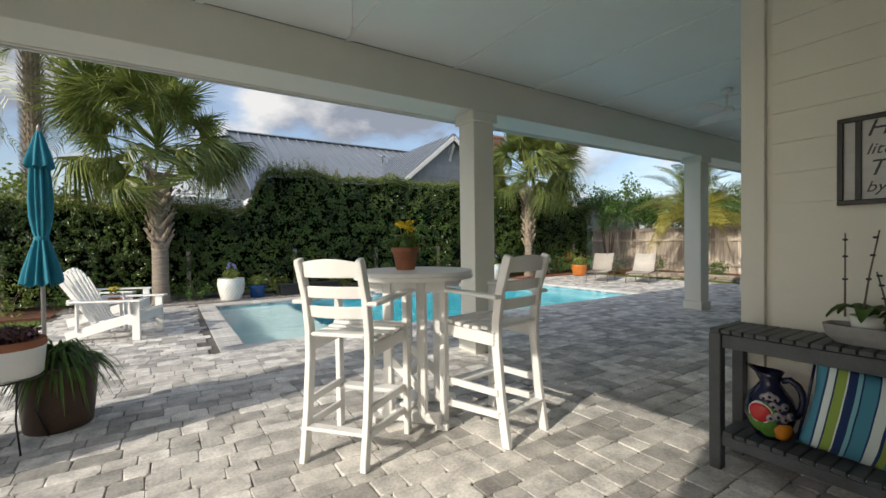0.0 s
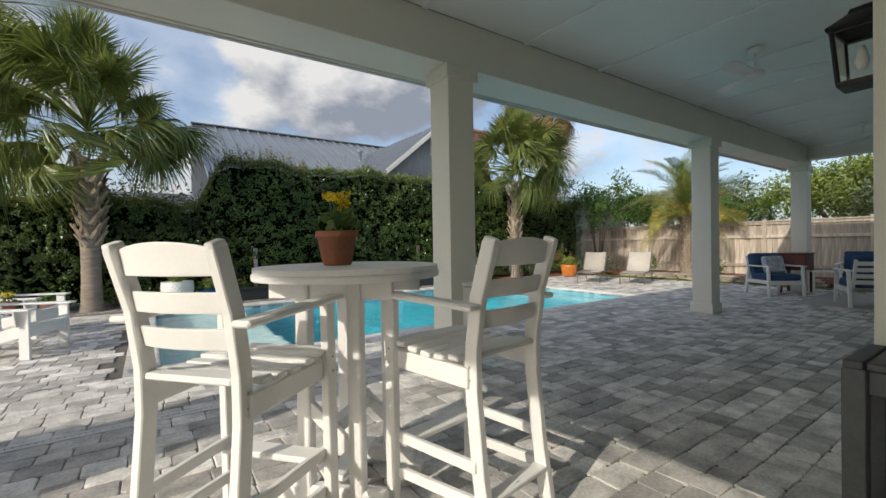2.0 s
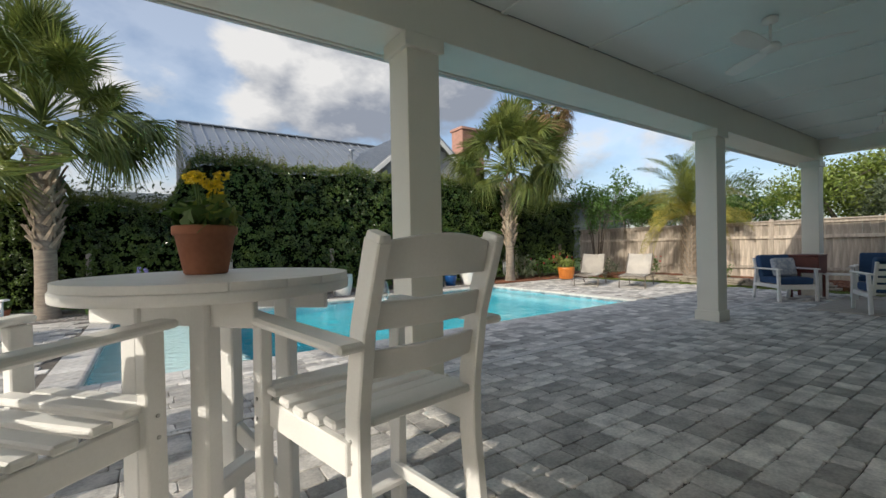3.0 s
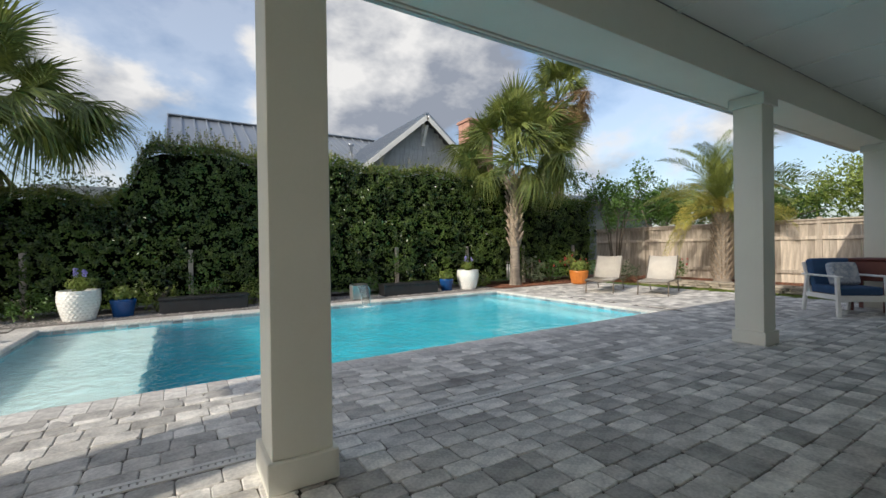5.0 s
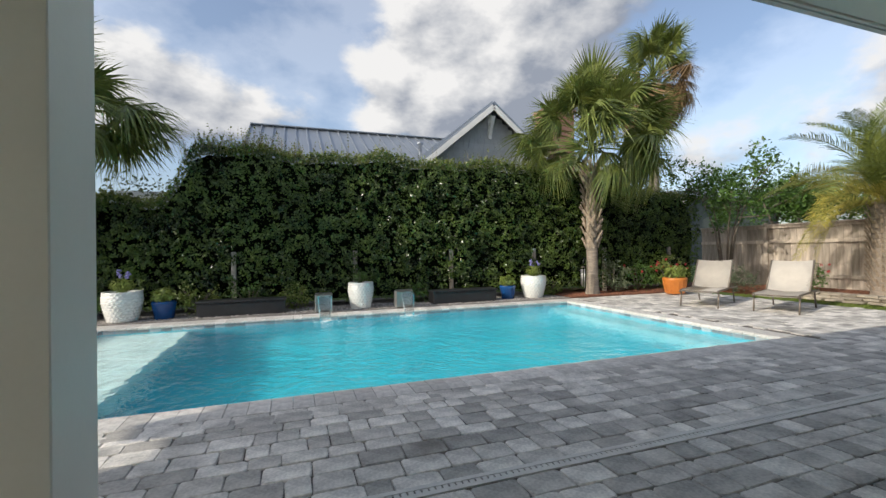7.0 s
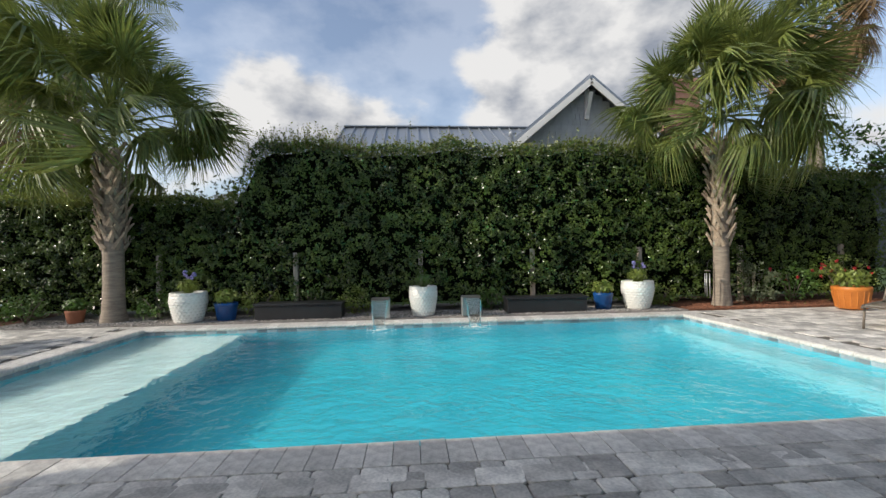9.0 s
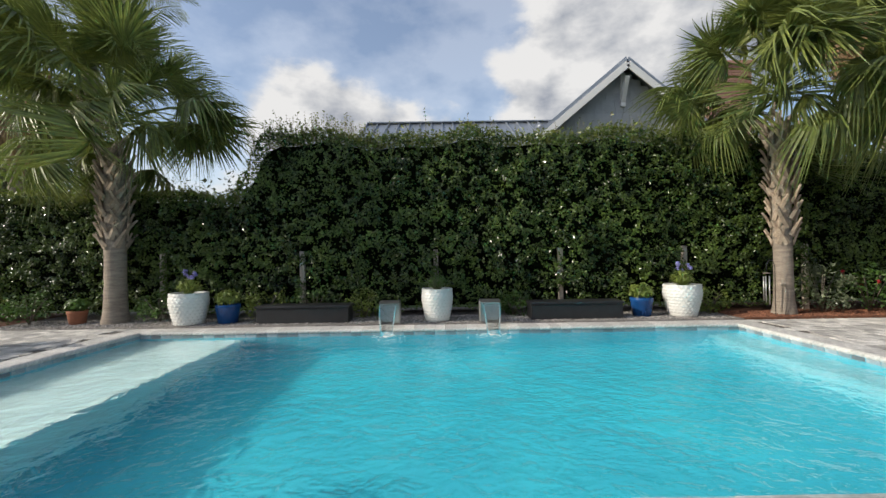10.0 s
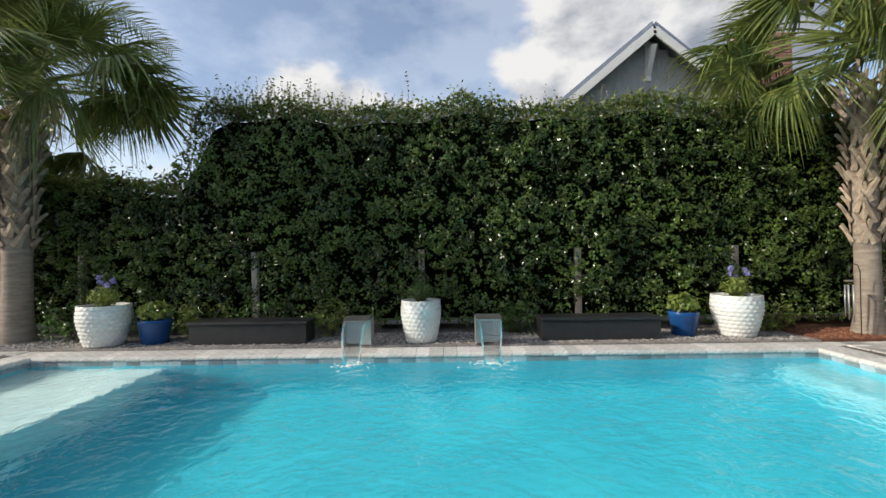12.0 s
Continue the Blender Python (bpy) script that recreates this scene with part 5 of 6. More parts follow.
def ceiling_fan():
    f = thing("ceiling_fan", pose(6.59, 3.32, 0), "white three-bladed porch ceiling fan at rest", "ceiling fan", "porch ceiling fans")
    part("canopy", lathe([(0.0, CEIL_Z - 0.012), (0.065, CEIL_Z - 0.012), (0.06, CEIL_Z - 0.05), (0.025, CEIL_Z - 0.07), (0.0, CEIL_Z - 0.07)], 22), M_WHITE, f)
    part("rod", tube([(0, 0, CEIL_Z - 0.06), (0, 0, 2.98)], 0.012, 10), M_WHITE, f)
    part("motor", lathe([(0.0, 2.985), (0.03, 2.985), (0.07, 2.97), (0.085, 2.945), (0.08, 2.92), (0.05, 2.905), (0.0, 2.90)], 26), M_WHITE, f)
    for k in range(3):
        bm = bmesh.new()
        prof = ((0.09, 0.045), (0.18, 0.06), (0.4, 0.075), (0.54, 0.068), (0.59, 0.04))
        top = [[bm.verts.new((x, s * w, 2.93 + s * w * 0.22 + dz)) for s in (-1, 1) for dz in (-0.004, 0.004)] for x, w in prof]
        for a, b in zip(top, top[1:]):
            for i, j in ((0, 1), (1, 3), (3, 2), (2, 0)):
                bm.faces.new((a[i], a[j], b[j], b[i]))
        for e in (top[0], top[-1]):
            bm.faces.new((e[0], e[1], e[3], e[2]))
        bmesh.ops.recalc_face_normals(bm, faces=bm.faces)
        part("blade", bm, M_WHITE, f).rotation_euler = (0, 0, radians(-66 + 120 * k))
    return f


fan = ceiling_fan()
copy_thing(fan, pose(11.67, 3.42, 0, 0, 0, 20))
fan_near = copy_thing(fan, pose(1.36, 2.88, 0, 0, 0, 36))
cord = part("pull_cord", tube([(0, 0, 2.88), (0.004, 0, 2.43)], 0.0025, 5), M_WHITE, fan_near)
knob = part("pull_knob", lathe([(0.0, 2.40), (0.009, 2.41), (0.006, 2.44), (0.0, 2.445)], 10), M_WHITE, fan_near)

# ---- lounge end of the patio ----


def deck_lounger():
    """Head end along +x, foot at the origin."""
    c = thing("sun_lounger", pose(11.50, 9.05, 0, 0, 0, 25), "beige sling sun lounger with raised back", "sun lounger", "sun loungers by the pool")
    w, zz = 0.31, 0.31
    side = [(0.0, zz - 0.03), (0.06, zz), (0.85, zz), (1.0, zz)]
    for sgn in (-1, 1):
        part("side_rail", tube([(x, sgn * w, z2) for x, z2 in side] + [(1.55, sgn * w, zz - 0.01)], 0.016, 8), M_BRONZE, c)
        part("back_rail", tube([(0.82, sgn * w, zz + 0.01), (1.05, sgn * w, zz + 0.28), (1.22, sgn * w, zz + 0.55)], 0.015, 8), M_BRONZE, c)
        part("front_leg", tube([(0.10, sgn * w, zz), (0.04, sgn * w, 0.0)], 0.014, 8), M_BRONZE, c)
        part("rear_leg", tube([(1.18, sgn * w, zz), (1.30, sgn * w, 0.0)], 0.014, 8), M_BRONZE, c)
    for x in (0.02, 1.5):
        part("cross_bar", tube([(x, -w, zz - 0.015), (x, w, zz - 0.015)], 0.013, 8), M_BRONZE, c)

    def sling(pts):
        bm = bmesh.new()
        rows = [[bm.verts.new((x, y * (w - 0.012), z2 - 0.02 * (1 - y * y))) for y in (-1, -0.5, 0, 0.5, 1)] for x, z2 in pts]
        for a, b in zip(rows, rows[1:]):
            for i in range(4):
                bm.faces.new((a[i], a[i + 1], b[i + 1], b[i])).smooth = True
        bmesh.ops.solidify(bm, geom=bm.faces[:], thickness=0.006)
        return bm
    part("seat_sling", sling([(0.0, zz - 0.02), (0.08, zz + 0.012), (0.45, zz + 0.014), (0.84, zz + 0.016)]), M_SLING, c)
    part("back_sling", sling([(0.84, zz + 0.02), (1.03, zz + 0.27), (1.22, zz + 0.55)]), M_SLING, c)
    return c


lounger = deck_lounger()
copy_thing(lounger, pose(11.95, 8.0, 0, 0, 0, 20))


def patio_armchair(m, label):
    c = thing("patio_armchair", m, label, "armchair", "patio armchairs on the rug")
    for sgn in (-1, 1):
        part("front_leg", bar((0.36, sgn * 0.33, 0), (0.33, sgn * 0.33, 0.60), 0.05, 0.05, 0.005), M_POLY, c)
        part("rear_leg", bar((-0.40, sgn * 0.33, 0), (-0.30, sgn * 0.33, 0.60), 0.05, 0.05, 0.005), M_POLY, c)
        part("arm", boxes([(-0.40, sgn * 0.33 - 0.04, 0.595, 0.40, sgn * 0.33 + 0.04, 0.622)], 0.007), M_POLY, c)
        part("side_rail", boxes([(-0.32, sgn * 0.33 - 0.015, 0.25, 0.34, sgn * 0.33 + 0.015, 0.32)], 0.004), M_POLY, c)
        part("back_post", bar((-0.30, sgn * 0.28, 0.28), (-0.47, sgn * 0.28, 0.80), 0.04, 0.05, 0.005), M_POLY, c)
    part("front_rail", boxes([(0.325, -0.31, 0.23, 0.35, 0.31, 0.32)], 0.004), M_POLY, c)
    for k in range(4):
        zz = 0.42 + 0.105 * k
        x = -0.32 - (zz - 0.30) * 0.33
        part("back_slat", boxes([(x - 0.01, -0.27, zz - 0.035, x + 0.01, 0.27, zz + 0.035)], 0.004), M_POLY, c)
    seat = block((0.64, 0.58, 0.13), 0.04, 3)
    part("seat_cushion", seat, M_CUSHION, c, "navy seat cushion").location = (0.03, 0, 0.385)
    back = block((0.14, 0.58, 0.46), 0.045, 3)
    ob = part("back_cushion", back, M_CUSHION, c, "navy back cushion")
    ob.location, ob.rotation_euler = (-0.31, 0, 0.64), (0, radians(-16), 0)
    return c


chair_one = patio_armchair(pose(12.05, 4.85, 0, 0, 0, -130), "white armchair with navy cushions and a pale pillow")
chair_two = patio_armchair(pose(11.25, 3.29, 0.014, 0, 0, 26), "white armchair with navy cushions seen from its back")
chair_three = patio_armchair(pose(13.75, 3.85, 0.0, 0, 0, 185), "white armchair with navy cushions at the end of the rug")
pil = thing("throw_pillow", pose(11.98, 4.80, 0.455, 0, 0, -130), "pale blue patterned throw pillow on the armchair", "pillow")
ob = part("cover", block((0.13, 0.40, 0.36), 0.055, 3), M_PALEFAB, pil)
ob.location, ob.rotation_euler = (-0.08, 0, 0.18), (0, radians(-18), 0)


def side_table(x, y, w, h, z0=0.0):
    tb = thing("side_table", pose(x, y, z0, 0, 0, 20), "small white slatted patio side table", "side table", "patio side tables")
    for sx in (-1, 1):
        for sy in (-1, 1):
            part("leg", bar((sx * w * 0.42, sy * w * 0.42, 0), (sx * w * 0.42, sy * w * 0.42, h - 0.02), 0.04, 0.04), M_POLY, tb)
    for k in range(5):
        y0 = -w / 2 + k * w / 5
        part("top_slat", boxes([(-w / 2, y0 + 0.004, h - 0.02, w / 2, y0 + w / 5 - 0.004, h)], 0.004), M_POLY, tb)
    return tb


side_table(13.0, 4.25, 0.5, 0.48)
rug = thing("outdoor_rug", pose(0, 0, 0), "pale beige woven outdoor rug", "rug")
part("weave", boxes([(10.85, 2.1, 0.003, 13.2, 4.2, 0.012)], 0.003), M_RUG, rug)
part("hem", boxes([(10.81, 2.1, 0.003, 10.847, 4.2, 0.014)], 0.003), M_SLING, rug)

cooler = thing("patio_cooler", pose(12.83, 4.70, 0, 0, 0, 0), "dark red wooden chest on legs behind the armchair", "cooler chest")
part("chest", boxes([(-0.28, -0.24, 0.50, 0.28, 0.24, 0.82)], 0.012), M_REDWOOD, cooler)
part("lid", boxes([(-0.29, -0.25, 0.823, 0.29, 0.25, 0.865)], 0.012), M_REDWOOD, cooler)
for sx in (-1, 1):
    for sy in (-1, 1):
        part("leg", bar((sx * 0.24, sy * 0.20, 0), (sx * 0.24, sy * 0.20, 0.50), 0.05, 0.05), M_REDWOOD, cooler)

# ---- pool west end: adirondack chairs, umbrella, planters ----


def adirondack():
    c = thing("adirondack_chair", pose(-0.10, 8.30, 0, 0, 0, -24), "white slatted adirondack chair on the pavers", "chair", "adirondack chairs")
    for sgn in (-1, 1):
        part("front_leg", boxes([(0.34, sgn * 0.31 - 0.018, 0, 0.44, sgn * 0.31 + 0.018, 0.53)], 0.005), M_POLY, c)
        part("rear_leg", bar((0.42, sgn * 0.265, 0.33), (-0.50, sgn * 0.265, 0.06), 0.032, 0.13, 0.005), M_POLY, c)
        part("arm", boxes([(-0.42, sgn * 0.33 - 0.065, 0.53, 0.48, sgn * 0.33 + 0.065, 0.552)], 0.008), M_POLY, c)
        part("arm_support", bar((-0.36, sgn * 0.28, 0.14), (-0.34, sgn * 0.30, 0.53), 0.03, 0.07, 0.004), M_POLY, c)
        part("arm_bracket", bar((0.34, sgn * 0.34, 0.36), (0.34, sgn * 0.37, 0.53), 0.02, 0.05, 0.004), M_POLY, c)
    for k in range(7):
        u = k / 6
        part("seat_slat", block((0.075, 0.50, 0.02), 0.005), M_POLY, c).matrix_basis = pose(0.44 - 0.62 * u, 0, 0.395 - 0.15 * u - 0.02 * math.sin(u * 3.1), 0, -13, 0)
    for k in range(7):
        f = k / 3 - 1
        top = 0.93 - 0.10 * f * f
        part("back_slat", bar((-0.20 - 0.0, f * 0.195, 0.24), (-0.56, f * 0.27, top), 0.068, 0.02, 0.005, (0, 1, 0)), M_POLY, c)
    part("back_rail", boxes([(-0.47, -0.30, 0.50, -0.43, 0.30, 0.57)], 0.004), M_POLY, c)
    part("apron", boxes([(0.405, -0.29, 0.24, 0.43, 0.29, 0.37)], 0.004), M_POLY, c)
    return c


adi = adirondack()
copy_thing(adi, pose(-0.30, 9.70, 0, 0, 0, -20))
side_table(-0.20, 8.96, 0.26, 0.42)
fp = thing("flower_pot", pose(-0.20, 8.96, 0.42), "small terracotta pot of yellow flowers on the side table", "potted plant")
frng2 = np.random.default_rng(77)
part("pot", lathe([(0, 0), (0.05, 0), (0.075, 0.11), (0.08, 0.11), (0.08, 0.13), (0.07, 0.13), (0.065, 0.11), (0, 0.11)], 22), M_TERRA, fp)
leaf_ball("foliage", (0, 0, 0.16), 0.08, 60, M_LEAF, fp, frng2, 0.05, 0.03)
leaf_ball("blossom", (0, 0, 0.22), 0.07, 70, M_YELLOW, fp, frng2, 0.025, 0.02, 0.6)


def umbrella():
    u = thing("patio_umbrella", pose(-0.49, 6.15, 0), "closed teal canvas patio umbrella tied round its pole", "umbrella")
    part("pole", tube([(0, 0, 0.0), (0, 0, 3.02)], 0.021, 12), M_POLE, u)
    part("finial", lathe([(0.0, 3.0), (0.03, 3.01), (0.035, 3.04), (0.018, 3.07), (0.0, 3.09)], 14), M_POLE, u)
    part("stand", lathe([(0.0, 0.0), (0.27, 0.0), (0.27, 0.03), (0.20, 0.055), (0.05, 0.075), (0.035, 0.30), (0.0, 0.30)], 28), M_POLE, u, "heavy grey umbrella base")

    def folds(prof, n=88, deep=0.32, waves=11, phase=0.0, wander=0.0):
        bm = bmesh.new()
        rows = []
        for r, zz, d in prof:
            row = []
            for k in range(n):
                a = 2 * math.pi * k / n
                ww = math.sin(a * waves + phase + zz * 1.1) * 0.7 + math.sin(a * (waves - 4) + 1.3 + zz * 2) * 0.3
                rr = r * (1 + d * deep * ww)
                row.append(bm.verts.new((rr * math.cos(a), rr * math.sin(a), zz + wander * ww * d)))
            rows.append(row)
        for a, b in zip(rows, rows[1:]):
            for k in range(n):
                bm.faces.new((a[k], a[(k + 1) % n], b[(k + 1) % n], b[k])).smooth = True
        return bm
    part("canopy", folds([(0.285, 1.10, 1.0), (0.25, 1.24, 1.0), (0.18, 1.45, 0.9), (0.12, 1.62, 0.6), (0.10, 1.67, 0.4), (0.125, 1.73, 0.6), (0.165, 1.92, 0.85), (0.18, 2.15, 0.8), (0.165, 2.4, 0.7), (0.14, 2.6, 0.6), (0.06, 2.92, 0.3), (0.025, 3.0, 0.1)], wander=0.035), M_TEAL, u)
    part("top_flap", folds([(0.22, 2.54, 0.9), (0.195, 2.63, 0.8), (0.155, 2.75, 0.6), (0.085, 2.92, 0.3), (0.03, 3.005, 0.1)], waves=8, wander=0.03), M_TEAL, u)
    part("tie", lathe([(0.114, 1.64), (0.12, 1.65), (0.12, 1.685), (0.114, 1.695)], 20), M_TEAL, u)
    for ob in list(u.children):
        slim = ob.name.split(".")[0] not in ("pole", "stand")
        ob.data.transform(Matrix.Translation((0, 0, 0.097)) @ Matrix.Diagonal((0.46, 0.46, 0.763, 1)) if slim else Matrix.Diagonal((0.85, 0.85, 0.795, 1)))


umbrella()


def left_planters():
    rng = np.random.default_rng(41)
    p = thing("grass_planter", pose(-0.17, 4.80, 0), "brown glazed pot with a spilling dark green grass plant", "potted plant")
    part("pot", lathe([(0.0, 0.0), (0.19, 0.0), (0.195, 0.01), (0.235, 0.42), (0.252, 0.425), (0.255, 0.45), (0.25, 0.462), (0.235, 0.46), (0.225, 0.43), (0.0, 0.42)], 40), M_BROWNPOT, p)
    part("soil", lathe([(0.0, 0.435), (0.22, 0.43)], 20), M_SOIL, p)
    blades("grass", (0, 0, 0.44), 420, 0.54, M_LEAF, p, rng, 0.009, 0.95, "long arching strap leaves")
    b = thing("bowl_planter", pose(-0.37, 4.50, 0), "white bowl of dark red succulents on a black wire stand", "potted plant")
    part("bowl", lathe([(0.0, 0.46), (0.165, 0.46), (0.18, 0.475), (0.195, 0.64), (0.19, 0.655), (0.18, 0.64), (0.16, 0.61), (0.0, 0.61)], 36), M_GLAZE_W, b)
    part("clay_rim", lathe([(0.18, 0.63), (0.19, 0.635), (0.2, 0.69), (0.195, 0.70), (0.18, 0.69), (0.17, 0.65), (0.0, 0.65)], 36), M_TERRA, b, "terracotta inner pot")
    leaf_ball("succulent", (0, 0, 0.73), 0.17, 420, M_SUCC, b, rng, 0.06, 0.02, 0.35, "dark red pointed rosettes")
    for k in range(4):
        a = k * math.pi / 2 + 0.5
        part("stand_leg", tube([(0.18 * math.cos(a), 0.18 * math.sin(a), 0.46), (0.14 * math.cos(a), 0.14 * math.sin(a), 0.2), (0.2 * math.cos(a), 0.2 * math.sin(a), 0.0)], 0.006, 6), M_BLACK, b)
    part("stand_ring", tube([(0.18 * math.cos(2 * math.pi * k / 24), 0.18 * math.sin(2 * math.pi * k / 24), 0.454) for k in range(25)], 0.006, 6), M_BLACK, b)


left_planters()

# ---- pots and features along the hedge ----


def honeycomb_pot(x, y, top, low, h, label, flowers, seed):
    rng = np.random.default_rng(seed)
    p = thing("honeycomb_planter", pose(x, y, 0.022), label, "planter", "white planters by the pool")
    bm = bmesh.new()
    cols, rows_n = 24, 10
    n, R = cols * 4, rows_n * 4
    rows = []
    for i in range(R + 1):
        u = i / R
        r = low + (top - low) * min(u * 1.5, 1.0) ** 0.75 - 0.012 * max(u - 0.8, 0) * 5
        v = u * rows_n
        row = []
        for k in range(n):
            a = 2 * math.pi * k / n
            fu = (k / 4 + 0.5 * (int(v) % 2)) % 1.0 - 0.5
            fv = v % 1.0 - 0.5
            cell = (1 - abs(2 * fu) ** 3) * (1 - abs(2 * fv) ** 3)
            rr = r + (cell - 0.5) * 0.013 * (0.0 if i in (0, R) else 1.0)
            row.append(bm.verts.new((rr * math.cos(a), rr * math.sin(a), u * h)))
        rows.append(row)
    for a, b in zip(rows, rows[1:]):
        for k in range(n):
            bm.faces.new((a[k], a[(k + 1) % n], b[(k + 1) % n], b[k])).smooth = True
    bm.faces.new(rows[0][::-1])
    part("pot", bm, M_GLAZE_W, p)
    rt = top - 0.012
    part("rim", lathe([(rt + 0.004, h - 0.006), (rt + 0.006, h + 0.006), (rt - 0.02, h + 0.006), (rt - 0.026, h - 0.03), (0.0, h - 0.035)], 52), M_GLAZE_W, p)
    part("soil", lathe([(0.0, h - 0.02), (rt - 0.03, h - 0.025)], 22), M_SOIL, p)
    k = top / 0.32
    leaf_ball("foliage", (0.0, 0, h + 0.11), 0.2 * k, 260, M_LEAF_LIGHT if flowers else M_LEAF, p, rng, 0.07, 0.02, 0.75)
    blades("stem_tuft", (0, 0, h - 0.03), 60, 0.34, M_LEAF_LIGHT if flowers else M_LEAF_GREY, p, rng, 0.006, 0.2)
    if flowers:
        for _ in range(7):
            a, r = rng.uniform(0, 6.28), rng.uniform(0.02, 0.13)
            leaf_ball("blossom", (r * math.cos(a), r * math.sin(a), h + rng.uniform(0.22, 0.36)), 0.035, 26, M_LILAC, p, rng, 0.024, 0.018)


honeycomb_pot(1.71, 11.54, 0.285, 0.20, 0.49, "large white honeycomb planter with lilac flowers on gravel", True, 51)
honeycomb_pot(5.62, 11.55, 0.245, 0.18, 0.50, "slim white honeycomb planter with a green shrub on gravel", False, 52)
honeycomb_pot(9.57, 11.66, 0.285, 0.19, 0.50, "large white honeycomb planter with pale lilac flowers on gravel", True, 53)


def glazed_pot(name, x, y, r, h, m, label, leaf, seed, category="potted plant", spread=0.2, ribs=0):
    rng = np.random.default_rng(seed)
    p = thing(name, pose(x, y, 0.022), label, category)
    bm = lathe([(0.0, 0.0), (r * 0.74, 0.0), (r * 0.78, 0.01), (r * 0.97, h * 0.8), (r, h * 0.84), (r, h * 0.97), (r * 0.97, h), (r * 0.9, h * 0.98), (r * 0.86, h * 0.85), (0, h * 0.85)], 36)
    part("pot", bm, m, p)
    if ribs:
        for k in range(ribs):
            a = 2 * math.pi * k / ribs
            part("rib", bar((r * 0.77 * math.cos(a), r * 0.77 * math.sin(a), 0.02), (r * 0.955 * math.cos(a), r * 0.955 * math.sin(a), h * 0.78), 0.022, 0.022, 0.006), m, p)
    part("soil", lathe([(0.0, h * 0.9), (r * 0.88, h * 0.89)], 20), M_SOIL, p)
    leaf_ball("foliage", (0, 0, h + spread * 0.5), spread, 170, leaf, p, rng, 0.085, 0.045, 0.7)
    return p


glazed_pot("blue_planter", 2.28, 11.62, 0.19, 0.30, M_GLAZE_B, "blue glazed pot with bright green leaves on gravel", M_LEAF_LIGHT, 61)
glazed_pot("blue_planter", 8.94, 11.72, 0.18, 0.30, M_GLAZE_B, "blue glazed pot with yellow-green leaves on gravel", M_LEAF_LIGHT, 62)
glazed_pot("orange_planter", 13.05, 10.95, 0.27, 0.38, M_ORANGE, "orange ribbed clay pot with a leafy yellow-green plant", M_LEAF_LIGHT, 63, spread=0.26, ribs=18)
glazed_pot("terracotta_planter", -0.22, 11.75, 0.14, 0.22, M_TERRA, "terracotta pot with small green plant by the palm", M_LEAF, 64, spread=0.17)


def charcoal_box(x0, x1, label):
    b = thing("planter_bench", pose((x0 + x1) / 2, 11.62, 0.022), label, "bench", "charcoal benches by the pool")
    w = (x1 - x0) / 2
    part("body", boxes([(-w + 0.02, -0.17, 0.0, w - 0.02, 0.17, 0.235)], 0.004), M_BLACKBOX, b)
    part("lid", boxes([(-w, -0.19, 0.238, w, 0.19, 0.275)], 0.006), M_BLACKBOX, b)


charcoal_box(2.78, 4.25, "long low charcoal bench box on gravel")
charcoal_box(7.07, 8.54, "long low charcoal bench box on gravel")


def scupper(x):
    s = thing("water_spout", pose(x, 11.33, 0.03), "stainless steel water spout pouring into the pool", "water feature", "pool water spouts")
    w = 0.145
    bm = bmesh.new()
    prof = [(0.16, 0.0), (0.16, 0.22), (0.14, 0.30), (0.07, 0.335), (-0.10, 0.34), (-0.20, 0.315)]
    lo = [[bm.verts.new((sx * w, y, zz)) for y, zz in prof] for sx in (-1, 1)]
    for i in range(len(prof) - 1):
        bm.faces.new((lo[0][i], lo[1][i], lo[1][i + 1], lo[0][i + 1])).smooth = True
    bmesh.ops.solidify(bm, geom=bm.faces[:], thickness=0.012)
    part("hood", bm, M_STEEL, s)
    for sx in (-1, 1):
        part("side_plate", boxes([(sx * w - 0.004, -0.06, 0.0, sx * w + 0.004, 0.15, 0.31)], 0.002), M_STEEL, s)
    part("back_box", boxes([(-w + 0.006, -0.02, 0.0, w - 0.006, 0.14, 0.30)], 0.004), M_STEEL, s)
    bm = bmesh.new()
    rows = []
    for i in range(9):
        u = i / 8
        wid = w * (0.93 - 0.28 * u)
        rows.append([bm.verts.new((wid * (k / 4 - 1) + 0.004 * math.sin(k * 2.1 + i), -0.20 - 0.27 * u ** 0.6, 0.31 - 0.42 * u ** 1.7)) for k in range(9)])
    for a, b in zip(rows, rows[1:]):
        for k in range(8):
            bm.faces.new((a[k], a[k + 1], b[k + 1], b[k])).smooth = True
    bmesh.ops.solidify(bm, geom=bm.faces[:], thickness=0.004)
    sheet = part("water_sheet", bm, M_SHEET, s, "clear falling sheet of water")
    sheet.visible_shadow = False
    rng = np.random.default_rng(int(x * 10))
    foam = bmesh.new()
    for _ in range(60):
        r = abs(rng.normal(0, 0.11))
        a = rng.uniform(0, 6.28)
        d = bmesh.new()
        bmesh.ops.create_icosphere(d, subdivisions=1, radius=rng.uniform(0.006, 0.016))
        bmesh.ops.scale(d, vec=(1.3, 1.3, 0.35), verts=d.verts)
        add(foam, d, pose(r * 1.3 * math.cos(a), -0.47 + r * math.sin(a), WATER_Z - 0.029))
    tagged(part("splash", foam, M_GLAZE_W, s, "white splash foam"), kind="stuff")


scupper(4.90)
scupper(6.42)


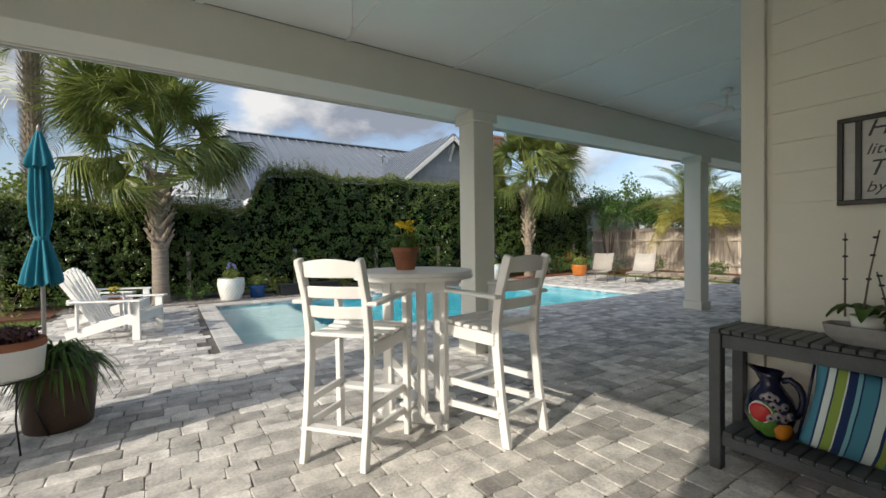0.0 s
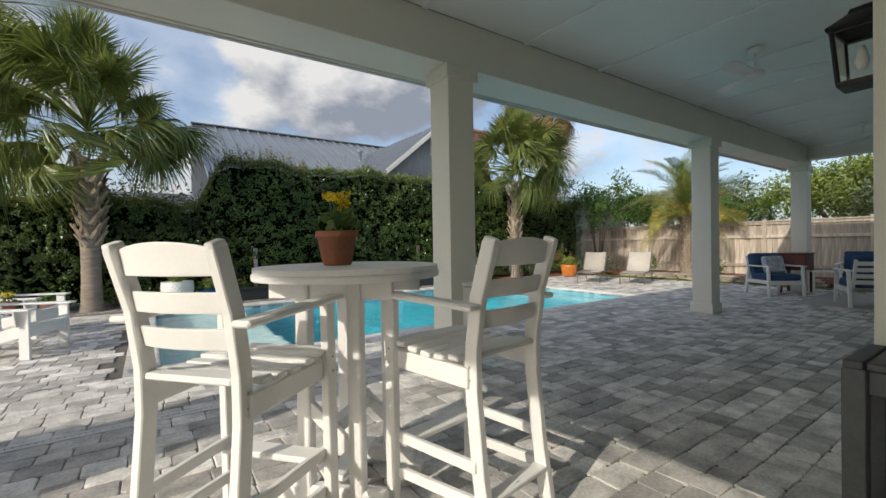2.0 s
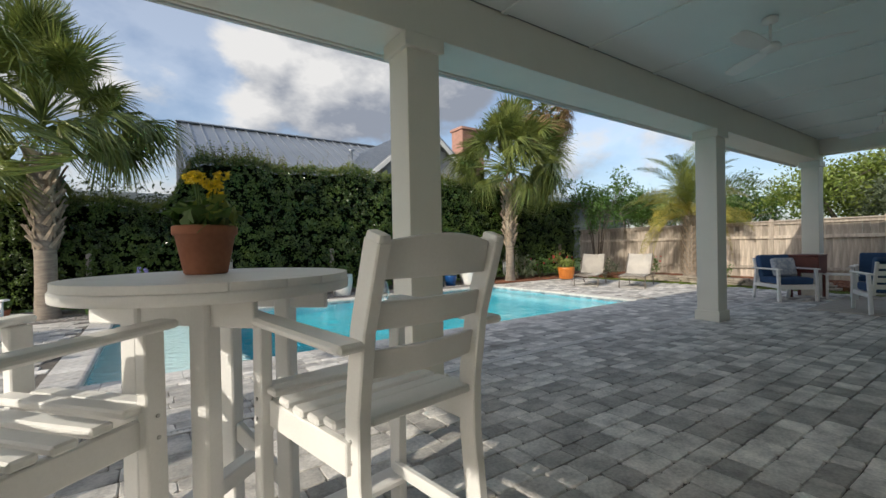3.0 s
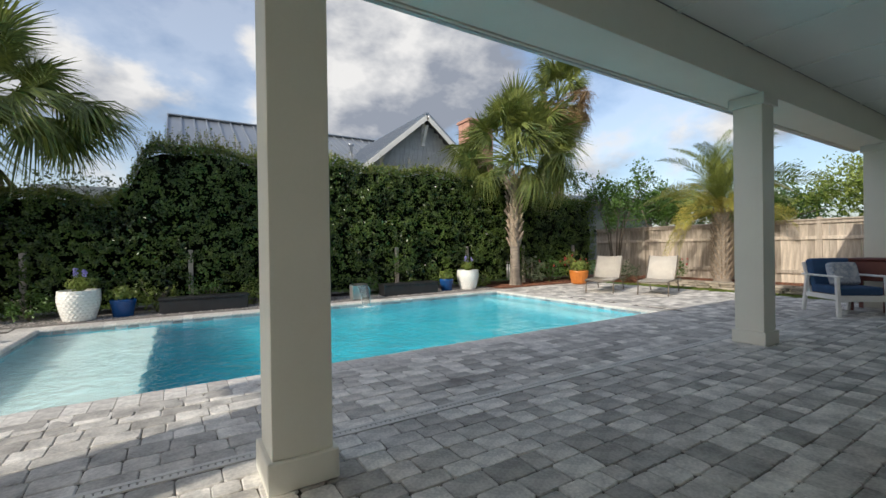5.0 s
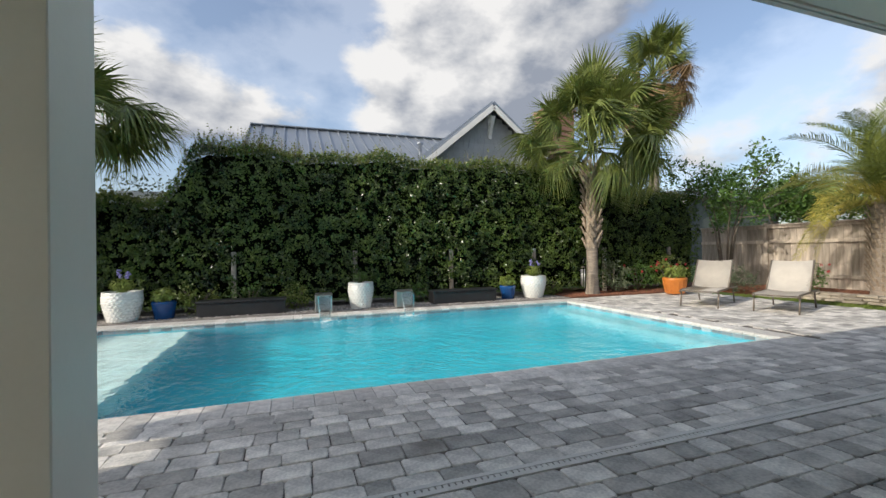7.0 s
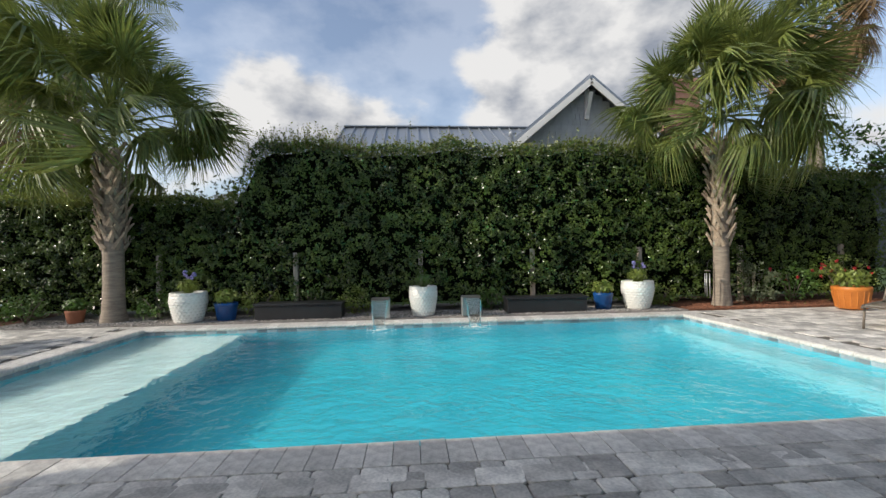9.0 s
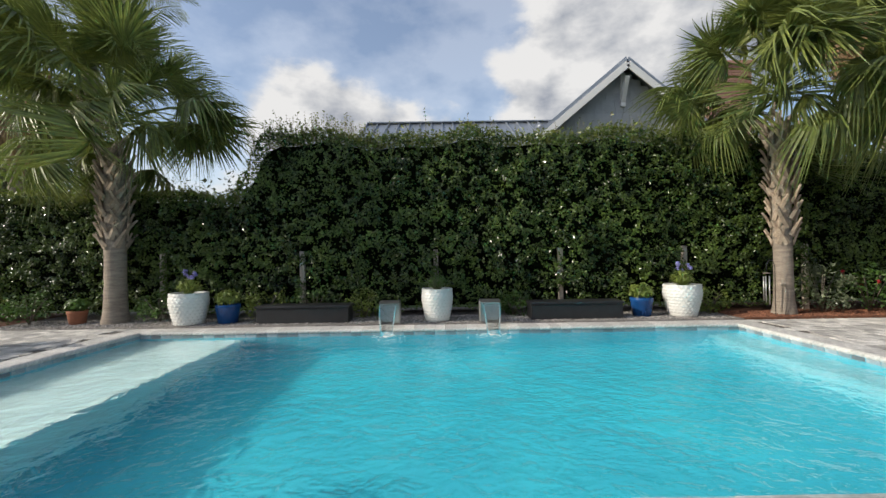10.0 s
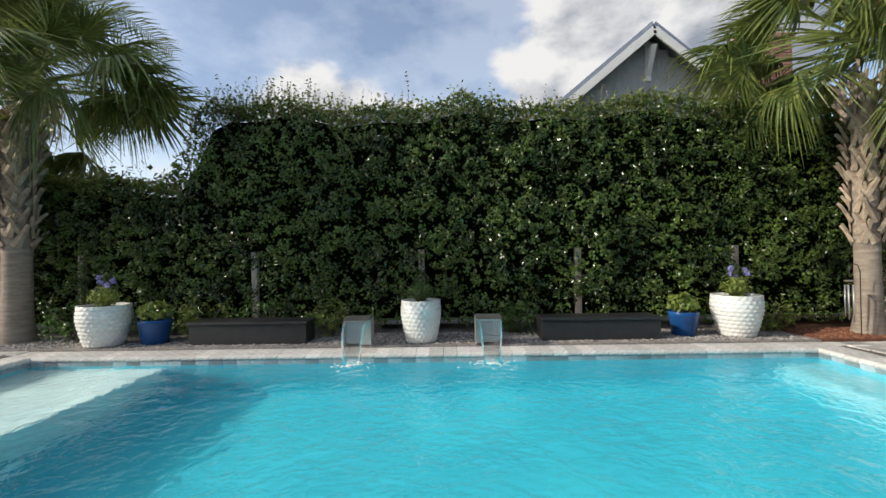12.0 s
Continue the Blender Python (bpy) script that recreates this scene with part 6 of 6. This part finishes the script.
def wind_chime():
    c = thing("wind_chime", pose(10.86, 11.42, 0.03), "metal wind chime on a black garden hook by the palm", "wind chime")
    part("hook", tube([(0.03, 0, 0), (0.03, 0, 0.78), (0.0, 0, 0.86), (-0.06, 0, 0.87), (-0.10, 0, 0.80), (-0.10, 0, 0.74)], 0.006, 6), M_BLACK, c)
    part("cap", lathe([(0.0, 0.66), (0.05, 0.66), (0.05, 0.675), (0.0, 0.68)], 14), M_BARK, c).location = (-0.10, 0, 0)
    part("string", tube([(-0.10, 0, 0.74), (-0.10, 0, 0.68)], 0.002, 4), M_BLACK, c)
    for k in range(5):
        a = k * 1.257
        part("chime_tube", tube([(-0.10 + 0.04 * math.cos(a), 0.04 * math.sin(a), 0.62), (-0.10 + 0.04 * math.cos(a), 0.04 * math.sin(a), 0.30 - 0.03 * k)], 0.008, 8), M_STEEL, c)


wind_chime()

# ---- shrubs, trees and edging ----


def shrub(x, y, r, h, leaf, label, seed, blossom=None, count=700, name="shrub", z0=0.02):
    rng = np.random.default_rng(seed)
    s = thing(name, pose(x, y, z0), label, "shrub")
    stems = bmesh.new()
    for k in range(7):
        a = rng.uniform(0, 6.28)
        add(stems, tube([(0, 0, 0), (0.35 * r * math.cos(a), 0.35 * r * math.sin(a), h * 0.5), (0.7 * r * math.cos(a), 0.7 * r * math.sin(a), h * 0.85)], 0.008, 5, 0.003))
    tagged(part("stem", stems, M_BARK, s), kind="stuff")
    pts = []
    for k in range(count // 14):
        d = rng.normal(0, 1, 3)
        d /= np.linalg.norm(d)
        c = np.array([0, 0, h * 0.55]) + d * np.array([r, r, h * 0.5]) * rng.uniform(0.3, 1.0) ** 0.5
        pts.append(c + rng.normal(0, 0.05 * (r / 0.4) ** 0.5, (14, 3)))
    pts = np.concatenate(pts)
    pts[:, 2] = np.maximum(pts[:, 2], 0.02)
    tagged(mesh_part("foliage", leaves_mesh("shrub_leaves", pts, np.tile([[0, -0.3, 1.0]], (len(pts), 1)), rng, 0.062, 0.034, 0.8), leaf, s), kind="stuff")
    if blossom:
        for k in range(9):
            a = rng.uniform(0, 6.28)
            leaf_ball("blossom", (r * 0.8 * math.cos(a), r * 0.8 * math.sin(a) - 0.1, h * rng.uniform(0.5, 1.0)), 0.03, 18, blossom, s, rng, 0.03, 0.025)
    return s


for i, (x, y, r, h, lf, bl) in enumerate(((11.9, 11.75, 0.42, 0.75, M_LEAF_GREY, None), (12.7, 11.75, 0.48, 0.72, M_LEAF, M_ROSE), (13.6, 11.6, 0.45, 0.85, M_LEAF_LIGHT, M_ROSE), (14.6, 10.6, 0.45, 0.6, M_LEAF_GREY, None), (15.6, 9.6, 0.35, 0.7, M_LEAF, M_ROSE), (15.5, 7.4, 0.35, 0.5, M_LEAF, None), (15.8, 5.6, 0.4, 0.6, M_LEAF_LIGHT, None))):
    shrub(x, y, r, h, lf, "leafy rose shrub in the mulch bed" if bl else "low leafy shrub in the mulch bed", 200 + i, bl)
for i, (x, y, r, h) in enumerate(((-1.0, 11.75, 0.4, 0.5), (-2.0, 11.6, 0.5, 0.6), (1.05, 11.85, 0.3, 0.45), (2.75, 11.9, 0.35, 0.55), (3.6, 11.95, 0.4, 0.5), (4.4, 11.95, 0.3, 0.45), (6.9, 11.98, 0.3, 0.4), (10.2, 11.95, 0.3, 0.4), (-2.6, 10.2, 0.5, 0.55))):
    shrub(x, y, r, h, M_LEAF_LIGHT if i % 2 else M_LEAF, "low bright green plant at the foot of the hedge", 230 + i, None, 420)


def broad_tree(x, y, h, spread, label, seed, leaf, trunk=0.10, stems=4, count=5200, z_low=0.45):
    rng = np.random.default_rng(seed)
    t0 = thing("garden_tree", pose(x, y, 0), label, "tree", "garden trees")
    wood = bmesh.new()
    tips = []
    for k in range(stems):
        a = 2 * math.pi * k / stems + rng.uniform(-0.4, 0.4)
        top = Vector((spread * 0.55 * math.cos(a), spread * 0.55 * math.sin(a), h * rng.uniform(0.7, 0.92)))
        mid = Vector((top.x * 0.35, top.y * 0.35, h * 0.42))
        add(wood, tube([(0.05 * math.cos(a), 0.05 * math.sin(a), 0), mid, top], trunk, 7, trunk * 0.25))
        for j in range(5):
            u = rng.uniform(0.35, 1.0)
            b = mid.lerp(top, u)
            e = b + Vector((rng.normal(0, spread * 0.35), rng.normal(0, spread * 0.35), rng.uniform(0, h * 0.16)))
            add(wood, tube([b, e], trunk * 0.3, 5, 0.008))
            tips.append(e)
        tips.append(top)
    part("trunk", wood, M_BARK, t0)
    pts = []
    per = count // (len(tips) * 4)
    for e in tips:
        for _ in range(4):
            c = np.array(tuple(e)) + rng.normal(0, spread * 0.17, 3) * np.array([1, 1, 0.7])
            pts.append(c + rng.normal(0, spread * 0.085, (per, 3)))
    pts = np.concatenate(pts)
    pts[:, 2] = np.maximum(pts[:, 2], h * z_low)
    tagged(mesh_part("crown", leaves_mesh("tree_leaves", pts, np.tile([[0, 0, 1.0]], (len(pts), 1)), rng, 0.07 + 0.03 * spread, 0.035 + 0.015 * spread, 0.9), leaf, t0), kind="stuff")
    return t0


broad_tree(15.5, 11.5, 3.7, 1.35, "slender multi-stemmed tree with thin green leaves", 301, M_LEAF, 0.035, 5, 3600, 0.3)
broad_tree(23.0, 6.0, 4.0, 2.6, "green broadleaf tree beyond the fence", 302, M_LEAF_LIGHT, 0.10, 5, 14000)
broad_tree(24.0, 2.0, 3.8, 2.6, "green broadleaf tree beyond the fence", 303, M_LEAF_LIGHT, 0.10, 5, 14000)
broad_tree(20.3, 3.3, 3.3, 1.9, "small leafy tree beyond the fence", 304, M_LEAF_GREY, 0.07, 5, 10000)
broad_tree(25.0, 11.0, 3.6, 2.6, "green broadleaf tree beyond the fence", 305, M_LEAF, 0.10, 5, 12000)
broad_tree(20.5, 13.0, 3.3, 1.9, "leafy green tree by the far corner of the hedge", 310, M_LEAF, 0.08, 5, 9000)
broad_tree(-7.5, 17.0, 4.2, 2.4, "grey-green tree behind the low hedge", 306, M_LEAF_GREY, 0.10, 5, 12000)
broad_tree(-2.2, 14.6, 2.7, 1.6, "bright green bushy tree behind the low hedge", 307, M_LEAF_LIGHT, 0.06, 5, 10000)
broad_tree(1.0, 15.4, 3.0, 1.5, "thin grey leafless-looking tree behind the hedge", 308, M_LEAF_GREY, 0.05, 6, 1500)
broad_tree(-10.0, 13.5, 4.0, 2.2, "grey-green tree behind the low hedge", 309, M_LEAF_GREY, 0.10, 5, 12000)

# stacked flagstones edging the bed
edging = thing("stone_edging", pose(0, 0, 0), "low stack of tan flagstones edging the bed", "stone edging")
srng = random.Random(5)
for layer in range(3):
    y = 4.6 + 0.1 * layer
    while y < 9.9 - 0.2 * layer:
        w = srng.uniform(0.22, 0.42)
        d = srng.uniform(0.22, 0.34)
        bm = block((d, w - 0.015, 0.055), 0.012)
        for v in bm.verts:
            v.co.x += srng.uniform(-0.015, 0.015)
            v.co.y += srng.uniform(-0.012, 0.012)
        ob = part("stone", bm, M_STONE, edging)
        ob.matrix_basis = pose(14.82 + srng.uniform(-0.03, 0.03) + 0.02 * layer, y + w / 2, 0.0 + 0.028 + layer * 0.057 - 0.02, 0, 0, srng.uniform(-8, 8))
        y += w
lawn = thing("lawn_grass", pose(0, 0, 0), "short green grass strip between patio and stones", "grass")
tagged(lawn, kind="stuff")
grng = np.random.default_rng(9)
n = 9000
pts = np.stack([np.concatenate([grng.uniform(14.02, 14.7, n // 2), grng.uniform(-3.4, -1.32, n // 2)]), np.concatenate([grng.uniform(2.0, 10.5, n // 2), grng.uniform(7.0, 11.2, n // 2)]), np.full(n, -0.03)], axis=1)
mesh_part("blades", leaves_mesh("grass_blades", pts, np.tile([[0, -1.0, 0.2]], (n, 1)), grng, 0.09, 0.014, 0.5), M_LEAF_LIGHT, lawn)

# loose pebbles on the gravel bed
prng = np.random.default_rng(71)


def pebbles(n, x0, x1, y0, y1, z):
    octa = np.array([(1, 0, 0), (-1, 0, 0), (0, 1, 0), (0, -1, 0), (0, 0, 1), (0, 0, -1)], dtype=float)
    tri = np.array([(0, 2, 4), (2, 1, 4), (1, 3, 4), (3, 0, 4), (2, 0, 5), (1, 2, 5), (3, 1, 5), (0, 3, 5)])
    at = np.stack([prng.uniform(x0, x1, n), prng.uniform(y0, y1, n), np.full(n, z)], axis=1)
    size = prng.uniform(0.010, 0.026, (n, 1, 1)) * np.stack([prng.uniform(0.7, 1.3, (n, 1)), prng.uniform(0.7, 1.3, (n, 1)), prng.uniform(0.4, 0.8, (n, 1))], axis=2)
    turn = prng.uniform(0, 6.28, n)
    c, s1 = np.cos(turn)[:, None], np.sin(turn)[:, None]
    v = octa[None] * size
    v = np.stack([v[..., 0] * c - v[..., 1] * s1, v[..., 0] * s1 + v[..., 1] * c, v[..., 2]], axis=2) + at[:, None, :]
    f = tri[None] + (np.arange(n) * 6)[:, None, None]
    return raw_mesh("pebbles", v.reshape(-1, 3), f.reshape(-1, 3))


M_PEBBLE = mat("grey_pebble", (0.36, 0.335, 0.31), (0.20, 0.19, 0.18), scale=20, rough=0.85, bump=0.2, island=0.55)
M_CHIP = mat("bark_chip", (0.26, 0.11, 0.06), (0.12, 0.05, 0.03), scale=20, rough=0.95, bump=0.3, island=0.5)
peb = tagged(mesh_part("loose_gravel", pebbles(9500, -1.2, 10.2, 11.36, 12.1, 0.022), M_PEBBLE), "loose grey pebbles scattered below the hedge", "gravel", kind="stuff")
tagged(mesh_part("bark_chips", pebbles(5000, 10.35, 14.8, 11.32, 12.0, 0.033), M_CHIP), "loose red-brown bark chips in the bed", "mulch", kind="stuff")
tagged(mesh_part("bark_chips", pebbles(3500, 14.95, 16.85, 4.2, 11.3, 0.063), M_CHIP), "loose red-brown bark chips by the fence", "mulch", kind="stuff")

# ---- drain, coping and pavers ----
drain = thing("trench_drain", pose(0, 0, 0), "narrow pale slotted trench drain across the patio", "floor drain")
part("channel", boxes([(-1.2, 5.035, -0.013, 13.6, 5.105, -0.006)]), M_CHANNEL, drain)
for y in (5.026, 5.085):
    part("edge", boxes([(-1.2, y, -0.006, 13.6, y + 0.029, 0.003)]), M_GRATE, drain)
ladder = bmesh.new()
x = -1.2
while x < 13.6:
    add(ladder, block((0.025, 0.0295, 0.006)), pose(x, 5.07, -0.0025))
    x += 0.034
tagged(part("grating", ladder, M_GRATE, drain), kind="stuff")


def stone_mesh(name, sx, sy, h, bev, cut=0.0, seed=0):
    """A tumbled stone: chamfered top, corners knocked off, sides slightly out of true."""
    r = random.Random(int(sx * 1000) * 7 + int(sy * 1000) + seed)
    x, y = sx / 2, sy / 2
    ring = []
    for px, py in ((-x, -y), (x, -y), (x, y), (-x, y)):
        u, w = (cut * r.uniform(0.45, 1.2) for _ in range(2))
        jx, jy = (r.uniform(-0.2, 0.2) * cut for _ in range(2))
        a, b = (px - math.copysign(u, px) + jx, py + jy), (px + jx, py - math.copysign(w, py) + jy)
        if not cut:
            ring.append((px, py))
        else:
            ring += [b, a] if px * py > 0 else [a, b]
    n = len(ring)
    if cut:
        ring = [ring[(i + 1) % n] for i in range(n)]
        ring.sort(key=lambda p: math.atan2(p[1], p[0]))
    v = []
    for k, zz in ((0.0, -h), (0.0, -bev * 1.1), (bev, 0.0)):
        for px, py in ring:
            v.append((px * (1 - k / x), py * (1 - k / y), zz + (r.uniform(-0.0012, 0.0008) if zz == 0 and cut else 0)))
    f = [tuple(range(2 * n, 3 * n))]
    for a in (0, n):
        for i in range(n):
            j = (i + 1) % n
            f.append((a + i, a + j, a + n + j, a + n + i))
    me = bpy.data.meshes.new(name)
    me.from_pydata(v, [], f)
    me.shade_flat()
    return me


def coping():
    cop = structure("coping", boxes([(PX0 - 0.29, PY0 - 0.29, -0.06, PX1 + 0.29, PY0 - 0.01, -0.035), (PX0 - 0.29, PY1 + 0.01, -0.06, PX1 + 0.29, PY1 + 0.29, -0.035), (PX0 - 0.29, PY0 - 0.01, -0.06, PX0 - 0.01, PY1 + 0.01, -0.035), (PX1 + 0.01, PY0 - 0.01, -0.06, PX1 + 0.29, PY1 + 0.01, -0.035)]), M_SAND, "pale bullnose stone coping round the pool", "pool coping")

    def bullnose(w):
        bm = bmesh.new()
        prof = [(-0.15, -0.035), (-0.15, -0.004), (-0.146, 0.0), (0.13, 0.0), (0.15, -0.006), (0.163, -0.02), (0.166, -0.036), (0.158, -0.052), (0.14, -0.058), (0.12, -0.05)]
        x = w / 2 - 0.0025
        lo, hi = [bm.verts.new((-x, y, z)) for y, z in prof], [bm.verts.new((x, y, z)) for y, z in prof]
        for i in range(len(prof)):
            j = (i + 1) % len(prof)
            bm.faces.new((lo[i], lo[j], hi[j], hi[i]))
        bm.faces.new(lo[::-1])
        bm.faces.new(hi)
        bmesh.ops.recalc_face_normals(bm, faces=bm.faces)
        me = bpy.data.meshes.new("coping_stone")
        bm.to_mesh(me)
        bm.free()
        me.materials.append(M_COPING)
        return me
    meshes = [bullnose(0.152), bullnose(0.152), bullnose(0.152)]

    def run(x0, y0, dx, dy, length, turn):
        n = round(length / 0.152)
        for i in range(n):
            u = (i + 0.5) * length / n
            ob = new("coping_stone", meshes[i % 3])
            ob.parent = cop
            ob.matrix_basis = pose(x0 + dx * u, y0 + dy * u, random.uniform(-0.0015, 0.0015), random.uniform(-0.3, 0.3), 0, turn) @ Matrix.Diagonal((length / n / 0.152, 1, 1, 1))
    run(PX0 - 0.30, PY0 - 0.15, 1, 0, PX1 - PX0 + 0.6, 0)
    run(PX0 - 0.30, PY1 + 0.15, 1, 0, PX1 - PX0 + 0.6, 180)
    run(PX0 - 0.15, PY0, 0, 1, PY1 - PY0, -90)
    run(PX1 + 0.15, PY0, 0, 1, PY1 - PY0, 90)
    # waterline tiles
    tile = stone_mesh("waterline_tile", 0.148, 0.10, 0.012, 0.002)
    tile.materials.append(M_TILE)

    def tiles(x0, y0, dx, dy, length, m):
        n = round(length / 0.152)
        for i in range(n):
            u = (i + 0.5) * length / n
            ob = new("waterline_tile", tile)
            ob.parent = basin
            ob.matrix_basis = Matrix.Translation((x0 + dx * u, y0 + dy * u, -0.105)) @ m
    face = Euler((radians(90), 0, 0)).to_matrix().to_4x4()
    tiles(PX0, PY1 - 0.004, 1, 0, PX1 - PX0, face)
    tiles(PX0 + 0.004, PY0, 0, 1, PY1 - PY0, Euler((0, 0, radians(90))).to_matrix().to_4x4() @ face)
    tiles(PX1 - 0.004, PY0, 0, 1, PY1 - PY0, Euler((0, 0, radians(-90))).to_matrix().to_4x4() @ face)


coping()


def lay_pavers():
    """Courses along x of mixed lengths; the stretch by the columns as single stones, the rest joined."""
    r = random.Random(11)
    lengths = (0.13, 0.168, 0.205, 0.245)
    depths = (0.13, 0.168)
    shared = {}
    for ln in lengths:
        for d in depths:
            for k in range(4):
                me = stone_mesh("paver", ln - 0.004, d - 0.004, 0.05, 0.003 + 0.0011 * k, 0.018, k)
                me.materials.append(M_PAVER)
                shared[ln, d, k] = me
    unit = {key: (np.array([tuple(v.co) for v in me.vertices]), [tuple(p.vertices) for p in me.polygons]) for key, me in shared.items()}
    verts, faces, count, singles = [], [], 0, 0
    (ax, ay, bx, by), *others = DECK
    for x0, y0, x1, y1 in [(ax, 1.0 - 0.155 * 18 - 0.01, bx, 5.036), (ax, 5.104, bx, by), *others]:
        y = y0
        course = 0
        while y < y1 - 0.02:
            d = depths[1] if course % 3 else depths[0]
            if y + d > y1:
                y = y1 - d
            x = x0 - r.uniform(0, 0.3)
            while x < x1:
                ln = r.choice((0.13, 0.168, 0.168, 0.205, 0.245, 0.245))
                cx, cy = x + ln / 2, y + d / 2
                x += ln
                if cx - ln / 2 < x0 - 0.02:
                    continue
                if cx + ln / 2 > x1 + 0.02:
                    continue
                if cy < -1.7 or (cx > 3.6 and cy < 1.75) or cx < -6:
                    continue
                k = r.randrange(4)
                tilt = (r.uniform(-0.5, 0.5), r.uniform(-0.5, 0.5), r.uniform(-1.3, 1.3))
                zz = r.uniform(-0.0025, 0.001)
                near = 3.9 < cx < 6.1 and 3.9 < cy < 6.4 and singles < 300
                if near:
                    ob = new("paver", shared[ln, d, k])
                    ob.parent = pavement
                    ob.matrix_basis = pose(cx, cy, zz, *tilt)
                    singles += 1
                else:
                    v, f = unit[ln, d, k]
                    m = np.array(pose(cx, cy, zz, *tilt))
                    verts.append(v @ m[:3, :3].T + m[:3, 3])
                    faces += [tuple(i + count for i in q) for q in f]
                    count += len(v)
            y += d
            course += 1
    me = bpy.data.meshes.new("paver_field")
    me.from_pydata(np.concatenate(verts).tolist(), [], faces)
    me.shade_flat()
    ob = mesh_part("pavers", me, M_PAVER_J, pavement)
    tagged(ob, kind="stuff")


lay_pavers()
